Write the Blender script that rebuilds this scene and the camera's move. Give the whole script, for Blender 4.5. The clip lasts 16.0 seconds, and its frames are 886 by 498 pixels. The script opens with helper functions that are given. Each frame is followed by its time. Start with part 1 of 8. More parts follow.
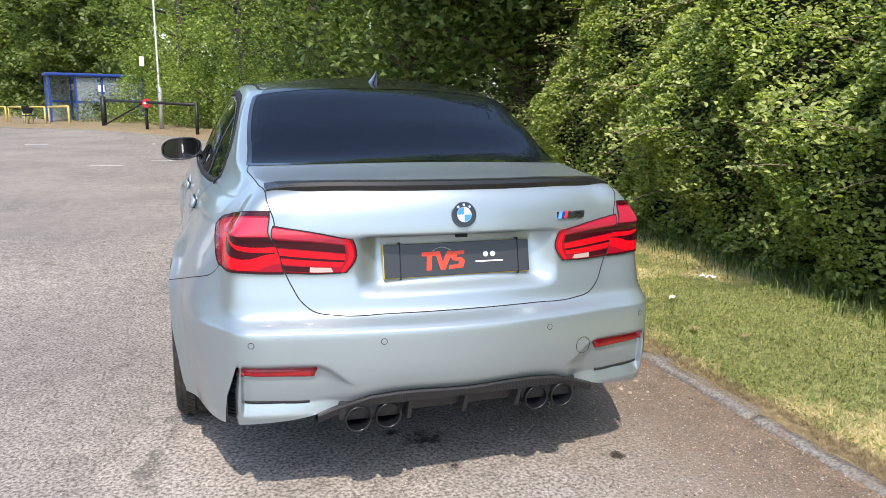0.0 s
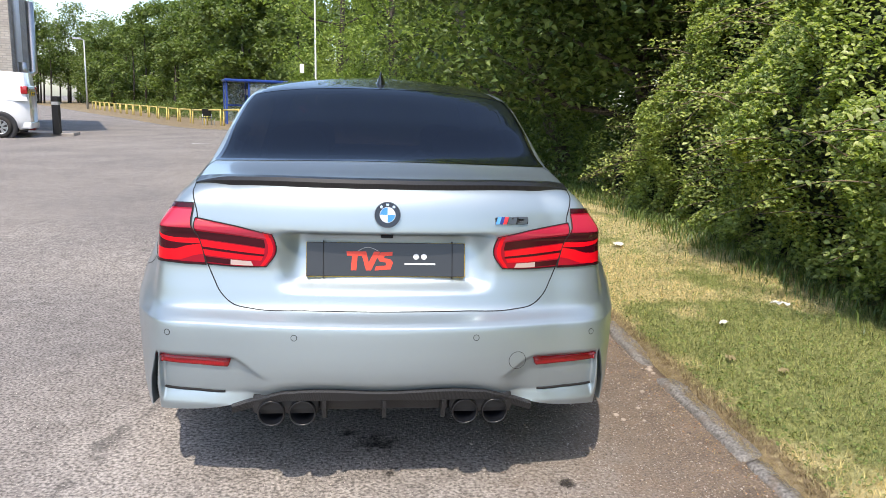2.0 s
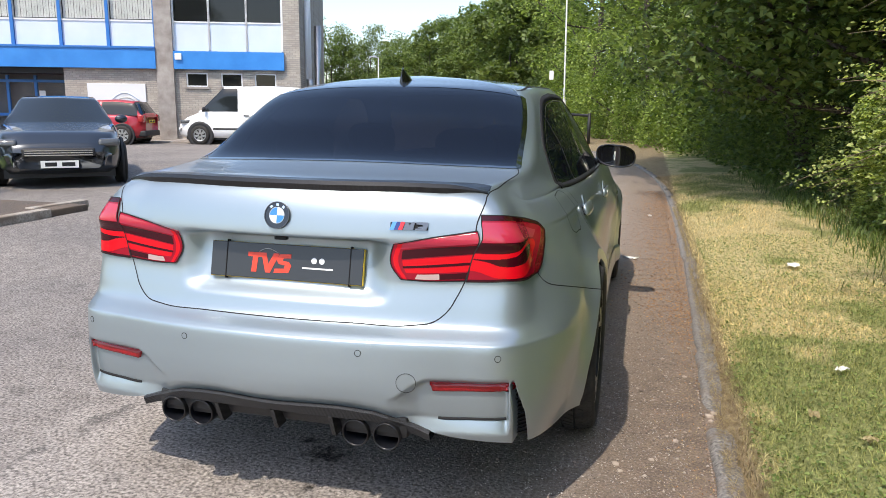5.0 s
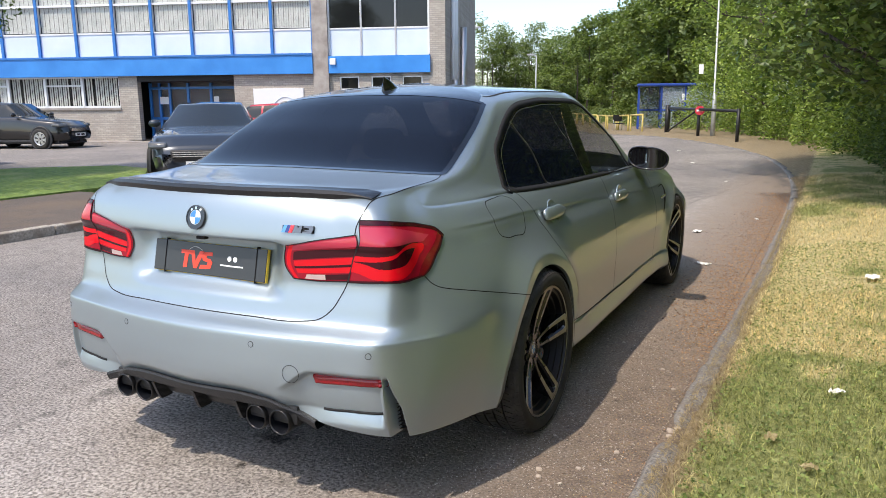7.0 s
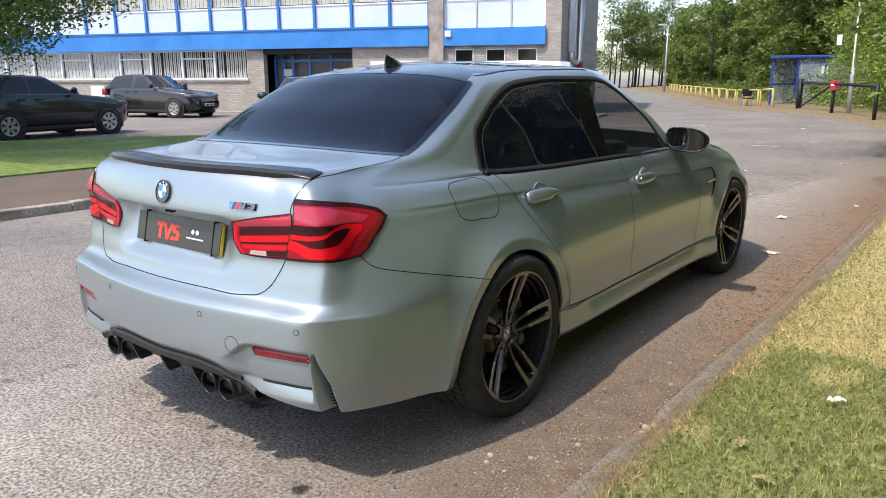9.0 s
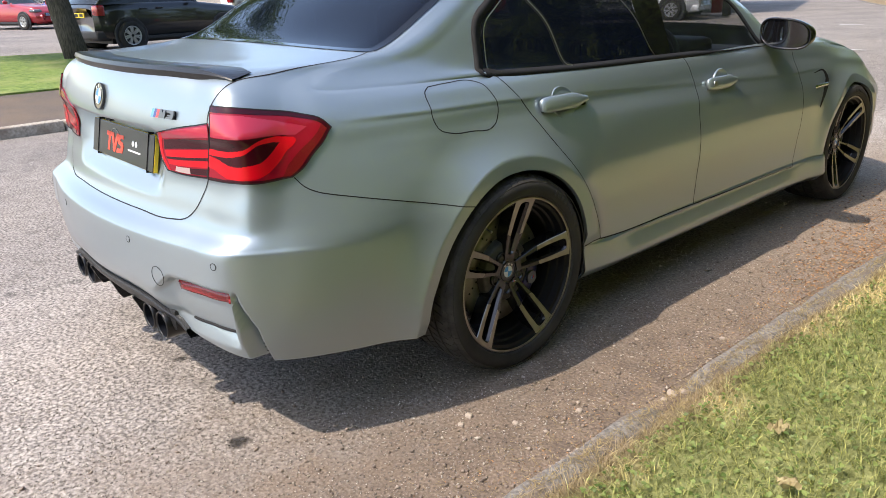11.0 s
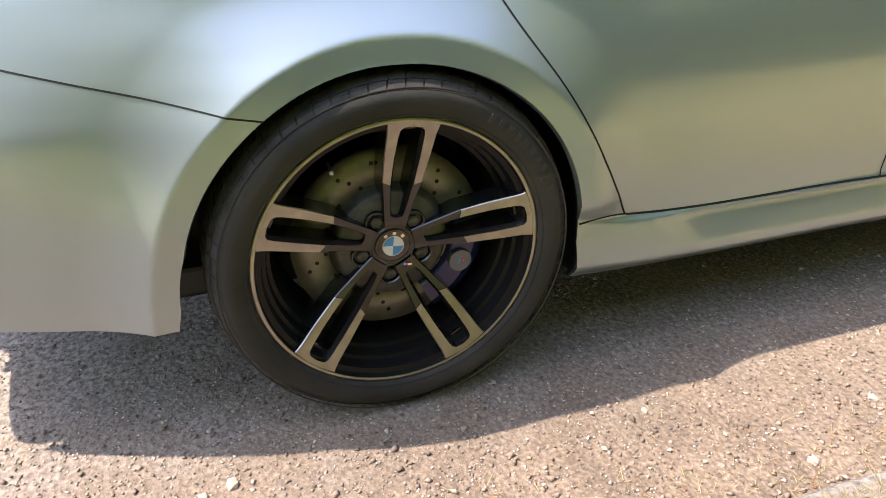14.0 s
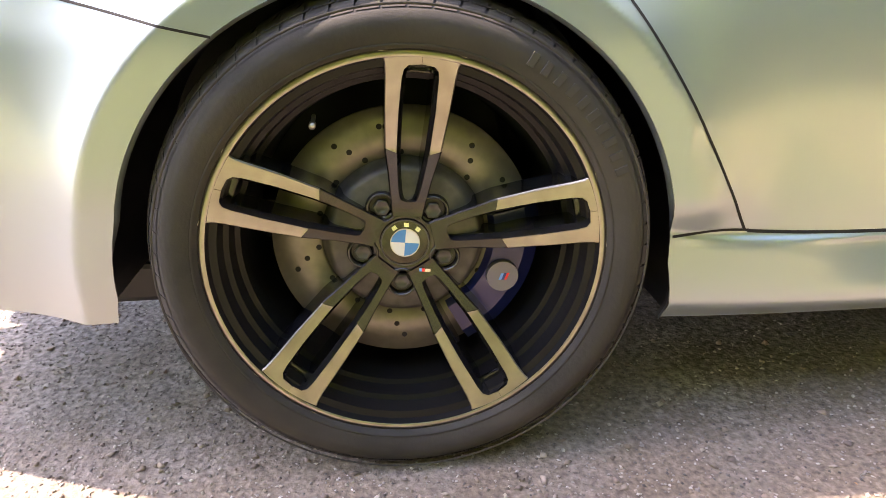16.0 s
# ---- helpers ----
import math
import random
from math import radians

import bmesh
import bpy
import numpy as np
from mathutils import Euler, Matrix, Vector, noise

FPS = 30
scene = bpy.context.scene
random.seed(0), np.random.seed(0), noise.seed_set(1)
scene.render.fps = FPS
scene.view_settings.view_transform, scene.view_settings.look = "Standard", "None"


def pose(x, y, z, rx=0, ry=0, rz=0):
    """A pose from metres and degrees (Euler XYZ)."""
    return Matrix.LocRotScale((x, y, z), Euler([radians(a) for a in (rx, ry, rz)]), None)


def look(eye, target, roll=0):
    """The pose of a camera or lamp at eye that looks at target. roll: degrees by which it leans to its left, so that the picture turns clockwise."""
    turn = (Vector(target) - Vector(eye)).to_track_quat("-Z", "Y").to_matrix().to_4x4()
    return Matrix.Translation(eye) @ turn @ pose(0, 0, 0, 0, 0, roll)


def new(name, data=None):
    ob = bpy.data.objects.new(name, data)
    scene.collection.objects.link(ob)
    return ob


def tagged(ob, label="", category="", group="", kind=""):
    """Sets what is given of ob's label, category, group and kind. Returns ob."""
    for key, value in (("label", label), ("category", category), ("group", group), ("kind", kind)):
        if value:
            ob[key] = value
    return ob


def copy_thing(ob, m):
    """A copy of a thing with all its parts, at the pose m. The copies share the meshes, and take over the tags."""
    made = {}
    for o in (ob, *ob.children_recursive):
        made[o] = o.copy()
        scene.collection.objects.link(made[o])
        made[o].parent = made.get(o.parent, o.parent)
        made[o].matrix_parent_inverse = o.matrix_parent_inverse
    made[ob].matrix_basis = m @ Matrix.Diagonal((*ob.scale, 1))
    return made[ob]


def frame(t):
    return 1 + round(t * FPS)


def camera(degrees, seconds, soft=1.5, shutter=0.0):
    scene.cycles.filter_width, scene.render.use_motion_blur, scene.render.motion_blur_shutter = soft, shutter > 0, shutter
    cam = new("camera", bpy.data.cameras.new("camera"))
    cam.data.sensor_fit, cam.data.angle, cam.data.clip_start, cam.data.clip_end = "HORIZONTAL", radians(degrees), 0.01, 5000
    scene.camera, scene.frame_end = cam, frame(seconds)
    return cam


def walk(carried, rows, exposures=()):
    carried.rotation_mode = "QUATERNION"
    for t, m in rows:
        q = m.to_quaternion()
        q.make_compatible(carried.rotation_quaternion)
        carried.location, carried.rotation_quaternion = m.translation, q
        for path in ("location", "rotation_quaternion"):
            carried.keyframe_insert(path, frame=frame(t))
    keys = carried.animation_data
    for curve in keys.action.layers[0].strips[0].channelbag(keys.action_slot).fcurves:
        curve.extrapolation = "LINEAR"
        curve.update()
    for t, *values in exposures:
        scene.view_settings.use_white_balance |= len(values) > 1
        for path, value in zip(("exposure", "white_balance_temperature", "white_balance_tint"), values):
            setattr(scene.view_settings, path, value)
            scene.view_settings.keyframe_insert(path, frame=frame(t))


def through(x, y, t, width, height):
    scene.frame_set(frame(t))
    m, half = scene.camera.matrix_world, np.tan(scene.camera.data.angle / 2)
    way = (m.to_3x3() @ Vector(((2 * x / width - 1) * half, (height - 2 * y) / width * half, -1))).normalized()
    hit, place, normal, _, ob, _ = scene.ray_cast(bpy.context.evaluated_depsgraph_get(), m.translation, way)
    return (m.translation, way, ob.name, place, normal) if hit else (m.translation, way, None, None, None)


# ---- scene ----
cam = camera(62.0, 16.0, soft=0.65)
PATH = [
    (0, (-0.844, -3.185, 1.317), (-0.206, -1.33, 0.927), 1.0),
    (0.5, (-0.633, -3.128, 1.314), (-0.102, -1.24, 0.92), 1.22),
    (1, (-0.428, -3.187, 1.312), (-0.001, -1.273, 0.915), 1.48),
    (1.5, (-0.218, -3.283, 1.318), (0.11, -1.349, 0.926), 1.75),
    (2, (-0.082, -3.279, 1.301), (0.138, -1.327, 0.923), 1.84),
    (2.5, (0.125, -3.214, 1.28), (0.231, -1.25, 0.916), 1.87),
    (3, (0.32, -3.201, 1.262), (0.296, -1.232, 0.912), 1.64),
    (3.5, (0.559, -3.225, 1.269), (0.409, -1.261, 0.924), 1.53),
    (4, (0.698, -3.185, 1.258), (0.432, -1.233, 0.914), 1.42),
    (4.5, (0.882, -3.067, 1.27), (0.491, -1.139, 0.911), 1.11),
    (7, (1.902, -2.737, 1.32), (0.983, -1.002, 0.94), -0.43),
    (7.5, (2.167, -2.746, 1.355), (1.168, -1.056, 0.977), 0.15),
    (8, (2.271, -2.659, 1.368), (1.205, -1.014, 0.972), 0.56),
    (10.5, (2.507, -1.933, 1.279), (1.145, -0.594, 0.685), -1.89),
    (11, (2.452, -1.71, 1.256), (1.05, -0.454, 0.581), -1.62),
    (11.5, (2.391, -1.432, 1.212), (0.968, -0.25, 0.452), -0.85),
    (12, (2.254, -1.219, 1.194), (0.832, -0.117, 0.321), 0.3),
    (12.5, (2.137, -0.992, 1.143), (0.691, 0.013, 0.194), 1.03),
    (13, (2.119, -0.716, 1.115), (0.62, 0.164, 0.126), 0.92),
    (13.5, (2.086, -0.53, 1.074), (0.528, 0.225, 0.073), 0.82),
    (14, (2.027, -0.317, 1.009), (0.389, 0.271, 0.024), 0.68),
    (14.5, (2.007, -0.133, 0.944), (0.285, 0.272, 0.012), -0.16),
    (15, (1.935, -0.04, 0.829), (0.15, 0.21, -0.037), -0.75),
    (15.5, (1.877, -0.022, 0.752), (0.049, 0.156, -0.039), -0.92),
    (16, (1.825, -0.032, 0.71), (-0.023, 0.132, -0.035), -0.88),
]
walk(cam, [(t, look(eye, target, roll)) for t, eye, target, roll in PATH], exposures=[(0.0, 1.27, 6750, 10), (4.5, 1.02, 6700, 10), (8.0, 1.04, 6750, 11), (11.0, 1.34, 6850, 12), (12.5, 1.80, 6900, 14), (14.0, 2.34, 6950, 16), (15.0, 2.86, 7350, 22), (16.0, 3.42, 7450, 27)])
# ---- daylight ----
world = bpy.data.worlds.new("world")
scene.world = world
world.use_nodes = True
wn = world.node_tree
sky = wn.nodes.new("ShaderNodeTexSky")
sky.sky_type, sky.sun_disc = "NISHITA", False
SUN_FROM = Vector((-0.19, -0.60, 1.0)).normalized()
sky.sun_elevation = math.asin(SUN_FROM.z)
sky.sun_rotation = math.atan2(SUN_FROM.x, SUN_FROM.y)
sky.air_density, sky.dust_density, sky.ozone_density = 1.0, 1.4, 1.8
wn.links.new(sky.outputs[0], wn.nodes["Background"].inputs[0])
wn.nodes["Background"].inputs[1].default_value = 0.15
sun = new("sun", bpy.data.lights.new("sun", "SUN"))
sun.data.energy, sun.data.angle, sun.data.color = 2.1, radians(0.6), (1.0, 0.91, 0.79)
sun.matrix_world = look(SUN_FROM * 60, (0, 0, 0))


# ---- materials ----
def mat(name, color, rough=0.6, metal=0.0, coat=0.0, coat_rough=0.05, spec=0.5, trans=0.0, ior=1.45, alpha=1.0):
    m = bpy.data.materials.new(name)
    m.use_nodes = True
    b = m.node_tree.nodes["Principled BSDF"]
    b.inputs["Base Color"].default_value = (*color, 1)
    b.inputs["Roughness"].default_value = rough
    b.inputs["Metallic"].default_value = metal
    b.inputs["Coat Weight"].default_value = coat
    b.inputs["Coat Roughness"].default_value = coat_rough
    b.inputs["Specular IOR Level"].default_value = spec
    b.inputs["Transmission Weight"].default_value = trans
    b.inputs["IOR"].default_value = ior
    b.inputs["Alpha"].default_value = alpha
    return m


def bsdf(m):
    return m.node_tree.nodes["Principled BSDF"]


def noisy(m, scale, low, high, detail=6.0, second=None, bump=0.0, bump_scale=None, rough=None, where="Object", stretch=None, dist=0.01):
    """Vary a material's colour between low and high by noise; second: (scale, colour, from, to) lays stains over it; bump gives relief."""
    nt = m.node_tree
    n, l = nt.nodes, nt.links
    tc = n.new("ShaderNodeTexCoord")
    vec = tc.outputs[where]
    if stretch:
        mp = n.new("ShaderNodeMapping")
        mp.inputs["Scale"].default_value = stretch
        l.new(vec, mp.inputs[0])
        vec = mp.outputs[0]
    tx = n.new("ShaderNodeTexNoise")
    tx.inputs["Scale"].default_value, tx.inputs["Detail"].default_value = scale, detail
    l.new(vec, tx.inputs[0])
    rp = n.new("ShaderNodeValToRGB")
    rp.color_ramp.elements[0].position, rp.color_ramp.elements[1].position = 0.3, 0.7
    rp.color_ramp.elements[0].color, rp.color_ramp.elements[1].color = (*low, 1), (*high, 1)
    l.new(tx.outputs[0], rp.inputs[0])
    out = rp.outputs[0]
    if second:
        s2, col, a, b = second
        t2 = n.new("ShaderNodeTexNoise")
        t2.inputs["Scale"].default_value, t2.inputs["Detail"].default_value = s2, 5
        l.new(vec, t2.inputs[0])
        mr = n.new("ShaderNodeMapRange")
        mr.inputs[1].default_value, mr.inputs[2].default_value = a, b
        l.new(t2.outputs[0], mr.inputs[0])
        mx = n.new("ShaderNodeMix")
        mx.data_type = "RGBA"
        l.new(mr.outputs[0], mx.inputs[0])
        l.new(out, mx.inputs[6])
        mx.inputs[7].default_value = (*col, 1)
        out = mx.outputs[2]
    l.new(out, bsdf(m).inputs["Base Color"])
    if rough:
        mr = n.new("ShaderNodeMapRange")
        mr.inputs[3].default_value, mr.inputs[4].default_value = rough
        l.new(tx.outputs[0], mr.inputs[0])
        l.new(mr.outputs[0], bsdf(m).inputs["Roughness"])
    if bump:
        tb = n.new("ShaderNodeTexNoise")
        tb.inputs["Scale"].default_value, tb.inputs["Detail"].default_value = bump_scale or scale, 8
        l.new(vec, tb.inputs[0])
        bp = n.new("ShaderNodeBump")
        bp.inputs["Strength"].default_value, bp.inputs["Distance"].default_value = bump, dist
        l.new(tb.outputs[0], bp.inputs["Height"])
        l.new(bp.outputs[0], bsdf(m).inputs["Normal"])
    return m


def leafy(name, low, high, rough=0.45, through=0.35):
    """Leaves: colour varies leaf by leaf, and light passes through."""
    m = mat(name, low, rough)
    nt = m.node_tree
    n, l = nt.nodes, nt.links
    g = n.new("ShaderNodeNewGeometry")
    rp = n.new("ShaderNodeValToRGB")
    rp.color_ramp.elements[0].color, rp.color_ramp.elements[1].color = (*low, 1), (*high, 1)
    l.new(g.outputs["Random Per Island"], rp.inputs[0])
    l.new(rp.outputs[0], bsdf(m).inputs["Base Color"])
    tr = n.new("ShaderNodeBsdfTranslucent")
    mul = n.new("ShaderNodeMix")
    mul.data_type, mul.blend_type = "RGBA", "MULTIPLY"
    mul.inputs[0].default_value = 1.0
    l.new(rp.outputs[0], mul.inputs[6])
    mul.inputs[7].default_value = (1.45, 1.55, 0.7, 1)
    l.new(mul.outputs[2], tr.inputs[0])
    ms = n.new("ShaderNodeMixShader")
    ms.inputs[0].default_value = through
    l.new(bsdf(m).outputs[0], ms.inputs[1])
    l.new(tr.outputs[0], ms.inputs[2])
    l.new(ms.outputs[0], n["Material Output"].inputs[0])
    return m


def flakes(m, scale=900.0, strength=0.12):
    nt = m.node_tree
    n, l = nt.nodes, nt.links
    tc = n.new("ShaderNodeTexCoord")
    tx = n.new("ShaderNodeTexNoise")
    tx.inputs["Scale"].default_value = scale
    l.new(tc.outputs["Object"], tx.inputs[0])
    bp = n.new("ShaderNodeBump")
    bp.inputs["Strength"].default_value, bp.inputs["Distance"].default_value = strength, 0.0006
    l.new(tx.outputs[0], bp.inputs["Height"])
    l.new(bp.outputs[0], bsdf(m).inputs["Normal"])
    return m


def weave(m, dark, light, scale=420.0):
    """Carbon fibre: a fine diagonal twill."""
    nt = m.node_tree
    n, l = nt.nodes, nt.links
    tc = n.new("ShaderNodeTexCoord")
    mp = n.new("ShaderNodeMapping")
    mp.inputs["Rotation"].default_value = (0.3, 0.5, 0.785)
    l.new(tc.outputs["Object"], mp.inputs[0])
    ck = n.new("ShaderNodeTexChecker")
    ck.inputs["Scale"].default_value = scale
    ck.inputs[1].default_value, ck.inputs[2].default_value = (*dark, 1), (*light, 1)
    l.new(mp.outputs[0], ck.inputs[0])
    l.new(ck.outputs[0], bsdf(m).inputs["Base Color"])
    return m


PAINT = flakes(mat("paint_silver", (0.338, 0.398, 0.430), 0.36, 0.67, 0.75, 0.06))
SATIN_D = mat("bolt_grey", (0.09, 0.09, 0.095), 0.35, 0.8)
GAP = mat("gap_black", (0.008, 0.008, 0.009), 0.8)
BLACK = mat("black_plastic", (0.016, 0.016, 0.017), 0.45)
GLOSS = mat("gloss_black", (0.006, 0.006, 0.007), 0.08, 0, 0.8)
CARBON = weave(mat("carbon", (0.02, 0.02, 0.02), 0.35, 0.0, 0.4, 0.05, 0.35), (0.007, 0.007, 0.008), (0.020, 0.020, 0.021))
CARBON_D = weave(mat("carbon_satin", (0.02, 0.02, 0.02), 0.5, 0.0, 0.12, 0.1, 0.3), (0.008, 0.008, 0.009), (0.040, 0.040, 0.042))
ROOF = weave(mat("carbon_roof", (0.02, 0.02, 0.02), 0.25, 0.0, 0.8, 0.03, 0.4), (0.008, 0.009, 0.010), (0.017, 0.018, 0.019))
GLASS = mat("tinted_glass", (0.004, 0.006, 0.012), 0.02, 0, 0.0, 0.0, 0.22, 0.0, 1.5, 0.975)
GLASSF = mat("clear_glass", (0.02, 0.025, 0.022), 0.02, 0, 0.0, 0.0, 0.5, 0.0, 1.5, 0.50)
CHROME = mat("chrome", (0.75, 0.76, 0.77), 0.12, 1.0)
SATIN = noisy(mat("satin_metal", (0.55, 0.54, 0.52), 0.35, 1.0), 60, (0.45, 0.44, 0.43), (0.62, 0.61, 0.59))
MACHINED = noisy(mat("machined_alloy", (0.5, 0.48, 0.45), 0.34, 1.0), 25, (0.29, 0.272, 0.25), (0.40, 0.378, 0.35), stretch=(1, 1, 1))
WBLACK = mat("wheel_black", (0.010, 0.010, 0.011), 0.16, 0.0, 0.6)
TYRE = noisy(mat("tyre_rubber", (0.022, 0.021, 0.02), 0.75), 18, (0.017, 0.0163, 0.0155), (0.030, 0.028, 0.0255), second=(3.0, (0.052, 0.046, 0.039), 0.5, 0.8), bump=0.25, bump_scale=160, dist=0.002)
TYRE_BAR = mat("tyre_lettering", (0.036, 0.034, 0.032), 0.7)
DISC = noisy(mat("brake_disc", (0.35, 0.32, 0.28), 0.42, 0.6), 30, (0.185, 0.168, 0.15), (0.27, 0.248, 0.222))
BLUE = mat("caliper_blue", (0.006, 0.012, 0.10), 0.3, 0.2, 0.5)
RED_LENS = mat("red_lens", (0.30, 0.004, 0.018), 0.15, 0, 0.35, 0.02, 0.3)
RED_DARK = mat("red_dark", (0.040, 0.0015, 0.006), 0.15, 0, 0.30, 0.02, 0.3)
RED_EDGE = noisy(mat("red_edge", (0.14, 0.004, 0.008), 0.15, 0, 1.0, 0.02), 420, (0.10, 0.002, 0.006), (0.24, 0.006, 0.012))
RED_BAR = mat("red_bar", (0.66, 0.003, 0.012), 0.2, 0, 0.35, 0.02, 0.3)
# Pale pink stands in for the sky reflected in the upper lens.
RED_SHEEN = mat("red_sheen", (0.48, 0.025, 0.060), 0.15, 0.1, 0.7, 0.02)
CLEAR = mat("clear_lens", (0.62, 0.45, 0.43), 0.25, 0.3, 1.0)
REFL = noisy(mat("reflector_red", (0.4, 0.006, 0.01), 0.25, 0, 0.4, 0.03), 260, (0.20, 0.002, 0.006), (0.36, 0.006, 0.010))
WHITE = mat("white_plastic", (0.8, 0.8, 0.8), 0.4)
PLATE = mat("plate_black", (0.028, 0.03, 0.034), 0.3, 0, 0.2)
PLATE_Y = mat("plate_yellow", (0.72, 0.50, 0.03), 0.4)
ORANGE = mat("print_red", (0.75, 0.06, 0.03), 0.4)
EMB_BLUE = mat("enamel_blue", (0.04, 0.22, 0.52), 0.3, 0, 0.2)
EMB_WHITE = mat("enamel_white", (0.62, 0.64, 0.65), 0.35, 0, 0.2)
M_BLUE = mat("stripe_blue", (0.10, 0.32, 0.72), 0.25, 0, 0.6)
M_DARK = mat("stripe_navy", (0.02, 0.04, 0.20), 0.25, 0, 0.6)
M_RED = mat("stripe_red", (0.70, 0.03, 0.04), 0.25, 0, 0.6)
SEAT = mat("seat_leather", (0.03, 0.03, 0.032), 0.6)
LEATHER = mat("dash", (0.012, 0.012, 0.013), 0.55)


# ---- building helpers ----
def mesh_of(name, verts, faces, material, smooth=True):
    me = bpy.data.meshes.new(name)
    me.from_pydata([tuple(v) for v in verts], [], [tuple(f) for f in faces])
    me.update()
    for m in (material if isinstance(material, (list, tuple)) else [material]):
        me.materials.append(m)
    if smooth:
        me.polygons.foreach_set("use_smooth", [True] * len(me.polygons))
    return me


def fast_mesh(name, verts, quads, material, smooth=False):
    """Many quads at once, from arrays (n, 3) and (m, 4)."""
    me = bpy.data.meshes.new(name)
    v, q = np.asarray(verts, np.float32), np.asarray(quads, np.int32)
    k = q.shape[1]
    me.vertices.add(len(v))
    me.vertices.foreach_set("co", v.ravel())
    me.loops.add(q.size)
    me.loops.foreach_set("vertex_index", q.ravel())
    me.polygons.add(len(q))
    me.polygons.foreach_set("loop_start", np.arange(0, q.size, k, dtype=np.int32))
    if smooth:
        me.polygons.foreach_set("use_smooth", np.ones(len(q), bool))
    me.update(calc_edges=True)
    me.materials.append(material)
    return me


def put(name, me, parent=None, label="", at=None):
    ob = new(name, me)
    if parent is not None:
        ob.parent = parent
    if at is not None:
        ob.matrix_basis = at
    if label:
        ob["label"] = label
    return ob


def part(name, bm, material, parent, label="", smooth=False, at=None):
    me = bpy.data.meshes.new(name)
    bm.to_mesh(me)
    bm.free()
    for m in (material if isinstance(material, (list, tuple)) else [material]):
        me.materials.append(m)
    if smooth:
        me.polygons.foreach_set("use_smooth", [True] * len(me.polygons))
    return put(name, me, parent, label, at)


def thing(name, label, category, at=None, group="", kind=""):
    ob = new(name)
    if at is not None:
        ob.matrix_basis = at
    return tagged(ob, label, category, group, kind)


def box(bm, x0, x1, y0, y1, z0, z1, bevel=0.0, m=None):
    r = bmesh.ops.create_cube(bm, size=1.0)
    vs = r["verts"]
    for v in vs:
        v.co = ((x0 + x1) / 2 + v.co.x * (x1 - x0), (y0 + y1) / 2 + v.co.y * (y1 - y0), (z0 + z1) / 2 + v.co.z * (z1 - z0))
    if bevel:
        es = {e for v in vs for e in v.link_edges}
        rr = bmesh.ops.bevel(bm, geom=list(es), offset=bevel, segments=2, affect="EDGES", profile=0.6)
        vs = list({v for f in rr["faces"] for v in f.verts} | {v for v in vs if v.is_valid})
    if m is not None:
        bmesh.ops.transform(bm, matrix=m, verts=[v for v in vs if v.is_valid])
    return bm


def boxes(*specs, bevel=0.0):
    bm = bmesh.new()
    for s in specs:
        box(bm, *s, bevel=bevel)
    return bm


def tube_mesh(points, radius, sides=8, closed=False, cap=True):
    """Vertices and faces of a round bar along points; radius: a number or one a point."""
    pts = [Vector(p) for p in points]
    n = len(pts)
    rad = radius if hasattr(radius, "__len__") else [radius] * n
    vs, fs = [], []
    up = None
    for i, p in enumerate(pts):
        a = pts[(i - 1) % n] if closed or i else p
        b = pts[(i + 1) % n] if closed or i < n - 1 else p
        d = (b - a).normalized()
        if up is None:
            up = Vector((0, 0, 1)) if abs(d.z) < 0.9 else Vector((1, 0, 0))
        s = d.cross(up)
        s = s.normalized() if s.length > 1e-6 else Vector((1, 0, 0))
        u = s.cross(d).normalized()
        up = u
        for k in range(sides):
            t = 2 * math.pi * k / sides
            vs.append(p + (s * math.cos(t) + u * math.sin(t)) * rad[i])
    for i in range(n if closed else n - 1):
        j = (i + 1) % n
        for k in range(sides):
            l = (k + 1) % sides
            fs.append((i * sides + k, i * sides + l, j * sides + l, j * sides + k))
    if cap and not closed:
        fs.append(tuple(range(sides))[::-1])
        fs.append(tuple((n - 1) * sides + k for k in range(sides)))
    return vs, fs


def tube(name, points, radius, material, parent=None, sides=8, closed=False, label=""):
    vs, fs = tube_mesh(points, radius, sides, closed)
    return put(name, mesh_of(name, vs, fs, material), parent, label)


def lathe(profile, segments=64, axis="x", closed=False):
    """A profile of (axial, radius) turned about an axis."""
    vs, fs = [], []
    n = len(profile)
    for i in range(segments):
        t = 2 * math.pi * i / segments
        for a, r in profile:
            c, s = r * math.cos(t), r * math.sin(t)
            vs.append((a, c, s) if axis == "x" else (c, s, a))
    for i in range(segments):
        j = (i + 1) % segments
        for k in range(n if closed else n - 1):
            l = (k + 1) % n
            fs.append((i * n + k, i * n + l, j * n + l, j * n + k))
    return vs, fs


def lathed(name, profile, material, parent=None, segments=64, axis="x", closed=False, label="", at=None, smooth=True):
    vs, fs = lathe(profile, segments, axis, closed)
    return put(name, mesh_of(name, vs, fs, material, smooth), parent, label, at)


def prism(outline, depth, m=None):
    """A flat outline of (u, v), raised by depth along +w; m places it."""
    bm = bmesh.new()
    a = [bm.verts.new((u, v, 0)) for u, v in outline]
    b = [bm.verts.new((u, v, depth)) for u, v in outline]
    n = len(a)
    bm.faces.new(a[::-1])
    bm.faces.new(b)
    for i in range(n):
        bm.faces.new((a[i], a[(i + 1) % n], b[(i + 1) % n], b[i]))
    if m is not None:
        bm.transform(m)
    return bm


def ss(a, b, x):
    """Smooth step from a to b; works on arrays."""
    t = np.clip((np.asarray(x, float) - a) / (b - a), 0, 1)
    return t * t * (3 - 2 * t)


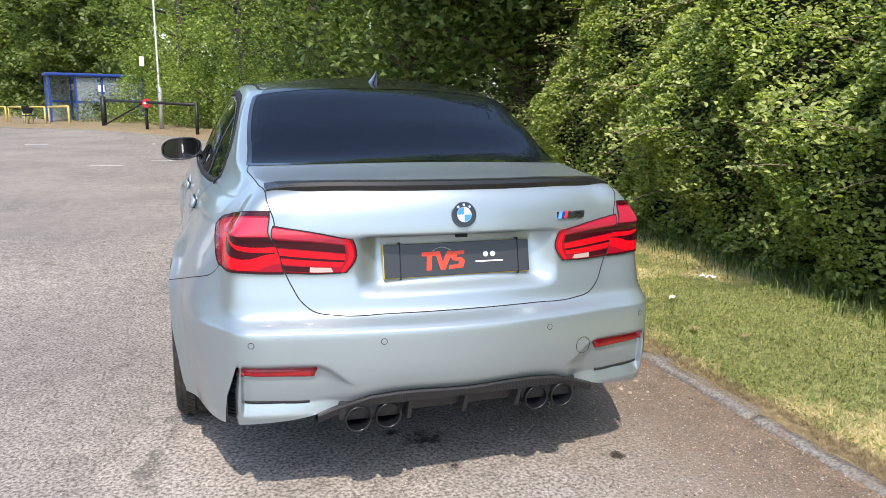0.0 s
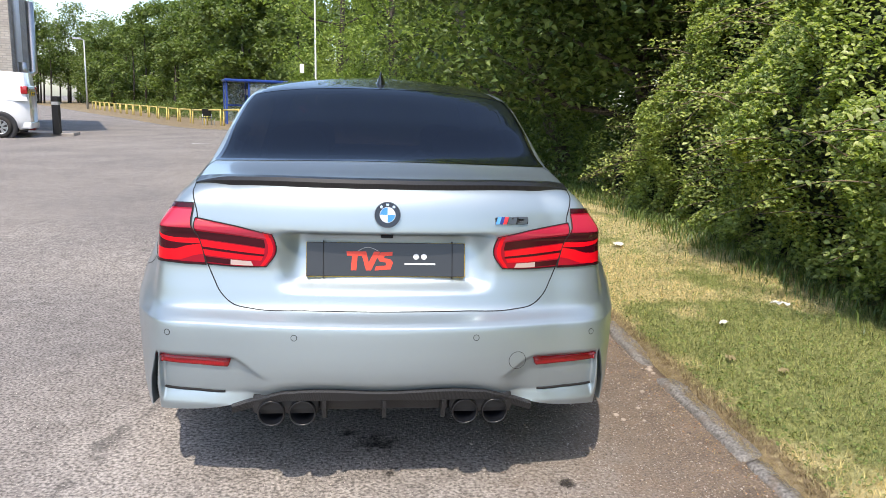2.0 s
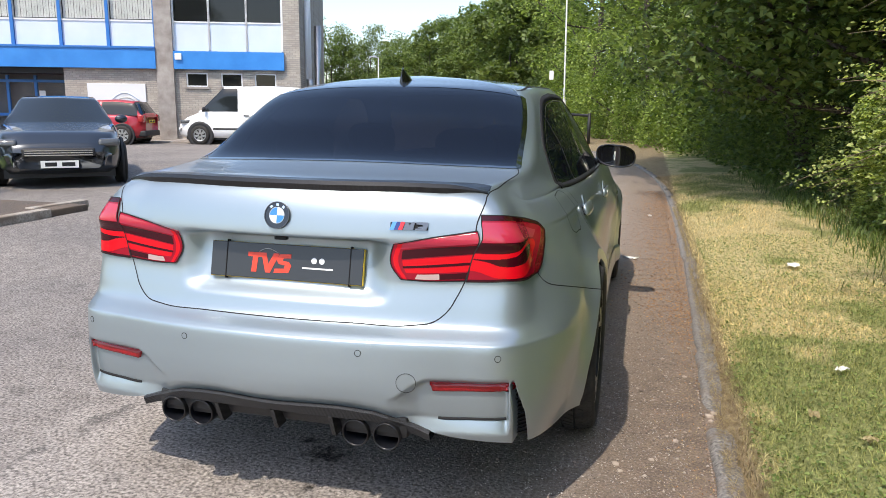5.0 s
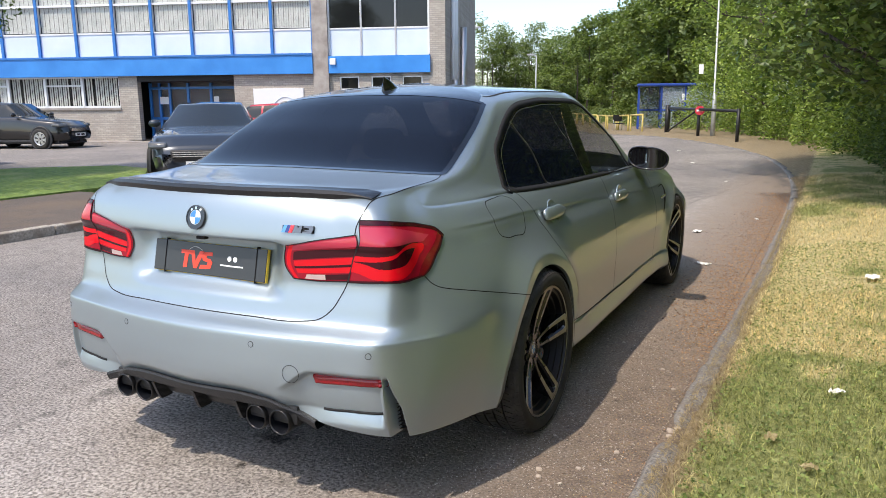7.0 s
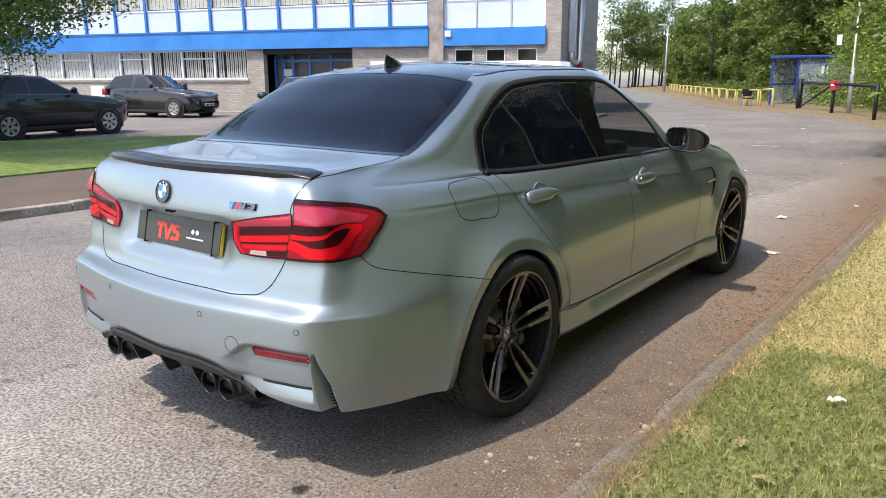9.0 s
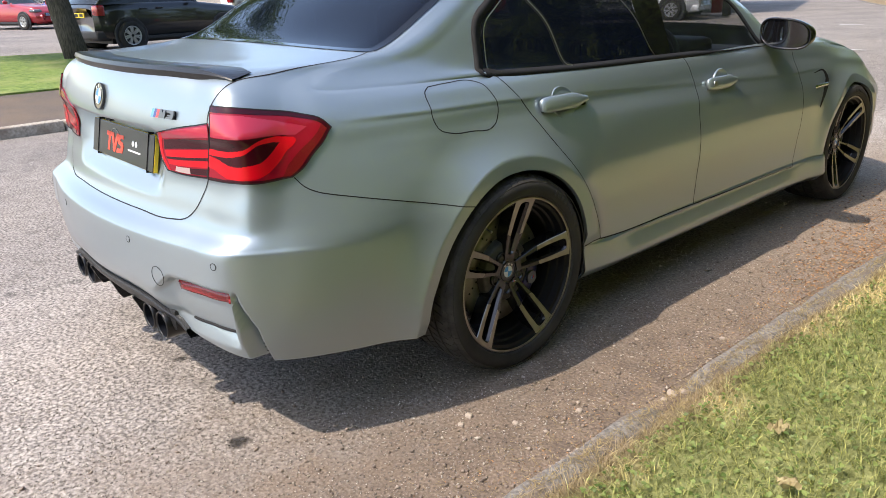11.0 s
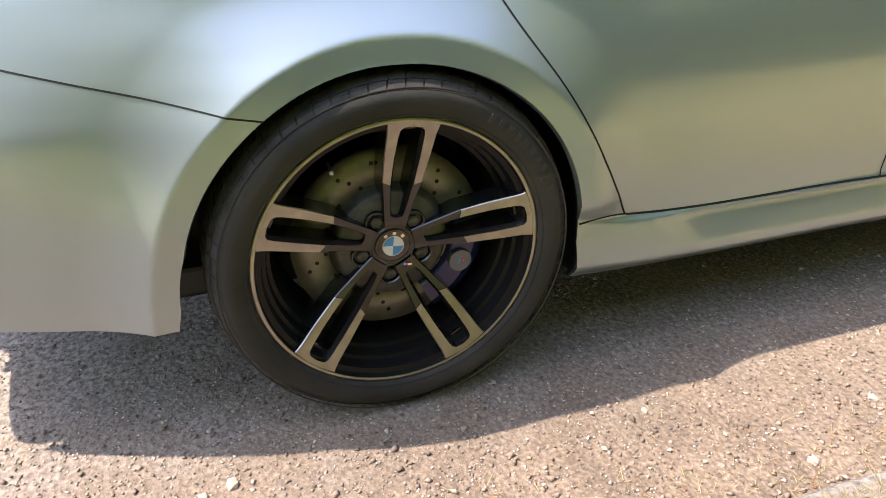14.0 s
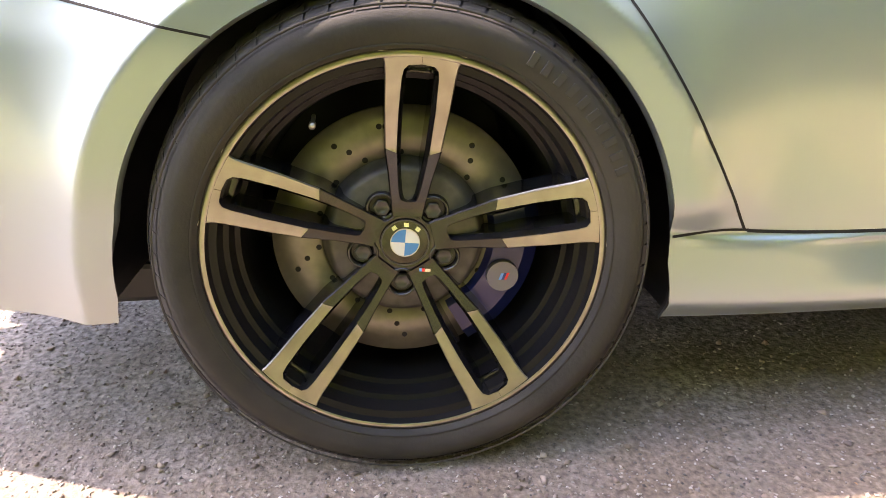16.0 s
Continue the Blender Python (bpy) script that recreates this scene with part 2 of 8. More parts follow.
# ---- the silver saloon: origin on the ground below its rear axle, nose along +y ----
def curve_at(t, p, q):
    """A smooth curve through points p at parameters t (third order, no overshoot along one axis), at the parameters q."""
    p, t, q = np.asarray(p, float), np.asarray(t, float), np.asarray(q, float)
    h, d = np.diff(t), np.diff(p, axis=0)
    s = d / h.reshape((-1,) + (1,) * (p.ndim - 1))
    w = (h[1:] / (h[1:] + h[:-1])).reshape((-1,) + (1,) * (p.ndim - 1))
    m = np.concatenate([s[:1], w * s[:-1] + (1 - w) * s[1:], s[-1:]])
    i = np.clip(np.searchsorted(t, q, side="right") - 1, 0, len(t) - 2)
    shape = (-1,) + (1,) * (p.ndim - 1)
    u, hh = ((q - t[i]) / h[i]).reshape(shape), h[i].reshape(shape)
    return (2 * u**3 - 3 * u**2 + 1) * p[i] + (u**3 - 2 * u**2 + u) * hh * m[i] + (3 * u**2 - 2 * u**3) * p[i + 1] + (u**3 - u**2) * hh * m[i + 1]


def steady_at(t, p, q):
    """The same, monotone between the given points, so that creases stay crisp."""
    p, t, q = np.asarray(p, float), np.asarray(t, float), np.asarray(q, float)
    shape = (-1,) + (1,) * (p.ndim - 1)
    h = np.diff(t)
    s = np.diff(p, axis=0) / h.reshape(shape)
    a, b = s[:-1], s[1:]
    w1, w2 = (2 * h[1:] + h[:-1]).reshape(shape), (h[1:] + 2 * h[:-1]).reshape(shape)
    with np.errstate(divide="ignore", invalid="ignore"):
        mid = np.where(a * b > 0, (w1 + w2) / (w1 / a + w2 / b), 0.0)
    m = np.concatenate([s[:1], np.nan_to_num(mid), s[-1:]])
    i = np.clip(np.searchsorted(t, q, side="right") - 1, 0, len(t) - 2)
    u, hh = ((q - t[i]) / h[i]).reshape(shape), h[i].reshape(shape)
    return (2 * u**3 - 3 * u**2 + 1) * p[i] + (u**3 - 2 * u**2 + u) * hh * m[i] + (3 * u**2 - 2 * u**3) * p[i + 1] + (u**3 - u**2) * hh * m[i + 1]


SIDE_Y = (-0.58, -0.36, 0.0, 0.37, 1.1, 2.0, 2.45, 2.81, 3.17)


def ring(zr, yr, k, corner, sx, sz, wide=0.72, nose=3.62):
    """One level of the lower body: rear face, corner, side and nose of the right half."""
    zr = zr if hasattr(zr, "__len__") else [zr] * 4
    pts = [(x, yr + k * x * x, z) for x, z in zip((0.0, 0.30, wide * 0.78, wide), zr)] + [corner]
    xa, xb, xc, xd, xe = sx
    za, zb, zc, zd, ze = sz
    xs = (xa, xb, xc, xd, xe, xe - 0.005, xe + 0.004, xc - 0.002, xb - 0.02)
    zs = (za, zb, zc, zd, ze, ze, ze, ze, ze)
    for y, x, z in zip(SIDE_Y, xs, zs):
        pts.append((x, y, z - max(0.0, z - 0.5) * 0.45 * max(0.0, (y - 1.9) / 1.7) ** 1.7))
    z0 = ze - max(0.0, ze - 0.5) * 0.45
    return np.array(pts + [(xa - 0.07, 3.43, z0 + 0.02), (0.52, nose - 0.05, z0), (0.0, nose, z0)])


def upper(*pts):
    return np.array(pts)


RINGS = [
    ring((0.388, 0.385, 0.312, 0.298), -1.005, 0.19, (0.783, -0.83, 0.285), (0.845, 0.868, 0.875, 0.885, 0.865), (0.258, 0.246, 0.226, 0.207, 0.190)),
    ring((0.425, 0.424, 0.375, 0.362), -1.032, 0.20, (0.795, -0.825, 0.35), (0.858, 0.882, 0.905, 0.915, 0.912), (0.32, 0.30, 0.29, 0.250, 0.238)),
    ring((0.47, 0.47, 0.44, 0.43), -1.04, 0.20, (0.80, -0.82, 0.42), (0.868, 0.894, 0.916, 0.912, 0.908), (0.40, 0.39, 0.36, 0.316, 0.304)),
    ring((0.50, 0.50, 0.485, 0.48), -1.041, 0.20, (0.803, -0.815, 0.47), (0.872, 0.90, 0.918, 0.909, 0.903), (0.44, 0.43, 0.40, 0.338, 0.327)),
    ring((0.535, 0.535, 0.528, 0.525), -1.04, 0.20, (0.805, -0.81, 0.51), (0.876, 0.904, 0.92, 0.902, 0.894), (0.48, 0.47, 0.44, 0.355, 0.342)),
    ring(0.575, -1.038, 0.20, (0.806, -0.805, 0.56), (0.88, 0.906, 0.914, 0.904, 0.897), (0.53, 0.52, 0.50, 0.46, 0.46)),
    ring(0.603, -1.034, 0.20, (0.805, -0.803, 0.597), (0.882, 0.907, 0.914, 0.907, 0.902), (0.585, 0.58, 0.57, 0.55, 0.55)),
    ring(0.614, -1.022, 0.20, (0.80, -0.795, 0.612), (0.880, 0.906, 0.912, 0.906, 0.902), (0.61, 0.61, 0.61, 0.60, 0.60)),
    ring(0.648, -0.968, 0.18, (0.788, -0.775, 0.655), (0.866, 0.897, 0.901, 0.899, 0.897), (0.66, 0.665, 0.665, 0.66, 0.66)),
    ring(0.70, -0.948, 0.17, (0.778, -0.757, 0.71), (0.846, 0.880, 0.883, 0.888, 0.888), (0.715, 0.72, 0.72, 0.715, 0.71)),
    ring(0.78, -0.931, 0.17, (0.764, -0.740, 0.785), (0.818, 0.850, 0.854, 0.868, 0.874), (0.785, 0.79, 0.79, 0.785, 0.775)),
    ring(0.87, -0.935, 0.185, (0.748, -0.728, 0.865), (0.790, 0.825, 0.832, 0.843, 0.852), (0.85, 0.85, 0.85, 0.843, 0.832)),
    ring(0.895, -0.943, 0.19, (0.738, -0.718, 0.893), (0.777, 0.815, 0.825, 0.832, 0.838), (0.885, 0.885, 0.882, 0.875, 0.862)),
    ring(0.956, -0.933, 0.20, (0.715, -0.707, 0.94), (0.757, 0.79, 0.80, 0.815, 0.825), (0.925, 0.922, 0.92, 0.912, 0.90), 0.682),
    ring((1.015, 1.015, 1.012, 1.008), -0.91, 0.22, (0.688, -0.69, 0.985), (0.732, 0.764, 0.775, 0.795, 0.81), (0.963, 0.958, 0.952, 0.945, 0.932), 0.645),
    ring((1.042, 1.042, 1.038, 1.030), -0.885, 0.24, (0.668, -0.665, 1.01), (0.715, 0.745, 0.757, 0.785, 0.80), (0.983, 0.975, 0.968, 0.957, 0.945), 0.622),
    ring((1.058, 1.057, 1.052, 1.046), -0.82, 0.20, (0.655, -0.60, 1.030), (0.70, 0.732, 0.748, 0.778, 0.795), (0.993, 0.983, 0.975, 0.963, 0.95), 0.612),
    upper((0, -0.60, 1.073), (0.30, -0.586, 1.070), (0.55, -0.556, 1.063), (0.635, -0.52, 1.058), (0.662, -0.45, 1.055), (0.692, -0.33, 1.028), (0.725, -0.18, 1.0), (0.75, 0.08, 0.982), (0.775, 0.40, 0.968),
          (0.792, 1.1, 0.955), (0.79, 1.95, 0.94), (0.79, 2.25, 0.935), (0.76, 2.5, 0.93), (0.70, 2.75, 0.92), (0.58, 2.95, 0.91), (0.32, 3.08, 0.91), (0, 3.12, 0.915)),
    upper((0, -0.445, 1.090), (0.28, -0.432, 1.087), (0.54, -0.402, 1.080), (0.622, -0.37, 1.076), (0.662, -0.30, 1.075), (0.690, -0.205, 1.045), (0.720, -0.07, 1.008), (0.743, 0.12, 0.986), (0.770, 0.42, 0.972),
          (0.790, 1.1, 0.96), (0.783, 1.87, 0.943), (0.77, 2.08, 0.95), (0.72, 2.2, 0.962), (0.62, 2.3, 0.976), (0.48, 2.37, 0.988), (0.25, 2.42, 0.995), (0, 2.44, 0.998)),
    upper((0, -0.12, 1.248), (0.27, -0.113, 1.245), (0.53, -0.088, 1.228), (0.597, -0.065, 1.218), (0.634, -0.01, 1.205), (0.652, 0.07, 1.19), (0.666, 0.18, 1.178), (0.682, 0.33, 1.172), (0.694, 0.56, 1.17),
          (0.702, 1.1, 1.162), (0.69, 1.68, 1.14), (0.665, 1.85, 1.13), (0.62, 1.93, 1.13), (0.54, 1.99, 1.135), (0.42, 2.03, 1.14), (0.22, 2.06, 1.145), (0, 2.07, 1.15)),
    upper((0, 0.165, 1.375), (0.25, 0.168, 1.371), (0.47, 0.18, 1.354), (0.545, 0.195, 1.343), (0.575, 0.23, 1.336), (0.586, 0.30, 1.338), (0.592, 0.40, 1.343), (0.595, 0.55, 1.350), (0.592, 0.80, 1.357),
          (0.585, 1.15, 1.36), (0.565, 1.42, 1.352), (0.54, 1.5, 1.35), (0.50, 1.54, 1.352), (0.42, 1.58, 1.358), (0.32, 1.6, 1.365), (0.16, 1.615, 1.37), (0, 1.62, 1.372)),
    upper((0, 0.28, 1.396), (0.24, 0.285, 1.393), (0.43, 0.295, 1.382), (0.49, 0.31, 1.374), (0.515, 0.345, 1.373), (0.525, 0.41, 1.377), (0.53, 0.5, 1.383), (0.533, 0.65, 1.389), (0.533, 0.85, 1.394),
          (0.53, 1.12, 1.398), (0.515, 1.35, 1.392), (0.49, 1.46, 1.386), (0.45, 1.5, 1.384), (0.38, 1.53, 1.384), (0.28, 1.55, 1.387), (0.14, 1.56, 1.39), (0, 1.56, 1.392)),
]
top = RINGS[-1]
RINGS.append(np.stack([top[:, 0] * 0.6, 0.9 + (top[:, 1] - 0.9) * 0.75, top[:, 2] * 0.35 + 1.433 * 0.65], 1))
RINGS.append(np.stack([top[:, 0] * 0.0, 0.9 + (top[:, 1] - 0.9) * 0.5, top[:, 2] * 0.0 + 1.438], 1))
NR = len(RINGS)
ST = np.concatenate([[0], np.cumsum(np.linalg.norm(np.diff(RINGS[6], axis=0), axis=1))])
mirrored = np.array([-1.0, 1, 1])


def fine(knots, steps):
    out = [knots[0]]
    for a, b, h in zip(knots[:-1], knots[1:], steps):
        n = max(2, int(math.ceil((b - a) / h)))
        out += list(np.linspace(a, b, n + 1)[1:])
    return np.array(out)


QA = fine(ST, [0.0085, 0.0085, 0.007, 0.004, 0.007] + [0.0065] * 3 + [0.03] * 2 + [0.03] + [0.014] * 2 + [0.04] * 3)
rows = [curve_at(np.concatenate([[-ST[1]], ST, [2 * ST[-1] - ST[-2]]]), np.concatenate([r[1:2] * mirrored, r, r[-2:-1] * mirrored]), QA) for r in RINGS]
LV = np.concatenate([[0], np.cumsum([np.linalg.norm(np.diff(np.stack([RINGS[i], RINGS[i + 1]])[:, :10], axis=0)[0], axis=1).mean() for i in range(NR - 1)])])
QL = fine(LV, [0.0062] * 10 + [0.008] * 4 + [0.012] * 2 + [0.02] * 2 + [0.016] * 2 + [0.02] * 3)
HALF = steady_at(LV, np.stack(rows), QL)            # (levels, stations, 3)
X, Y, Z = HALF[..., 0], HALF[..., 1], HALF[..., 2]
rear = ss(-0.62, -0.80, Y)
# number plate recess in the boot lid
dep = (0.032 + 0.03 * ss(0.72, 0.87, Z)) * ss(0.37, 0.27, X) * ss(0.69, 0.74, Z) * ss(0.893, 0.882, Z) * rear
# pockets round the reflectors, with a blade below
zu = 0.499 - 0.065 * (1 - ss(0.37, 0.50, X))
dep = dep + 0.030 * ss(0.36, 0.47, X) * ss(0.730, 0.716, X) * ss(zu + 0.006, zu - 0.014, Z) * np.clip((Z - 0.325) / 0.045, 0, 1) * ss(-0.80, -0.86, Y)
# narrow upright slot between the pocket and the side skin
slot_w = np.interp(Z, [0.28, 0.34, 0.39, 0.47, 0.49], [0.030, 0.026, 0.020, 0.006, 0.004])
slot_x = np.interp(Z, [0.28, 0.39, 0.47, 0.49], [0.737, 0.740, 0.732, 0.730])
dep = dep + 0.07 * ss(slot_x - 0.002, slot_x + 0.004, X) * ss(slot_x + slot_w + 0.008, slot_x + slot_w, X) * ss(0.497, 0.486, Z) * ss(-0.76, -0.79, Y)
SKIN = HALF.copy()
HALF[..., 1] += dep
# flared wheel arches
ARCH = ((0.0, 0.337, 0.356), (2.812, 0.332, 0.350))


def arch_r(cy, r, dy, dz):
    """The arch's radius: it opens out downwards at the rear wheel, more so behind it."""
    if cy > 1:
        return np.full(np.shape(dy), r)
    phi = np.degrees(np.arctan2(-np.asarray(dy, float), np.asarray(dz, float)))
    return np.interp(phi, (-112, -95, -60, 0, 45, 80, 97, 106), (0.397, 0.364, 0.359, 0.353, 0.362, 0.371, 0.388, 0.413))


for cy, cz, r in ARCH:
    d, r = np.hypot(Y - cy, Z - cz), arch_r(cy, r, Y - cy, Z - cz)
    rise = np.clip((r + 0.175 - d) / 0.131, 0, 1) ** 2.0
    tuck = np.clip((r + 0.044 - d) / 0.044, 0, 1)
    HALF[..., 0] += ((0.034 if cy < 1 else 0.024) * rise - 0.009 * tuck) * (X > 0.6) * (Z < 0.86) * np.where((Y > cy + 0.2) & (cy < 1), ss(0.325, 0.40, Z), 1.0)
# swage line along the doors: the skin turns under just below it
zc = np.interp(Y, (-0.6, 0.0, 0.6, 2.0), (0.912, 0.902, 0.872, 0.795))
HALF[..., 0] -= np.interp(Y, (0.4, 1.2), (0.0062, 0.0035)) * ss(zc + 0.002, zc - 0.010, Z) * ss(zc - 0.080, zc - 0.022, Z) * ss(-0.60, -0.35, Y) * ss(2.45, 2.30, Y) * (X > 0.6)
# sloped hollow along the sill
HALF[..., 0] -= 0.013 * np.clip((Z - 0.252) / 0.056, 0, 1) * ss(0.330, 0.316, Z) * ss(0.52, 0.72, Y) * ss(2.25, 2.0, Y) * (X > 0.6)
UNCUT = HALF.copy()
inside = np.zeros(X.shape, bool)
for cy, cz, r in ARCH:
    dy, dz = HALF[..., 1] - cy, HALF[..., 2] - cz
    d, r = np.hypot(dy, dz), arch_r(cy, r, dy, dz)
    near = (d < r) & (X > 0.6) & (Z < 0.85)
    inside |= near
    rim = near & (d > r - 0.03)
    s = np.where(rim, r / np.maximum(d, 1e-6), 1.0)
    HALF[..., 1] = np.where(rim, cy + dy * s, HALF[..., 1])
    HALF[..., 2] = np.where(rim, cz + dz * s, HALF[..., 2])


def normals_of(g):
    da, dl = np.gradient(g, axis=1), np.gradient(g, axis=0)
    n = np.cross(da, dl)
    n /= np.maximum(np.linalg.norm(n, axis=-1, keepdims=True), 1e-9)
    return n


NORM = normals_of(UNCUT)
NORM[-2:] = (0, 0, 1)
NL, NA = X.shape


def bilinear(g, a, l):
    a, l = np.clip(a, 0, NA - 1.001), np.clip(l, 0, NL - 1.001)
    i, j = a.astype(int), l.astype(int)
    u, v = (a - i)[..., None], (l - j)[..., None]
    return g[j, i] * (1 - u) * (1 - v) + g[j, i + 1] * u * (1 - v) + g[j + 1, i] * (1 - u) * v + g[j + 1, i + 1] * u * v


def surf(al, off=0.0):
    """Points of the body's right half at (station, level), raised by off; negative stations lie on the left half."""
    al = np.asarray(al, float)
    sgn = np.where(al[..., :1] < 0, -1.0, 1.0)
    a = np.abs(al[..., 0])
    p = bilinear(UNCUT, a, al[..., 1]) + bilinear(NORM, a, al[..., 1]) * np.asarray(off)[..., None] if hasattr(off, "__len__") else bilinear(UNCUT, a, al[..., 1]) + bilinear(NORM, a, al[..., 1]) * off
    return p * np.concatenate([sgn, sgn * 0 + 1, sgn * 0 + 1], -1)


def locate(p, across=1.0):
    """The (station, level) of the body nearest to p; across: the weight of x, small for lines on the flanks."""
    wt = np.array([across, 1.0, 1.0])
    d = (((UNCUT - np.asarray(p)) * wt) ** 2).sum(-1) + (UNCUT[..., 0] < 0.5) * (across < 1) * 9
    j, i = np.unravel_index(np.argmin(d), d.shape)
    a, l = float(i), float(j)
    for _ in range(4):
        q = bilinear(UNCUT, np.array(a), np.array(l))
        ea = bilinear(UNCUT, np.array(a + 0.5), np.array(l)) - bilinear(UNCUT, np.array(a - 0.5), np.array(l))
        el = bilinear(UNCUT, np.array(a), np.array(l + 0.5)) - bilinear(UNCUT, np.array(a), np.array(l - 0.5))
        ea, el, r = ea * wt, el * wt, (np.asarray(p) - q) * wt
        m = np.array([[ea @ ea, ea @ el], [ea @ el, el @ el]]) + np.eye(2) * 1e-12
        da, dl = np.linalg.solve(m, [r @ ea, r @ el])
        a, l = min(max(a + np.clip(da, -1, 1), 0), NA - 1.01), min(max(l + np.clip(dl, -1, 1), 0), NL - 1.01)
    return a, l


def trace(*pts, n=40, across=1.0):
    """A smooth line over the body through places near it, as (station, level)."""
    p3 = np.array(pts, float)
    t = np.concatenate([[0], np.cumsum(np.maximum(np.linalg.norm(np.diff(p3, axis=0), axis=1), 1e-4))])
    if across < 1:
        return np.array([locate(q, across) for q in curve_at(t, p3, np.linspace(0, t[-1], n))])
    al = np.array([locate(p) for p in pts])
    if len(al) == 2:
        return al[0] + (al[1] - al[0]) * np.linspace(0, 1, n)[:, None]
    return curve_at(t, al, np.linspace(0, t[-1], n))


def flip(al):
    return al * np.array([-1.0, 1.0])


def in_poly(a, l, poly):
    c = np.zeros(a.shape, bool)
    n = len(poly)
    for i in range(n):
        (x1, y1), (x2, y2) = poly[i], poly[(i + 1) % n]
        cond = (y1 > l) != (y2 > l)
        with np.errstate(divide="ignore", invalid="ignore"):
            c ^= cond & (a < (x2 - x1) * (l - y1) / (y2 - y1) + x1)
    return c


def strip(name, al, width, off, material, parent, label="", closed=False, thick=0.0):
    """A ribbon over the body along a traced line."""
    al = np.asarray(al)
    p, up = surf(al, 0.0), surf(al, 1.0) - surf(al, 0.0)
    t = np.gradient(p, axis=0)
    s = np.cross(up, t)
    s /= np.maximum(np.linalg.norm(s, axis=1, keepdims=True), 1e-9)
    w = np.asarray(width)[:, None] if hasattr(width, "__len__") else width
    a, b = p + s * w / 2 + up * off, p - s * w / 2 + up * off
    n = len(p)
    vs, fs = np.concatenate([a, b]), [(i, i + 1, n + i + 1, n + i) for i in range(n - 1)]
    if thick:
        a2, b2 = a - up * thick - s * thick * 0.4, b - up * thick + s * thick * 0.4
        vs = np.concatenate([vs, a2, b2])
        fs += [(2 * n + i, 2 * n + i + 1, i + 1, i) for i in range(n - 1)] + [(n + i, n + i + 1, 3 * n + i + 1, 3 * n + i) for i in range(n - 1)]
    return put(name, mesh_of(name, vs, fs, material), parent, label)


def coons(bottom, top, left, right, nu, nv):
    """(station, level) over a four-sided patch from its border lines, each given low to high."""
    u, v = np.linspace(0, 1, nu), np.linspace(0, 1, nv)
    take = lambda c, q: np.stack([np.interp(q, np.linspace(0, 1, len(c)), c[:, k]) for k in (0, 1)], -1)
    b, t, l, r = take(bottom, u), take(top, u), take(left, v), take(right, v)
    U, V = u[None, :, None], v[:, None, None]
    return (1 - V) * b[None] + V * t[None] + (1 - U) * l[:, None] + U * r[:, None] - ((1 - U) * (1 - V) * b[0] + U * (1 - V) * b[-1] + (1 - U) * V * t[0] + U * V * t[-1])


def patch(name, al, off, material, parent, label="", rim=0.0, mirror=False):
    """A piece of the body's skin, raised by off; rim: how far its border drops."""
    if mirror:
        al = flip(al)
    nv, nu = al.shape[:2]
    o = np.full((nv, nu), off)
    vs = surf(al, o)
    fs = [(j * nu + i, j * nu + i + 1, (j + 1) * nu + i + 1, (j + 1) * nu + i) for j in range(nv - 1) for i in range(nu - 1)]
    vs = vs.reshape(-1, 3)
    if rim:
        loop = [i for i in range(nu)] + [j * nu + nu - 1 for j in range(1, nv)] + [(nv - 1) * nu + i for i in range(nu - 2, -1, -1)] + [j * nu for j in range(nv - 2, 0, -1)]
        low = surf(al, o - rim).reshape(-1, 3)[loop]
        k = len(vs)
        n = len(loop)
        vs = np.concatenate([vs, low])
        fs += [(loop[i], k + i, k + (i + 1) % n, loop[(i + 1) % n]) for i in range(n)]
    if mirror:
        fs = [f[::-1] for f in fs]
    return put(name, mesh_of(name, vs, fs, material), parent, label)


car = thing("saloon_car", "silver-blue metallic sports saloon parked beside the kerb", "car")

# lines of the body
LID = trace((0, -0.972, 0.645), (0.25, -0.96, 0.645), (0.42, -0.942, 0.648), (0.492, -0.922, 0.658), (0.530, -0.902, 0.688), (0.558, -0.88, 0.738), (0.575, -0.869, 0.778), (0.600, -0.857, 0.906), (0.613, -0.842, 0.972), (0.624, -0.795, 1.03), (0.640, -0.70, 1.045), (0.650, -0.52, 1.068), (0.655, -0.42, 1.078), (0.640, -0.362, 1.086), n=110)
SEAM = trace((0.770, -0.726, 0.785), (0.780, -0.708, 0.760), (0.797, -0.682, 0.743), (0.815, -0.645, 0.731), *[(float(np.interp(y, (-0.613, -0.44, -0.215), (0.832, 0.889, 0.939))), y, 0.723 - 0.2475 * (y + 0.613)) for y in np.linspace(-0.61, -0.215, 9)], n=60, across=0.008)
DOOR_MID = trace((0.79, 1.13, 0.95), (0.81, 1.145, 0.91), (0.85, 1.16, 0.82), (0.885, 1.15, 0.70), (0.90, 1.155, 0.55), (0.90, 1.150, 0.334), n=50, across=0.05)
DOOR_REAR = trace((0.752, 0.062, 0.972), (0.79, 0.105, 0.91), (0.83, 0.158, 0.83), (0.872, 0.218, 0.735), (0.90, 0.300, 0.625), (0.905, 0.358, 0.54), (0.90, 0.416, 0.445), (0.88, 0.474, 0.345), n=60, across=0.05)
DOOR_FRONT = trace((0.795, 2.06, 0.94), (0.83, 2.12, 0.84), (0.87, 2.15, 0.72), (0.895, 2.15, 0.55), (0.885, 2.12, 0.325), n=40)
DOOR_LOW = trace((0.88, 0.477, 0.345), (0.90, 1.15, 0.334), (0.885, 2.12, 0.325), n=70)
BELT = trace((0.752, 0.062, 0.976), (0.775, 0.40, 0.967), (0.79, 1.1, 0.953), (0.785, 1.9, 0.94), n=60)
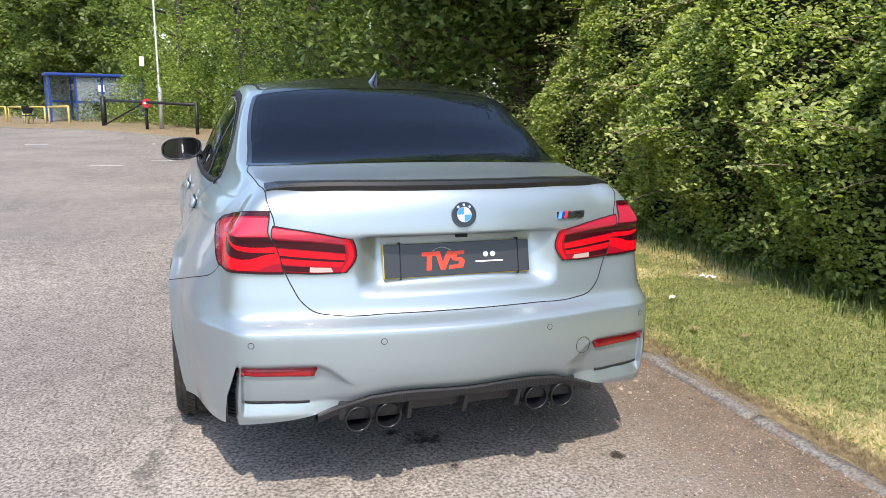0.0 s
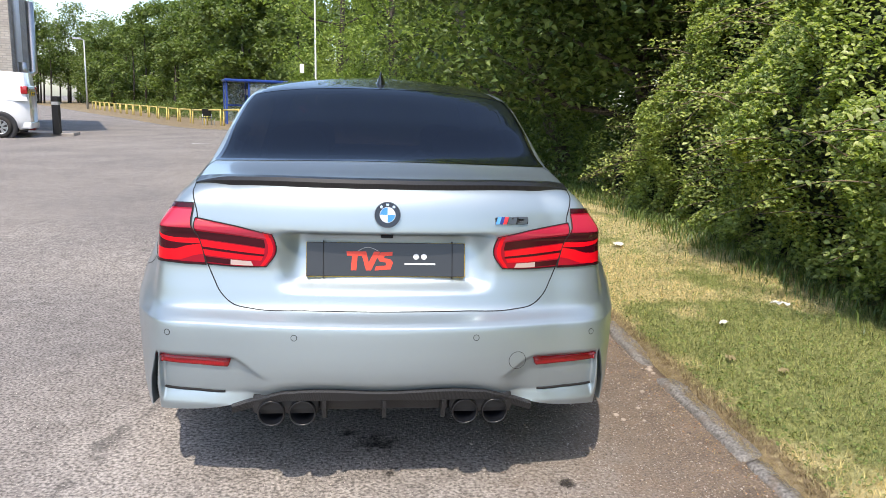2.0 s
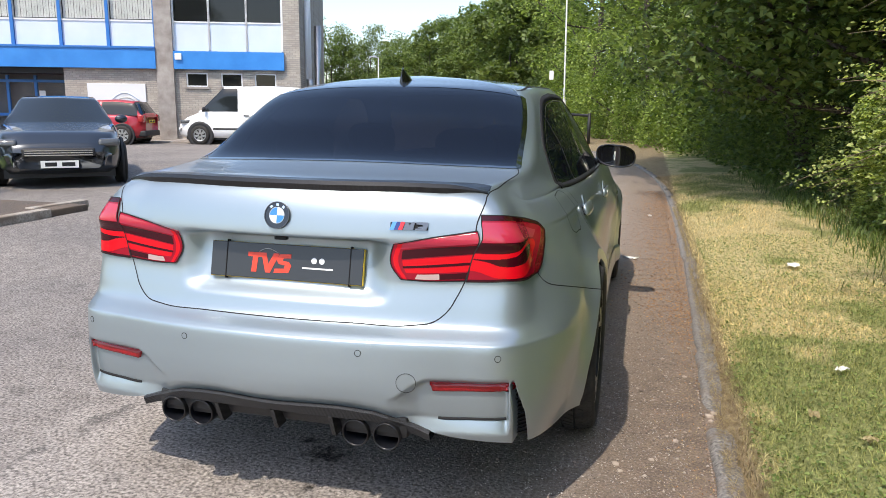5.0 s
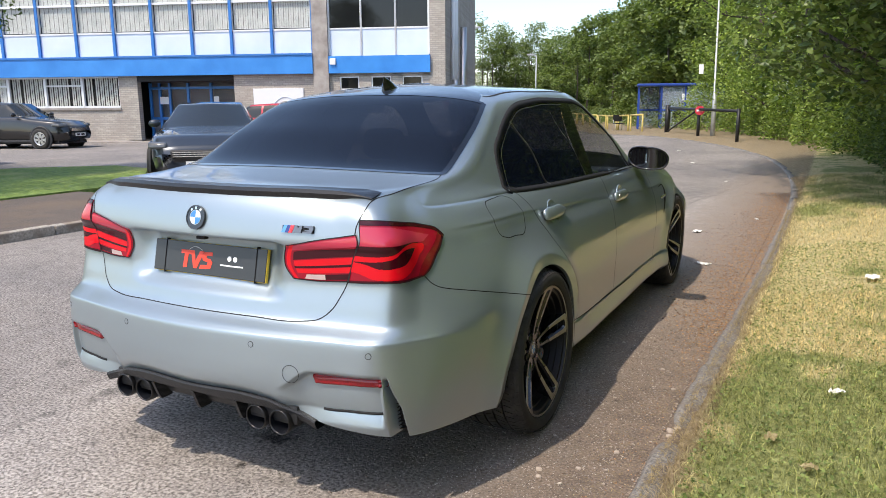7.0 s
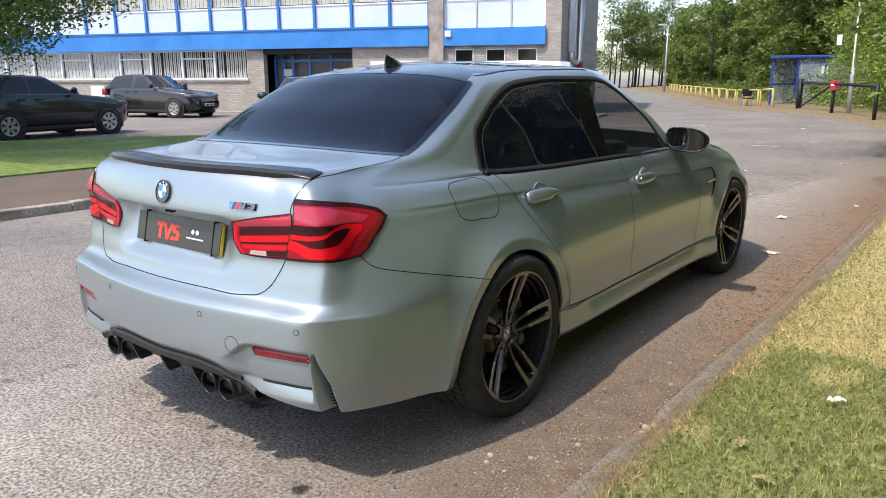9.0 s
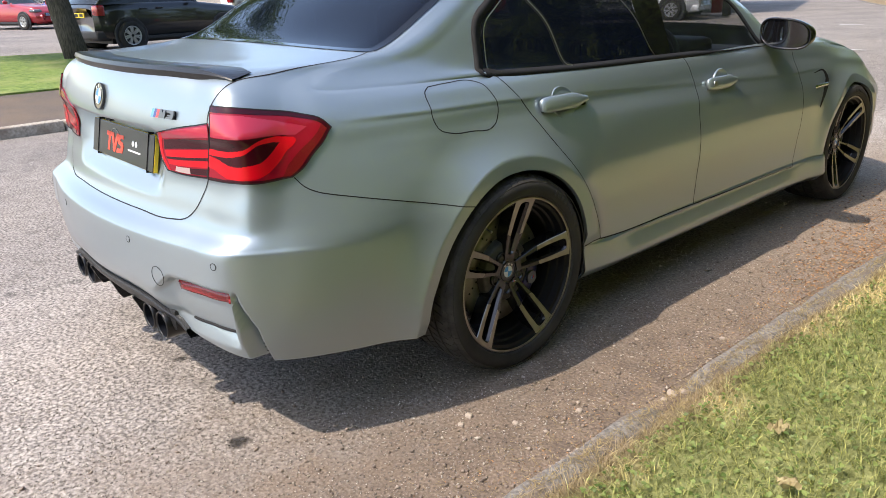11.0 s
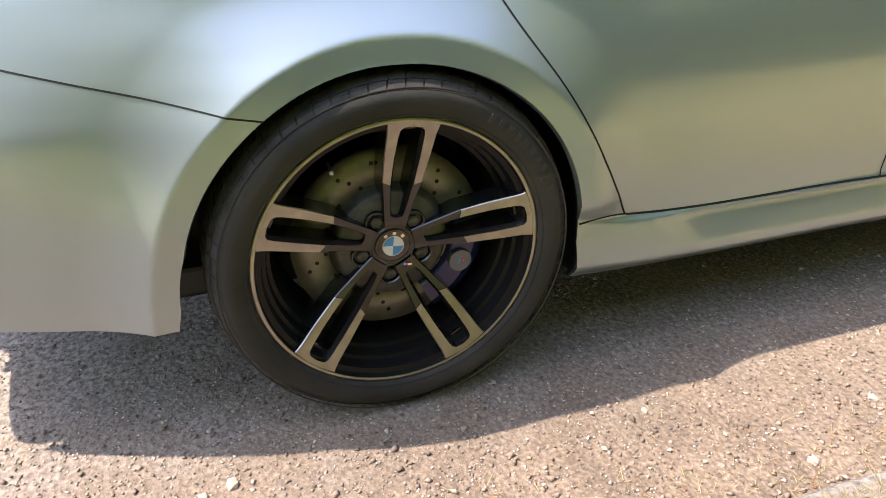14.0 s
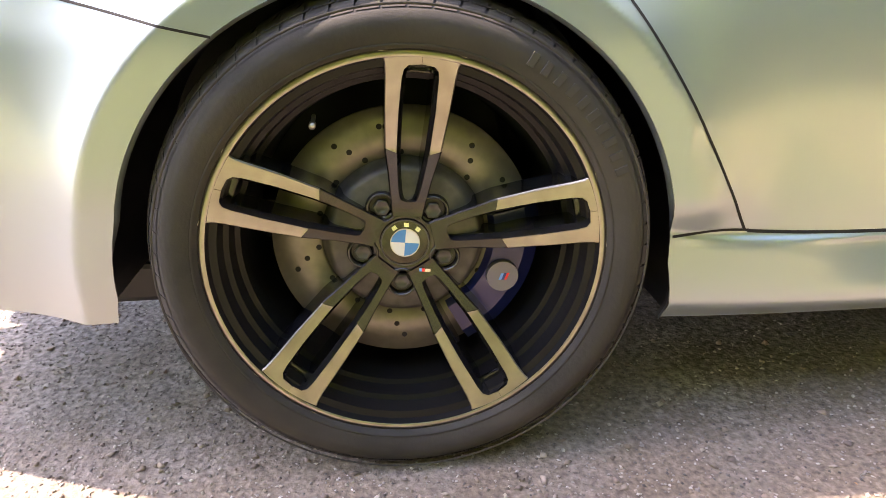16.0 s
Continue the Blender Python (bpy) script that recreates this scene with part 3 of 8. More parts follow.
DLO_TOP = trace((0.752, 0.062, 0.976), (0.70, 0.03, 1.075), (0.648, 0.13, 1.19), (0.608, 0.33, 1.29), (0.597, 0.62, 1.330), (0.595, 1.0, 1.338), (0.60, 1.36, 1.318), (0.68, 1.68, 1.15), (0.785, 1.90, 0.945), n=110)
GLASS_B = trace((0, -0.440, 1.092), (0.30, -0.427, 1.089), (0.52, -0.402, 1.082), (0.60, -0.378, 1.079), (0.638, -0.345, 1.080), n=30)
GLASS_S = trace((0.638, -0.345, 1.080), (0.632, -0.24, 1.13), (0.612, -0.06, 1.215), (0.588, 0.07, 1.28), (0.562, 0.17, 1.326), n=30)
GLASS_T = trace((0, 0.155, 1.371), (0.25, 0.158, 1.367), (0.47, 0.165, 1.348), (0.562, 0.17, 1.326), n=30)

# the shell, split into its panels
ga, gl = np.meshgrid(np.arange(NA - 1) + 0.5, np.arange(NL - 1) + 0.5)
lev = lambda k: float(np.argmin(np.abs(QL - LV[k])))
lid_poly = list(LID) + list(GLASS_B[::-1]) + [(0.0, LID[0][1])]
in_lid = in_poly(ga, gl, lid_poly)
a_split, l_split = locate((0.574, -0.869, 0.776))
lamp_low = trace((0.574, -0.869, 0.776), (0.64, -0.865, 0.778), (0.70, -0.85, 0.781), (0.748, -0.795, 0.781), (0.770, -0.726, 0.785), n=24)
bump_poly = [(0, -1), (0, LID[0][1])] + [tuple(q) for q in LID if q[1] < l_split and q[0] <= a_split + 1] + [tuple(q) for q in lamp_low] + [tuple(q) for q in SEAM] + [(SEAM[-1][0], -1)]
in_bump = in_poly(ga, gl, bump_poly) & ~in_lid
dr_poly = list(DOOR_MID) + list(DOOR_LOW[::-1][46:]) + list(DOOR_REAR[::-1]) + [tuple(q) for q in BELT if q[0] < DOOR_MID[0][0]]
in_dr = in_poly(ga, gl, dr_poly)
df_poly = list(DOOR_FRONT) + [tuple(q) for q in DOOR_LOW[::-1] if q[0] > DOOR_MID[-1][0]] + list(DOOR_MID[::-1]) + [tuple(q) for q in BELT if q[0] > DOOR_MID[0][0]]
in_df = in_poly(ga, gl, df_poly)
shrink = lambda poly, f: [tuple(np.mean(poly, axis=0) + (np.array(q) - np.mean(poly, axis=0)) * f) for q in poly]
dlo_poly = list(DLO_TOP) + list(BELT[::-1])
win_poly = list(GLASS_B) + list(GLASS_S) + list(GLASS_T[::-1])
hole = in_poly(ga, gl, shrink(dlo_poly, 0.965)) | in_poly(ga, gl, [(-3, win_poly[0][1] + 1.2)] + [(q[0] * 0.985, q[1] + (1.2 if k < 30 else (-1.2 if k >= 60 else 0))) for k, q in enumerate(win_poly)] + [(-3, win_poly[-1][1] - 1.2)])
wind = (gl > lev(18) + 1) & (gl < lev(20) - 1) & (ga > np.argmin(np.abs(QA - ST[12])))
hole |= wind
roof_edge = locate((0.535, 0.8, 1.372))[1]
in_roof = (gl > roof_edge) | ((ga < np.argmin(np.abs(QA - ST[3])) - 4) & (gl > GLASS_T[0][1]))
gone = inside[:-1, :-1] & inside[1:, :-1] & inside[:-1, 1:] & inside[1:, 1:]
ar = np.zeros_like(gone)
for cy, cz, r in ARCH:
    fc = (HALF[:-1, :-1] + HALF[1:, 1:] + HALF[:-1, 1:] + HALF[1:, :-1]) / 4
    ar |= (np.hypot(fc[..., 1] - cy, fc[..., 2] - cz) < arch_r(cy, r, fc[..., 1] - cy, fc[..., 2] - cz) - 0.001) & (fc[..., 0] > 0.6) & (fc[..., 2] < 0.85)
gone |= ar | hole
kind = np.full(ga.shape, 5)
kind[in_roof] = 6
kind[(ga > np.argmin(np.abs(QA - ST[12]))) & (gl < lev(18))] = 7
kind[in_df] = 4
kind[in_dr] = 3
kind[in_bump] = 2
kind[in_lid] = 1
kind[(gl < DOOR_LOW[20][1]) & (ga > DOOR_REAR[-1][0] - 8) & (ga < DOOR_FRONT[-1][0] + 6)] = 8
kind[gone] = 0
vidx = np.arange(NL * NA).reshape(NL, NA)
quads = np.stack([vidx[:-1, :-1], vidx[:-1, 1:], vidx[1:, 1:], vidx[1:, :-1]], -1)
N2 = normals_of(HALF)
N2[-2:] = (0, 0, 1)
N2 = np.where(inside[..., None], NORM, N2)


def panel(name, which, material, label="", sides=(1, -1), parent=car):
    """Faces of the shell of one panel, with the whole shell's normals, so that light runs on across the joints."""
    vv, ff, nn = [], [], []
    for s in sides:
        f = quads[kind == which]
        used, inv = np.unique(f.ravel(), return_inverse=True)
        v, n = HALF.reshape(-1, 3)[used] * (s, 1, 1), N2.reshape(-1, 3)[used] * (s, 1, 1)
        f = inv.reshape(-1, 4) + sum(len(x) for x in vv)
        vv.append(v), nn.append(n), ff.append(f if s > 0 else f[:, ::-1])
    v, f, n = np.concatenate(vv), np.concatenate(ff), np.concatenate(nn)
    me = fast_mesh(name, v, f, material, True)
    me.normals_split_custom_set_from_vertices([tuple(q) for q in n])
    return put(name, me, parent, label)


boot_lid = panel("boot_lid", 1, PAINT, "silver boot lid with a plate recess")
bumper = panel("rear_bumper", 2, PAINT, "silver rear bumper with deep corner pockets")
rear_door_r = panel("rear_door", 3, PAINT, "", (1,))
rear_door_l = panel("rear_door", 3, PAINT, "", (-1,))
front_door_r = panel("front_door", 4, PAINT, "", (1,))
front_door_l = panel("front_door", 4, PAINT, "", (-1,))
panel("body_side", 5, PAINT, "", (1,))
panel("body_side", 5, PAINT, "", (-1,))
panel("roof", 6, ROOF, "dark carbon fibre roof panel")
panel("front_body", 7, PAINT, "silver bonnet and front wings")
panel("side_skirt", 8, PAINT, "", (1,))
panel("side_skirt", 8, PAINT, "", (-1,))

# shut lines
for sgn in (1, -1):
    m = (lambda c: c) if sgn > 0 else flip
    strip("shut_line", m(LID), 0.0038, 0.0007, GAP, car)
    strip("shut_line", m(SEAM), 0.0032, 0.0006, GAP, car)
    strip("shut_line", m(DOOR_MID), 0.0042, 0.0006, GAP, car)
    strip("shut_line", m(DOOR_REAR), 0.0042, 0.0006, GAP, car)
    strip("shut_line", m(DOOR_FRONT), 0.0042, 0.0006, GAP, car)
    strip("shut_line", m(DOOR_LOW), 0.005, 0.0006, GAP, car)
    strip("sill_joint", m(trace((0.88, 0.480, 0.344), (0.89, 0.44, 0.347), (0.90, 0.366, 0.343), n=12, across=0.05)), 0.004, 0.0006, GAP, car)
    strip("roof_joint", m(trace((0.522, 0.25, 1.36), (0.535, 0.4, 1.372), (0.548, 0.8, 1.384), (0.54, 1.25, 1.384), n=40)), 0.012, 0.001, GAP, car)

# glass, with its black surround
patch("rear_window", np.concatenate([flip(coons(GLASS_B, GLASS_T, np.stack([np.zeros(30), np.linspace(GLASS_B[0][1], GLASS_T[0][1], 30)], 1), GLASS_S, 24, 20))[:, :0:-1], coons(GLASS_B, GLASS_T, np.stack([np.zeros(30), np.linspace(GLASS_B[0][1], GLASS_T[0][1], 30)], 1), GLASS_S, 24, 20)], 1), 0.001, GLASS, car, "dark tinted rear window")
for sgn in (1, -1):
    m = (lambda c: c) if sgn > 0 else flip
    for line, w in ((GLASS_S, 0.02), (GLASS_B, 0.024), (GLASS_T, 0.018)):
        strip("window_seal", m(line), w, 0.0022, GLOSS, car)
    strip("window_trim", m(DLO_TOP), 0.034, 0.0025, GAP, car, "matt black window surround", thick=0.003)
    strip("window_trim", m(BELT), 0.026, 0.003, GAP, car, thick=0.003)
    strip("window_trim", m(trace((0.762, 0.09, 0.99), (0.712, 0.06, 1.075), (0.662, 0.155, 1.18), (0.622, 0.34, 1.272), (0.612, 0.62, 1.31), (0.61, 1.0, 1.317), n=70)), 0.004, 0.004, SATIN, car)
    lowp = lambda y: BELT[np.argmin(np.abs(surf(BELT)[:, 1] - y))]
    half = int(np.argmin(np.abs(surf(DLO_TOP)[:, 1] - 0.40) + (np.arange(110) < 25) * 9 + (np.arange(110) > 70) * 9))
    bp = int(np.argmin(np.abs(surf(DLO_TOP)[:, 1] - 0.97) + (np.arange(110) < 25) * 9))
    # quarter and rear door glass, pillar, front door glass
    T = lambda a, b: np.linspace(a, b, 30)
    rb = BELT[surf(BELT)[:, 1] <= 0.97]
    fb = BELT[surf(BELT)[:, 1] >= 1.03]
    k1 = 20
    patch("rear_door_window", m(coons(rb, DLO_TOP[k1:bp + 1], DLO_TOP[:k1 + 1], T(rb[-1], DLO_TOP[bp]), 26, 18)), 0.0008, GLASS, car, "dark tinted side window")
    patch("pillar", m(coons(T(rb[-1], fb[0]), T(DLO_TOP[bp], DLO_TOP[bp + 6]), T(rb[-1], DLO_TOP[bp]), T(fb[0], DLO_TOP[bp + 6]), 6, 16)), 0.002, GLOSS, car)
    k2 = 84
    strip("quarter_post", m(trace((0.772, 0.44, 0.972), (0.70, 0.36, 1.13), (0.632, 0.27, 1.25), n=20)), 0.022, 0.0022, BLACK, car)
    strip("post_trim", m(trace((0.772, 0.44, 0.972), (0.70, 0.36, 1.13), (0.632, 0.27, 1.25), n=20)), 0.004, 0.0040, SATIN, car)
    strip("post_trim", m(trace((0.778, 0.935, 0.97), (0.71, 0.86, 1.13), (0.63, 0.77, 1.28), n=20)), 0.005, 0.0045, SATIN, car)
    patch("front_door_window", m(coons(fb, DLO_TOP[bp + 6:k2 + 1], T(fb[0], DLO_TOP[bp + 6]), DLO_TOP[:k2 - 1:-1], 20, 16)), 0.0008, GLASSF, car, "clear front side window")
a12 = float(np.argmin(np.abs(QA - ST[12])))
wa, wl = np.meshgrid(np.linspace(a12, NA - 1.01, 16), np.linspace(lev(18), lev(20), 10))
wpatch = np.stack([wa, wl], -1)
patch("windscreen", wpatch, 0.0, GLASSF, car, "clear windscreen")
patch("windscreen", wpatch, 0.0, GLASSF, car, "clear windscreen", mirror=True)


# tail lamps: an inner half on the boot lid and an outer half on the body
def near_line(U, V, line, stretch):
    """Distance in a lamp's own u and v (u stretched to true proportion) from a smooth line."""
    line = np.array(line, float)
    t = np.concatenate([[0], np.cumsum(np.linalg.norm(np.diff(line, axis=0), axis=1))])
    c = curve_at(t, line, np.linspace(0, t[-1], 70))
    return np.sqrt(((U[..., None] - c[:, 0]) * stretch) ** 2 + (V[..., None] - c[:, 1]) ** 2).min(-1), np.interp(U, c[:, 0], c[:, 1])


def lamp_parts(border, nu, nv, classes, table, off, parent, mirror):
    """The lit and dark fields of a lamp, cut out of one fine grid so that they lie edge to edge."""
    al = coons(*border, nu + 1, nv + 1)
    al = flip(al) if mirror else al
    vs = surf(al, np.full(al.shape[:2], off)).reshape(-1, 3)
    U, V = np.meshgrid((np.arange(nu) + 0.5) / nu, (np.arange(nv) + 0.5) / nv)
    cls = classes(U, V)
    jj, ii = np.meshgrid(np.arange(nv), np.arange(nu), indexing="ij")
    k = jj * (nu + 1) + ii
    q = np.stack([k, k + 1, k + nu + 2, k + nu + 1], -1)
    for c, (name, material) in table.items():
        f = q[cls == c]
        if len(f):
            used, inv = np.unique(f.ravel(), return_inverse=True)
            f = inv.reshape(-1, 4)
            put(name, fast_mesh(name, vs[used], f[:, ::-1] if mirror else f, material, True), parent)


def inner_fields(U, V):
    c = np.zeros(U.shape, int)
    c[(V > 0.56) & (V < 0.76) & (U > 0.14)] = 1
    c[(V > 0.345) & (V < 0.40) & (U > 0.14)] = 1
    c[(V > 0.40) & (V < 0.54) & (U > 0.15)] = 2
    c[(V > 0.215) & (V < 0.345) & (U > 0.15)] = 3
    c[(V > 0.06) & (V < 0.195) & (U > 0.60)] = 1
    c[(V > 0.06) & (V < 0.195) & (U > 0.25 + V * 0.5 - 0.05) & (U < 0.60)] = 4
    c[(V > 0.80) & (V < 0.965) & (U > 0.10)] = 5
    c[np.abs(U - 0.07 - 0.05 * (V - 0.45) ** 2) < 0.03] = 6
    c[(V < 0.035) | (U < 0.012)] = 1
    return c


def outer_fields(U, V):
    c = np.zeros(U.shape, int)
    d1, l1 = near_line(U, V, [(0.0, 0.40), (0.26, 0.41), (0.36, 0.45), (0.48, 0.57), (0.60, 0.60), (0.72, 0.595)], 1.7)
    d2, l2 = near_line(U, V, [(0.0, 0.27), (0.10, 0.24), (0.26, 0.165), (0.46, 0.15), (0.62, 0.19), (0.71, 0.34), (0.755, 0.52)], 1.7)
    c[(V > 0.93) | (V < 0.05)] = 1
    c[(V > l2) & (V < 0.655) & (U < 0.70 + 0.06 * (V - 0.3))] = 1
    # Upper field: sky reflection painted as a pale colour.
    c[(V > 0.665) & (V < 0.905 - 0.20 * np.maximum(0, U - 0.25) ** 1.2) & (U < 0.80 + 0.25 * (V - 0.75))] = 5
    c[d2 < 0.078 + 0.035 * np.clip((U - 0.2) / 0.4, 0, 1)] = 3
    c[d1 < 0.043] = 2
    rim = np.minimum(1 - U, 9) < 0.10 + 0.02 * np.sin(6 * V)
    c[rim & (c == 0)] = 7
    c[(U > 0.975) | (V < 0.02)] = 1
    return c


TABLE = {1: ("dark_band", RED_DARK), 2: ("light_bar", RED_BAR), 3: ("light_bar", RED_BAR), 4: ("reversing_lamp", CLEAR), 5: ("sheen_band", RED_SHEEN), 6: ("nose_bar", RED_BAR), 7: ("reflex_edge", RED_EDGE)}
in_border = (trace((0.386, -0.903, 0.777), (0.46, -0.895, 0.774), (0.5745, -0.869, 0.778), n=20), trace((0.366, -0.915, 0.886), (0.47, -0.89, 0.905), (0.6085, -0.86, 0.928), n=20),
             trace((0.386, -0.903, 0.777), (0.354, -0.91, 0.828), (0.366, -0.915, 0.886), n=20), trace((0.5745, -0.869, 0.778), (0.5965, -0.865, 0.85), (0.6085, -0.86, 0.928), n=20))
out_border = (trace((0.578, -0.868, 0.776), (0.64, -0.865, 0.778), (0.70, -0.85, 0.781), (0.748, -0.795, 0.781), (0.767, -0.730, 0.786), n=24), trace((0.617, -0.856, 0.973), (0.697, -0.772, 0.960), (0.725, -0.667, 0.941), (0.751, -0.615, 0.922), (0.769, -0.597, 0.900), n=24),
              trace((0.578, -0.868, 0.776), (0.603, -0.863, 0.87), (0.617, -0.856, 0.973), n=20), trace((0.767, -0.730, 0.786), (0.774, -0.703, 0.803), (0.774, -0.66, 0.842), (0.773, -0.62, 0.876), (0.769, -0.597, 0.900), n=20))
for mirror in (False, True):
    lamp = patch("tail_lamp", coons(*in_border, 30, 16), 0.0035, RED_LENS, car, "red tail lamp half on the boot lid", rim=0.007, mirror=mirror)
    lamp_parts(in_border, 200, 100, inner_fields, TABLE, 0.0043, lamp, mirror)
    lamp = patch("tail_lamp", coons(*out_border, 48, 24), 0.004, RED_LENS, car, "red tail lamp wrapped round the rear corner", rim=0.008, mirror=mirror)
    lamp_parts(out_border, 280, 130, outer_fields, TABLE, 0.0048, lamp, mirror)
    turn = flip if mirror else (lambda c: c)
    for border, off in ((in_border, 0.0049), (out_border, 0.0054)):
        for line in border:
            strip("lamp_seal", turn(line), 0.0030, off, GAP, lamp)

# boot spoiler of carbon
sv, sf = [], []
xs = np.linspace(-0.622, 0.622, 61)
prof = ((0.0, -0.014), (-0.010, -0.009), (-0.016, 0.010), (-0.011, 0.022), (0.012, 0.022), (0.05, 0.014), (0.11, -0.001))
for x in xs:
    f = float(ss(0.625, 0.50, abs(x))) * 0.8 + 0.2
    p = surf(np.array([locate((abs(x), -0.885 + 0.24 * x * x, 1.040))]))[0]
    for dy, dz in prof:
        sv.append((x, p[1] + dy * (0.35 + 0.65 * f), p[2] + dz * f + (0.16 * max(dy, 0))))
k = len(prof)
sf = [(i * k + j, (i + 1) * k + j, (i + 1) * k + (j + 1) % k, i * k + (j + 1) % k) for i in range(len(xs) - 1) for j in range(k)]
put("boot_spoiler", mesh_of("boot_spoiler", sv, sf, CARBON, False), car, "black carbon fibre lip spoiler")

TREAD = noisy(mat("tread_rubber", (0.04, 0.037, 0.034), 0.85), 30, (0.022, 0.020, 0.0185), (0.050, 0.045, 0.040))
TIP = mat("dark_tip", (0.010, 0.010, 0.011), 0.32, 0.2, 0.2)

# diffuser, fins and exhaust tips
dv, df = [], []
xs = np.linspace(-0.495, 0.495, 81)
for x in xs:
    low = surf(np.array([[np.interp(abs(x), UNCUT[0, :90, 0], np.arange(90)), 0.0]]))[0]
    edge_z = float(np.interp(abs(x), (0.0, 0.315, 0.335, 0.37, 0.43, 0.495), (0.386, 0.386, 0.383, 0.372, 0.348, 0.316)))
    top = max(edge_z, low[2] + 0.001)
    bot = edge_z - float(np.interp(abs(x), (0.0, 0.30, 0.40, 0.495), (0.028, 0.034, 0.036, 0.018)))
    y0 = low[1] - 0.012
    dv += [(x, y0 + 0.022, top + 0.002), (x, y0, top), (x, y0 - 0.003, top - 0.006), (x, y0 + 0.008, bot), (x, y0 + 0.05, bot - 0.002), (x, y0 + 0.11, bot + 0.05)]
df = [(i * 6 + j, i * 6 + j + 1, (i + 1) * 6 + j + 1, (i + 1) * 6 + j) for i in range(80) for j in range(5)]
diffuser = put("diffuser", mesh_of("diffuser", dv, df, CARBON_D, False), car, "black carbon fibre rear diffuser")
bm = bmesh.new()
box(bm, -0.215, 0.215, -0.978, -0.955, 0.298, 0.37, 0.004, Matrix.Translation((0, 0, 0)))
for v in bm.verts:
    v.co.y += (0.37 - v.co.z) * 0.55
part("panel", bm, CARBON_D, diffuser)
for sx in (-1, 1):
    part("tip_surround", boxes((min(sx * 0.212, sx * 0.430), max(sx * 0.212, sx * 0.430), -0.976, -0.90, 0.296, 0.37), bevel=0.02), BLACK, diffuser)
for x in (-0.195, 0.0, 0.195):
    bm = prism([(-1.010, 0.356), (-0.988, 0.300), (-0.978, 0.284), (-0.93, 0.286), (-0.93, 0.36)], 0.013, Matrix(((0, 0, 1, x - 0.008), (1, 0, 0, 0), (0, 1, 0, 0), (0, 0, 0, 1))))
    part("fin", bm, CARBON_D, diffuser)
part("underside", boxes((-0.60, 0.60, -0.86, -0.45, 0.30, 0.42), (-0.85, 0.85, 0.46, 2.36, 0.25, 0.33), (-0.66, 0.66, -0.5, 3.3, 0.17, 0.24), (-0.62, 0.62, 0.5, 2.3, 0.24, 0.34), bevel=0.01), BLACK, car, "black underside")
part("rear_silencer", boxes((-0.42, 0.42, -0.78, -0.50, 0.26, 0.36), bevel=0.03), BLACK, car)
for x in (-0.367, -0.267, 0.267, 0.367):
    tip = lathed("exhaust_tip", [(-0.990, 0.038), (-0.995, 0.0405), (-0.991, 0.0435), (-0.980, 0.0440), (-0.80, 0.0440)], TIP, car, 36, "z", label="dark polished exhaust tip")
    tip.matrix_basis = Matrix(((1, 0, 0, x), (0, 0, 1, 0), (0, -1, 0, 0.308), (0, 0, 0, 1)))
    lathed("bore", [(-0.991, 0.0405), (-0.972, 0.0385), (-0.86, 0.0385), (-0.86, 0.0)], mat("bore", (0.030, 0.034, 0.046), 0.35, 0.7) if x < -0.3 else bpy.data.materials["bore"], tip, 36, "z")


def on_body(p, off=0.0):
    """Place and turn of a small thing on the body: x across, y up along it, z outwards."""
    al = np.array([locate((abs(p[0]), p[1], p[2]))])
    if p[0] < 0:
        al = flip(al)
    q = surf(al)[0]
    n = Vector(surf(al, 1.0)[0] - q).normalized()
    up = Vector((0, 0, 1))
    if abs(n.z) > 0.8:
        up = Vector((0, 1, 0))
    x = up.cross(n).normalized()
    y = n.cross(x)
    m = Matrix((x, y, n)).transposed().to_4x4()
    m.translation = Vector(q) + n * off
    return m


def disc(r, h, n=40, z0=0.0):
    bm = bmesh.new()
    bmesh.ops.create_cone(bm, cap_ends=True, segments=n, radius1=r, radius2=r * 0.96, depth=h, matrix=Matrix.Translation((0, 0, z0 + h / 2)))
    return bm


def ring_bm(r0, r1, h, n=40, z0=0.0):
    bm = bmesh.new()
    vs = [[bm.verts.new((r * math.cos(2 * math.pi * i / n), r * math.sin(2 * math.pi * i / n), z)) for i in range(n)] for r, z in ((r0, z0), (r0, z0 + h), (r1, z0 + h), (r1, z0))]
    for k in range(4):
        for i in range(n):
            bm.faces.new((vs[k][i], vs[(k + 1) % 4][i], vs[(k + 1) % 4][(i + 1) % n], vs[k][(i + 1) % n]))
    bmesh.ops.recalc_face_normals(bm, faces=bm.faces)
    return bm


def wedge(r, a0, a1, z, n=10):
    bm = bmesh.new()
    c = bm.verts.new((0, 0, z))
    vs = [bm.verts.new((r * math.cos(a0 + (a1 - a0) * i / n), r * math.sin(a0 + (a1 - a0) * i / n), z)) for i in range(n + 1)]
    for i in range(n):
        bm.faces.new((c, vs[i], vs[i + 1]))
    return bm


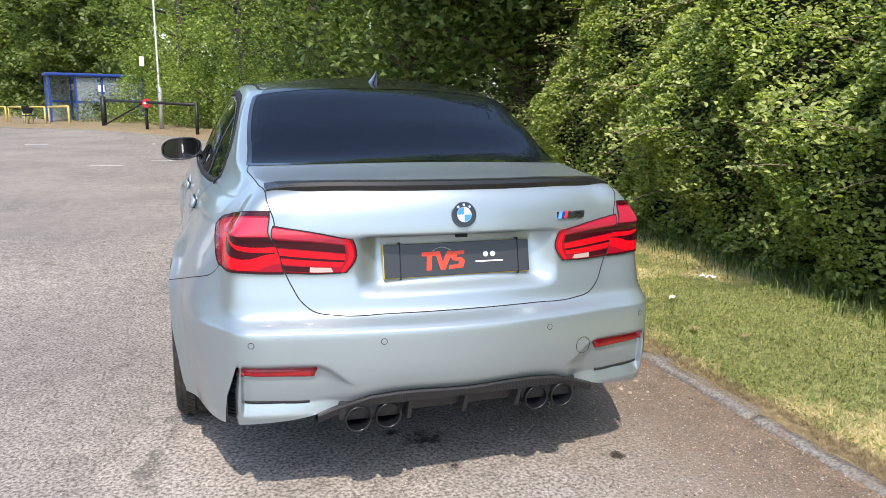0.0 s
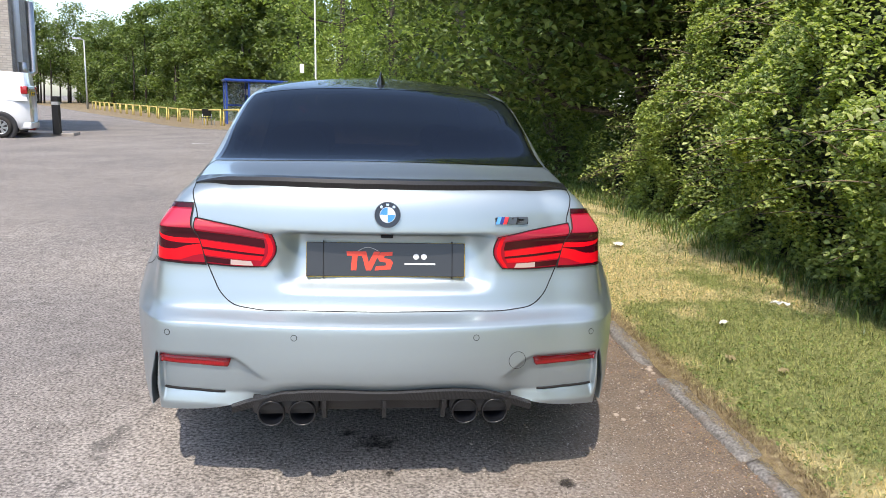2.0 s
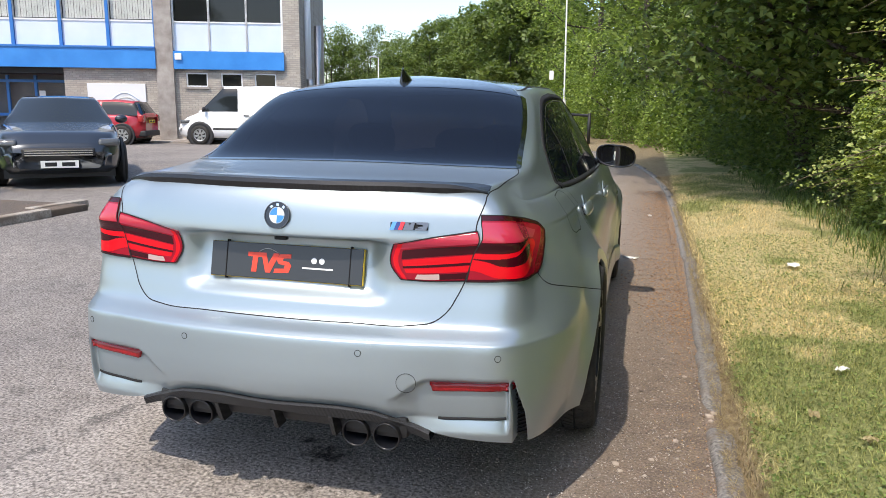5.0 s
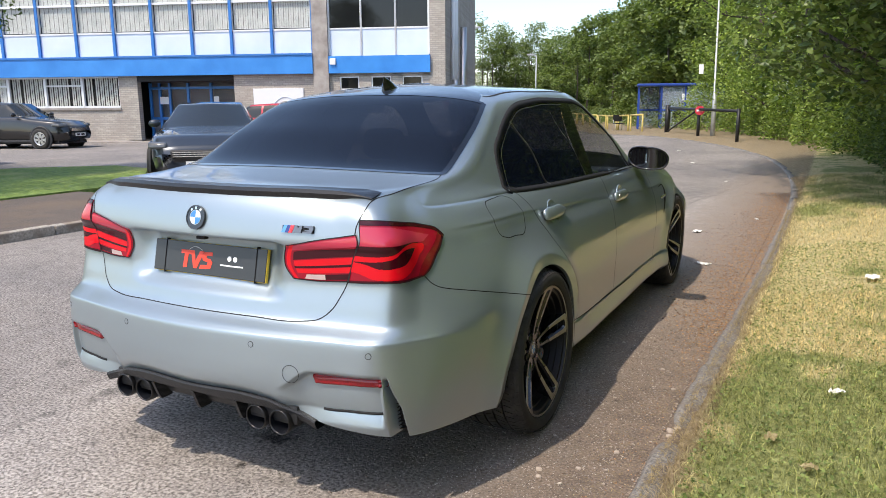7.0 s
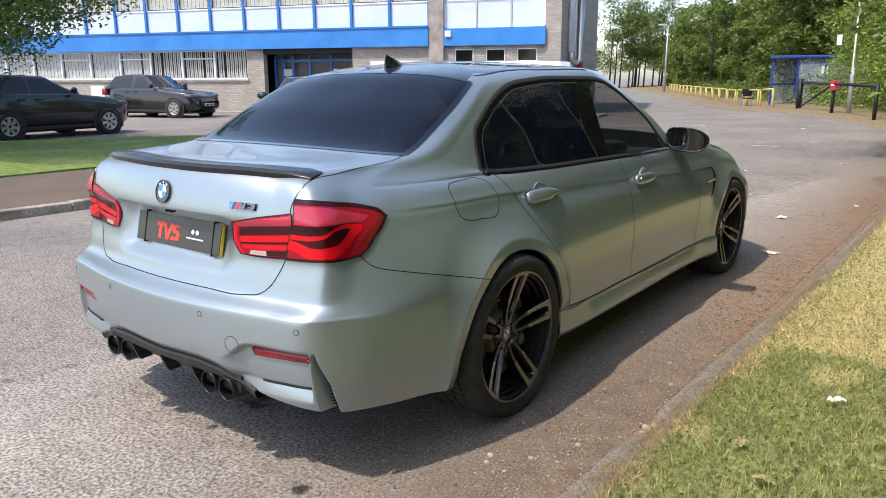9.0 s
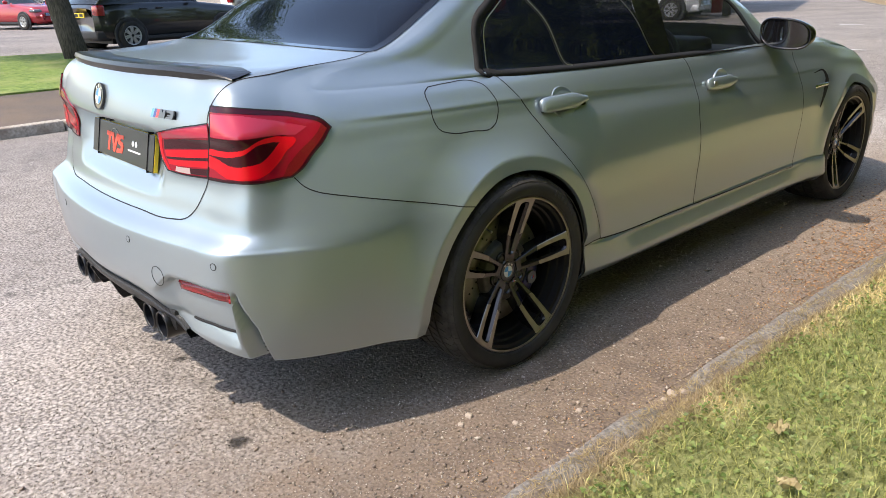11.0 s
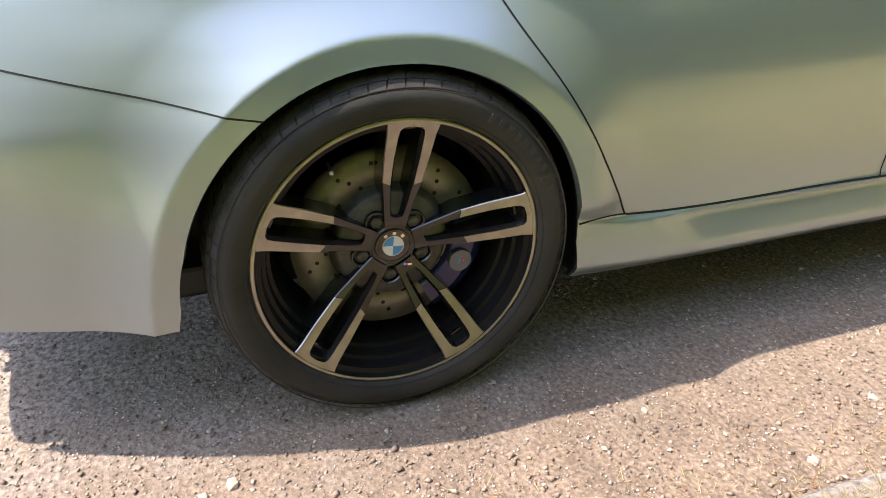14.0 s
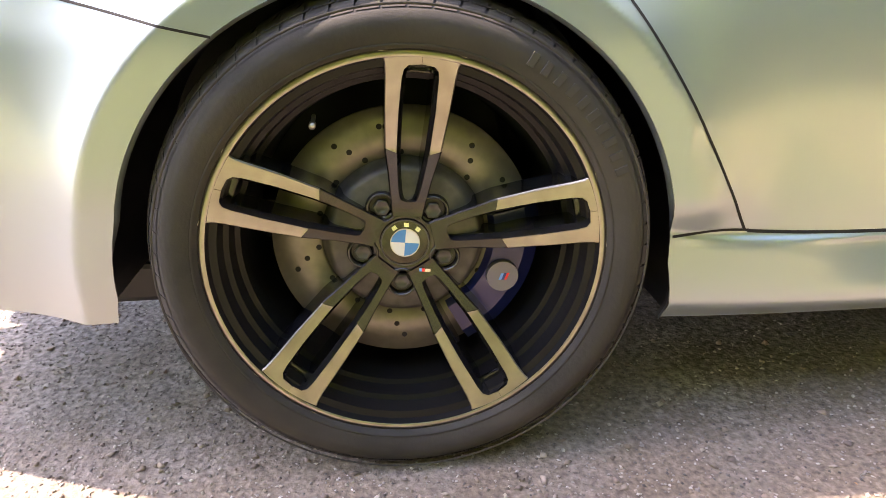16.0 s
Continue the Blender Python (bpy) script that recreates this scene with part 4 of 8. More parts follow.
def roundel(parent, at, r, name="emblem"):
    """A round badge: black ring with a bright rim, four quarters in blue and white."""
    e = part(name, disc(r, 0.006), GLOSS, parent, "round black badge with blue and white quarters", at=at)
    part("rim", ring_bm(r * 0.97, r * 1.02, 0.008), SATIN_D, e)
    part("inner_rim", ring_bm(r * 0.58, r * 0.62, 0.0072), SATIN, e)
    for q in range(4):
        part("quarter", wedge(r * 0.58, math.pi / 2 * q, math.pi / 2 * (q + 1), 0.0068), EMB_WHITE if q % 2 == 0 else EMB_BLUE, e)
    for a in (128, 90, 52):
        t = radians(a)
        bm = boxes((-r * 0.10, r * 0.10, r * 0.70, r * 0.88, 0.006, 0.0072))
        bmesh.ops.rotate(bm, cent=(0, 0, 0), matrix=Matrix.Rotation(t - math.pi / 2, 3, "Z"), verts=bm.verts)
        part("mark", bm, CHROME, e)
    return e


roundel(boot_lid, on_body((0.0, -0.94, 0.957), 0.0005), 0.041)

BADGE = mat("badge_chrome", (0.20, 0.20, 0.21), 0.3, 1.0)
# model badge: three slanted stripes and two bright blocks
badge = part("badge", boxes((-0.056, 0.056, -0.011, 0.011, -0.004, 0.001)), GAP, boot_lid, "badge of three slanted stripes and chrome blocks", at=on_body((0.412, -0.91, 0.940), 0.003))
for i, mt in enumerate((M_BLUE, M_DARK, M_RED)):
    u = -0.058 + 0.0125 * i
    part("stripe", prism([(u, -0.012), (u + 0.0125, -0.012), (u + 0.0215, 0.012), (u + 0.009, 0.012)], 0.004), mt, badge)
part("block", prism([(-0.018, -0.012), (0.012, -0.012), (0.018, 0.012), (0.008, 0.012), (0.002, 0.002), (-0.002, 0.012), (-0.010, 0.012)], 0.005), BADGE, badge)
part("block", prism([(0.018, -0.012), (0.050, -0.012), (0.056, 0.0), (0.056, 0.012), (0.022, 0.012), (0.022, 0.006), (0.042, 0.004), (0.042, 0.0), (0.026, -0.002), (0.026, -0.004), (0.042, -0.005), (0.018, -0.007)], 0.005), BADGE, badge)

# show plate in its yellow-backed holder
pl = Matrix(((1, 0, 0, 0), (0, 0.217, -0.976, -0.892), (0, 0.976, 0.217, 0.801), (0, 0, 0, 1)))
plate = part("show_plate", boxes((-0.26, 0.26, -0.0555, 0.0555, 0, 0.004), bevel=0.002), PLATE, car, "black show plate with red printed letters in a yellow surround", at=pl)
part("surround", boxes((-0.2612, 0.2618, -0.0572, 0.0562, -0.012, 0.0005), bevel=0.002), PLATE_Y, plate)
for x in (-0.205, 0.218):
    part("cable_tie", boxes((x - 0.0012, x + 0.0012, -0.062, 0.062, -0.012, 0.0062)), GAP, plate)
# printed mark: plain red shapes, grey outline, pale bars
z0 = 0.0043
part("print_shape", prism([(-0.130, 0.026), (-0.074, 0.026), (-0.076, 0.012), (-0.094, 0.012), (-0.098, -0.036), (-0.116, -0.036), (-0.112, 0.012), (-0.129, 0.012)], 0.0006, Matrix.Translation((0, 0, z0))), ORANGE, plate)
part("print_shape", prism([(-0.084, 0.026), (-0.066, 0.026), (-0.058, -0.010), (-0.040, 0.026), (-0.020, 0.026), (-0.050, -0.036), (-0.066, -0.036)], 0.0007, Matrix.Translation((0, 0, z0))), ORANGE, plate)
part("print_shape", prism([(-0.018, 0.024), (0.020, 0.026), (0.020, 0.013), (-0.006, 0.012), (-0.008, 0.004), (0.012, 0.002), (0.022, -0.010), (0.014, -0.032), (-0.038, -0.036), (-0.034, -0.022), (-0.002, -0.020), (0.0, -0.010), (-0.022, -0.006), (-0.030, 0.008)], 0.0008, Matrix.Translation((0, 0, z0))), ORANGE, plate)
strip_pts = [(-0.092 + 0.066 * t, 0.028 + 0.014 * math.sin(math.pi * t) * (1 - 0.3 * t), z0 + 0.0008) for t in np.linspace(0, 1, 12)]
tube("outline", strip_pts, 0.0011, SATIN, plate, 5)
for x in (0.098, 0.124):
    part("icon", disc(0.0095, 0.0006, 20, z0), WHITE, plate).location = (x, 0.010, 0)
part("print_bar", boxes((0.060, 0.162, -0.0165, -0.0115, z0, z0 + 0.0006)), WHITE, plate)
part("plate_lamp", boxes((-0.02, 0.02, -0.925, -0.905, 0.878, 0.889), bevel=0.003), GAP, car)

def skin_y(x, z):
    """Depth (y) of the rear skin, without its pockets, at x and z."""
    d = (SKIN[..., 0] - x) ** 2 + (SKIN[..., 2] - z) ** 2 + (SKIN[..., 1] > -0.6) * 9
    k = np.argsort(d, axis=None)[:4]
    w = 1 / (d.flat[k] + 1e-6)
    return float((SKIN[..., 1].flat[k] * w).sum() / w.sum())


# parking sensors, towing cover, reflectors, corner vents
for x, y, z in ((-0.29, -1.02, 0.573), (0.29, -1.02, 0.573), (-0.688, -0.935, 0.571), (0.688, -0.935, 0.571)):
    m = on_body((x, y, z))
    s = part("parking_sensor", disc(0.0085, 0.0012, 24), PAINT, bumper, at=m)
    part("seam", ring_bm(0.0086, 0.0102, 0.0009, 24), GAP, s)
m = on_body((0.432, -1.0, 0.490))
cover = part("towing_cover", ring_bm(0.0285, 0.0298, 0.0008, 48), GAP, bumper, "round towing eye cover", at=m)
for mirror in (False, True):
    g = coons(trace((0.503, -0.96, 0.462), (0.60, -0.94, 0.464), (0.733, -0.885, 0.468), n=14), trace((0.494, -0.965, 0.488), (0.60, -0.94, 0.490), (0.733, -0.885, 0.491), n=14), trace((0.503, -0.96, 0.462), (0.494, -0.965, 0.488), n=6), trace((0.733, -0.885, 0.468), (0.733, -0.885, 0.491), n=6), 14, 5)
    patch("reflector", g, 0.010, REFL, bumper, "long red reflector", rim=0.012, mirror=mirror)
    slit = trace((0.515, -0.93, 0.374), (0.60, -0.91, 0.375), (0.706, -0.87, 0.377), n=20)
    tube("slit", surf(flip(slit) if mirror else slit, 0.001), 0.0045, GAP, bumper, 6)
    # narrow ribbed slot at the bumper's outer corner
    sg = -1 if mirror else 1
    zs = np.linspace(0.292, 0.490, 16)
    wide = np.interp(zs, [0.28, 0.34, 0.39, 0.47, 0.49], [0.030, 0.026, 0.020, 0.006, 0.004])
    x0 = np.interp(zs, [0.28, 0.39, 0.47, 0.49], [0.737, 0.740, 0.732, 0.730])
    ribs = [[(sg * x, skin_y(x, z) + 0.062, z) for x in np.linspace(a, a + w, 4)] for a, w, z in zip(x0, wide, zs)]
    fs = [(k * 4 + q, k * 4 + q + 1, k * 4 + q + 5, k * 4 + q + 4) for k in range(15) for q in range(3)]
    vent = put("corner_vent", mesh_of("corner_vent", [p for r in ribs for p in r], fs if not mirror else [f[::-1] for f in fs], GAP), bumper, "black ribbed corner vent")
    for r in ribs[1:14]:
        (xa, ya, z), (xb, yb, _) = r[0], r[-1]
        bm = bmesh.new()
        vv = [bm.verts.new(p) for p in ((xa, ya, z - 0.002), (xb, yb, z - 0.002), (xb, yb, z + 0.002), (xa, ya, z + 0.002), (xa, ya - 0.014, z - 0.001), (xb, yb - 0.014, z - 0.001), (xb, yb - 0.014, z + 0.001), (xa, ya - 0.014, z + 0.001))]
        for f in ((0, 1, 5, 4), (4, 5, 6, 7), (7, 6, 2, 3), (0, 4, 7, 3), (1, 2, 6, 5)):
            bm.faces.new([vv[q] for q in f])
        part("rib", bm, BLACK, vent)

# fuel flap, handles, mirrors, wing vents, aerial
fl = [(0.783, -0.235, 0.968), (0.778, -0.154, 0.971), (0.775, -0.045, 0.966), (0.778, -0.018, 0.955), (0.795, 0.002, 0.92), (0.81, 0.006, 0.885), (0.828, -0.018, 0.842), (0.832, -0.045, 0.828), (0.836, -0.13, 0.829), (0.836, -0.215, 0.835), (0.832, -0.255, 0.850), (0.825, -0.268, 0.875), (0.81, -0.266, 0.917), (0.79, -0.260, 0.955), (0.783, -0.235, 0.968)]
strip("fuel_flap", trace(*fl, n=90, across=0.05), 0.0036, 0.0006, GAP, car, "fuel flap outline")
for sgn in (1, -1):
    for y0, y1, z, nm in ((0.185, 0.445, 0.868, rear_door_r if sgn > 0 else rear_door_l), (1.235, 1.495, 0.826, front_door_r if sgn > 0 else front_door_l)):
        cy = (y0 + y1) / 2
        m = on_body((sgn * 0.85, cy, z))
        # dished cup and pull bar
        cup = bmesh.new()
        prev = None
        for f, off in ((1.05, 0.0), (1.015, 0.0065), (0.985, 0.0068), (0.93, 0.0050), (0.6, 0.0022), (0.2, 0.0012)):
            loop = [cup.verts.new((0.060 * f * math.cos(a), 0.056 * f * math.sin(a), off)) for a in np.linspace(0, 2 * math.pi, 37)[:-1]]
            if prev:
                for k in range(36):
                    cup.faces.new((prev[k], prev[(k + 1) % 36], loop[(k + 1) % 36], loop[k]))
            prev = loop
        cup.faces.new(prev)
        h = part("handle_cup", cup, PAINT, nm, "", True, at=m)
        bm = bmesh.new()
        n = 18
        prev = None
        for i in range(n + 1):
            t = i / n
            px = (t - 0.5) * 0.245
            tt = t if sgn > 0 else 1 - t
            hh = 0.027 * (1 - 0.62 * ss(0.62, 1.0, tt)) * (0.72 + 0.28 * ss(0.0, 0.08, tt))
            out = 0.011 + 0.012 * math.sin(math.pi * min(max(t, 0.0), 1.0)) ** 0.5
            loop = [bm.verts.new((px, hh * math.cos(a), out + 0.008 * math.sin(a))) for a in np.linspace(0, 2 * math.pi, 11)[:-1]]
            if prev:
                for k in range(10):
                    bm.faces.new((prev[k], prev[(k + 1) % 10], loop[(k + 1) % 10], loop[k]))
            else:
                bm.faces.new(loop[::-1])
            prev = loop
        bm.faces.new(prev)
        bmesh.ops.recalc_face_normals(bm, faces=bm.faces)
        part("pull", bm, PAINT, h, "silver pull handle", True)
        # Added black block paints the shade between the pull and the door.
        part("pull_shadow", boxes((-0.119, 0.112, -0.021, 0.017, 0.0008, 0.0095), bevel=0.004), GAP, h, "black block imitating the shade behind the handle")
        if y0 > 1 and sgn > 0:
            part("key_lock", disc(0.012, 0.004, 24), SATIN, h, "round key lock", at=Matrix.Translation((-0.088, 0.0, 0.027)))
    # door mirror
    bm = bmesh.new()
    bmesh.ops.create_uvsphere(bm, u_segments=32, v_segments=20, radius=1.0)
    for v in bm.verts:
        x, y, z = v.co
        yy = -0.035 if y < -0.2 else (y * 0.085)
        xx = np.sign(x) * abs(x) ** 0.75 * 0.118
        zz = np.sign(z) * abs(z) ** 0.75 * (0.066 if x < 0.2 else 0.066 - 0.014 * (x - 0.2))
        v.co = (sgn * (0.893 + xx), 1.865 + yy + 0.03 * abs(x), 1.0 + zz - 0.012 * x)
    if sgn < 0:
        bmesh.ops.reverse_faces(bm, faces=bm.faces)
    mir = part("door_mirror", bm, GLOSS, car, "gloss black door mirror", True)
    bm = bmesh.new()
    bmesh.ops.create_uvsphere(bm, u_segments=28, v_segments=10, radius=1.0)
    for v in bm.verts:
        x, y, z = v.co
        v.co = (sgn * (0.890 + np.sign(x) * abs(x) ** 0.75 * 0.100), 1.834 + y * 0.004 + 0.03 * abs(x), 1.0 + np.sign(z) * abs(z) ** 0.75 * 0.054 - 0.010 * x)
    part("mirror_glass", bm, mat("mirror", (0.9, 0.9, 0.9), 0.01, 1.0) if sgn > 0 else bpy.data.materials["mirror"], mir, "mirror glass", True)
    tube("mirror_rim", [(sgn * (0.892 + math.copysign(abs(math.cos(t)) ** 0.75, math.cos(t)) * 0.117), 1.828 + 0.03 * abs(math.cos(t)), 1.0 + math.copysign(abs(math.sin(t)) ** 0.75, math.sin(t)) * 0.065 - 0.012 * math.cos(t)) for t in np.linspace(0, 2 * math.pi, 49)[:-1]], 0.006, GLOSS, mir, 8, True)
    tube("mirror_arm", [(sgn * 0.775, 1.90, 0.955), (sgn * 0.80, 1.89, 0.962), (sgn * 0.835, 1.88, 0.975)], [0.032, 0.022, 0.018], GLOSS, mir)
    gill = strip("wing_vent", trace((0.86, 2.30, 0.775), (0.88, 2.42, 0.775), (0.89, 2.44, 0.74), (0.90, 2.40, 0.67), (0.905, 2.35, 0.60), n=40) * ((1, 1) if sgn > 0 else (-1, 1)), np.interp(np.linspace(0, 1, 40), [0, 0.3, 0.55, 1], [0.004, 0.01, 0.05, 0.012]), 0.002, GAP, car, "black vent in the front wing")
    strip("wing_blade", trace((0.87, 2.28, 0.705), (0.895, 2.44, 0.712), n=12) * ((1, 1) if sgn > 0 else (-1, 1)), 0.018, 0.008, CHROME, gill, thick=0.006)
# shark-fin aerial
bm = bmesh.new()
secs = []
for i, t in enumerate(np.linspace(0, 1, 14)):
    y = 0.262 + 0.155 * t
    h = 0.080 * (1 - t) ** 0.75 * min(1.0, (t + 0.04) / 0.07)
    w = 0.028 * math.sin(math.pi * min(1, max(0.03, 1 - t))) ** 0.5 + 0.004
    secs.append([bm.verts.new((w * math.cos(a) * (1 - 0.75 * max(0, math.sin(a)) ** 1.0), y, 1.377 + (y - 0.2) * 0.1 + max(0, math.sin(a)) * h)) for a in np.linspace(0, math.pi, 11)])
for p, q in zip(secs[:-1], secs[1:]):
    for k in range(10):
        bm.faces.new((p[k], p[k + 1], q[k + 1], q[k]))
bm.faces.new(secs[0])
bmesh.ops.recalc_face_normals(bm, faces=bm.faces)
part("aerial", bm, GLOSS, car, "black shark-fin roof aerial", True)

# wheel wells
for cy, cz, r in ARCH:
    for s in (1, -1):
        vs, fs = [], []
        nseg = 48
        for i in range(nseg + 1):
            t = radians(-20 + 212 * i / nseg)
            ra = float(arch_r(cy, r, math.cos(t), math.sin(t)))
            yy, zz = cy + ra * math.cos(t), cz + ra * math.sin(t)
            xo = float(UNCUT[..., 0].flat[np.argmin((UNCUT[..., 1] - yy) ** 2 + (UNCUT[..., 2] - zz) ** 2 + (UNCUT[..., 0] < 0.6) * 9)])
            lip = 0.004 * float(ss(0.34, 0.40, zz))
            for x, rr in ((xo, ra), (xo - 0.012, ra + 0.004 - 2 * lip), (xo - 0.03, ra + 0.010 - 2 * lip), (xo - 0.05, ra + 0.03), (0.55, ra + 0.02)):
                vs.append((s * x, cy + rr * math.cos(t), cz + rr * math.sin(t)))
        for i in range(nseg):
            for k in range(4):
                fs.append((i * 5 + k, i * 5 + k + 1, (i + 1) * 5 + k + 1, (i + 1) * 5 + k))
        me = mesh_of("wheel_arch", vs, fs, [PAINT, BLACK])
        me.polygons.foreach_set("material_index", [0 if p.index % 4 == 0 else 1 for p in me.polygons])
        put("wheel_arch", me, car)
        part("inner_wall", boxes((min(s * 0.50, s * 0.54), max(s * 0.50, s * 0.54), cy - r - 0.02, cy + r + 0.02, 0.22, cz + r)), BLACK, car)


HAT = noisy(mat("disc_bell", (0.10, 0.10, 0.10), 0.5, 0.5), 40, (0.06, 0.058, 0.056), (0.12, 0.115, 0.11))
BARREL = mat("barrel_black", (0.008, 0.008, 0.009), 0.35, 0.0, 0.0, 0.05, 0.25)


# wheels: built once about the axle, outer face along +x
def wheel(name, r_tyre, half_w):
    w = new(name)
    rl = 0.2690
    so = half_w
    prof = [(so - 0.026, rl - 0.014), (so - 0.014, rl - 0.001), (so - 0.007, rl + 0.003), (so - 0.003, rl + 0.010), (so + 0.001, rl + 0.024), (so + 0.001, rl + 0.036), (so - 0.005, r_tyre - 0.024), (so - 0.015, r_tyre - 0.016), (so - 0.030, r_tyre - 0.011), (so - 0.052, r_tyre - 0.009)]
    full = prof + [(-a, r) for a, r in prof[::-1]]
    tyre = lathed("tyre", full, TYRE, w, 160, label="black low-profile tyre")
    for dr, hh in ((0.006, 0.0012), (0.052, 0.0010)):
        lathed("moulded_ring", [(so - 0.006 + 0.007 * min(1.0, dr / 0.03), rl + dr - 0.0016), (so - 0.004 + 0.007 * min(1.0, dr / 0.03) + hh - 0.002, rl + dr), (so - 0.006 + 0.007 * min(1.0, dr / 0.03), rl + dr + 0.0016)], TYRE, tyre, 160)
    # tread blocks: grooves round and across
    vs, fs = [], []
    nb = 66
    lanes = ((-0.9, -0.56), (-0.5, -0.2), (-0.14, 0.14), (0.2, 0.5), (0.56, 0.93))
    for i in range(nb):
        for li, (a, b) in enumerate(lanes):
            t0 = 2 * math.pi * (i + 0.06 + 0.13 * li) / nb
            t1 = t0 + 2 * math.pi * 0.86 / nb
            sk = 0.020 * (1 if a >= 0 else -1)
            base = len(vs)
            for t in (t0, t1):
                for x in (a, b):
                    for rr in (r_tyre - 0.008, r_tyre + 0.001 - 0.006 * max(0, abs(x) - 0.6) / 0.33 - (0.004 if abs(x) > 0.85 else 0)):
                        q = t + sk * (x - (a + b) / 2) / max(half_w, 0.01) * 1.4
                        vs.append((x * (half_w - 0.012), rr * math.cos(q), rr * math.sin(q)))
            fs += [(base + 1, base + 3, base + 7, base + 5), (base, base + 1, base + 5, base + 4), (base + 2, base + 6, base + 7, base + 3), (base, base + 2, base + 3, base + 1), (base + 4, base + 5, base + 7, base + 6)]
    # shoulder blocks, cut by cross grooves
    rim_line = ((half_w - 0.040, r_tyre - 0.0030), (half_w - 0.028, r_tyre - 0.0080), (half_w - 0.0150, r_tyre - 0.0145), (half_w - 0.0062, r_tyre - 0.0225))
    for sd in (-1, 1):
        for i in range(nb):
            base = len(vs)
            for f in (0.05, 0.94):
                for j, (x, rr) in enumerate(rim_line):
                    t = 2 * math.pi * (i + f + 0.10 * j) / nb
                    vs += [(sd * x, rr * math.cos(t), rr * math.sin(t)), (sd * (x + 0.0006), (rr + 0.0007) * math.cos(t), (rr + 0.0007) * math.sin(t))]
            for j in range(3):
                a, b = base + 2 * j, base + 8 + 2 * j
                fs += [(a + 1, a + 3, b + 3, b + 1), (a, a + 2, a + 3, a + 1), (b, b + 1, b + 3, b + 2)]
    put("tread", mesh_of("tread", vs, fs, TREAD, False), tyre)
    # raised lettering on the sidewall, as plain bars
    for k in range(10):
        t = radians(64 - 4.0 * k)
        bm = boxes((so - 0.002, so + 0.0022, -0.0050, 0.0050, rl + 0.021, rl + 0.039), bevel=0.001)
        bmesh.ops.rotate(bm, cent=(0, 0, 0), matrix=Matrix.Rotation(-(math.pi / 2 - t), 3, "X"), verts=bm.verts)
        part("raised_bar", bm, TYRE_BAR, tyre)
    lathed("rim_lip", [(so - 0.030, rl - 0.010), (so - 0.016, rl - 0.0005), (so - 0.0125, rl - 0.0012), (so - 0.0118, rl - 0.0075), (so - 0.0135, rl - 0.0095)], MACHINED, w, 160, label="machined silver rim edge")
    lathed("rim_barrel", [(so - 0.0135, rl - 0.0095), (so - 0.024, rl - 0.0125), (so - 0.027, rl - 0.022), (so - 0.050, rl - 0.026), (so - 0.053, rl - 0.033), (so - 0.076, rl - 0.037), (so - 0.079, rl - 0.044), (so - 0.11, rl - 0.049), (-0.06, rl - 0.058), (-0.12, rl - 0.03), (-0.12, rl - 0.01)], BARREL, w, 160, label="gloss black rim barrel", smooth=False)
    # twin spokes: two arms round a long slot, machined bright on their outer stretch
    out_r, out_w = (0.040, 0.060, 0.100, 0.135, 0.190, 0.235, 0.250, 0.258, 0.264), (0.021, 0.0235, 0.0300, 0.0368, 0.0415, 0.0437, 0.0455, 0.0490, 0.0550)
    slot_r, slot_wd = (0.060, 0.0625, 0.070, 0.090, 0.135, 0.190, 0.232, 0.243, 0.2485, 0.2505), (0.0, 0.0052, 0.0080, 0.0112, 0.0160, 0.0178, 0.0172, 0.0155, 0.0100, 0.0)
    stations = np.unique(np.concatenate([np.linspace(0.040, 0.264, 41), slot_r, (0.1365, 0.137, 0.142)]))
    front = lambda r: (so - 0.067) + 0.053 * max(0.0, (r - 0.045) / 0.217) ** 1.35
    for k in range(5):
        rot = Matrix.Rotation(2 * math.pi * k / 5, 3, "X")
        vs, fs, mv, mf = [], [], [], []
        for sd in (-1, 1):
            o = len(vs)
            bright = []
            for r in stations:
                wo, ws_ = float(np.interp(r, out_r, out_w)), float(np.interp(r, slot_r, slot_wd, left=0.0, right=0.0))
                bev = min(0.0055, 0.0055 * float(ss(0.0, 0.004, ws_))) if 0.060 < r < 0.2505 else 0.0
                x = front(r)
                row = ((wo + 0.002, x - 0.048), (wo + 0.0006, x - 0.002), (wo - 0.0012, x), (min(ws_ + bev, wo - 0.003), x), (ws_, x - 0.010 * (bev > 0)), (ws_ * 0.86, x - 0.050))
                vs += [rot @ Vector((px, sd * py, r)) for py, px in row]
                bright.append((r, wo, min(ws_ + bev, wo - 0.003), x))
            n = len(stations)
            for i in range(n - 1):
                for j in range(5):
                    f = (o + i * 6 + j, o + i * 6 + j + 1, o + (i + 1) * 6 + j + 1, o + (i + 1) * 6 + j)
                    fs.append(f if sd < 0 else f[::-1])
            o = len(mv)
            rows_m = [q for q in bright if q[0] >= 0.1365]
            for i, (r, wo, wi, x) in enumerate(rows_m):
                tilt = 0.005 if i == 0 else 0.0
                mv += [rot @ Vector((px, sd * py, pr)) for py, px, pr in ((wo + 0.0002, x - 0.0012, r), (wo - 0.0014, x + 0.0009, r), (wi + 0.0004, x + 0.0009, r - tilt), (wi - 0.0002, x - 0.0006, r - tilt))]
            for i in range(len(rows_m) - 1):
                for j in range(3):
                    f = (o + i * 4 + j, o + i * 4 + j + 1, o + (i + 1) * 4 + j + 1, o + (i + 1) * 4 + j)
                    mf.append(f if sd < 0 else f[::-1])
        put("spoke", mesh_of("spoke", vs, fs, WBLACK, False), w)
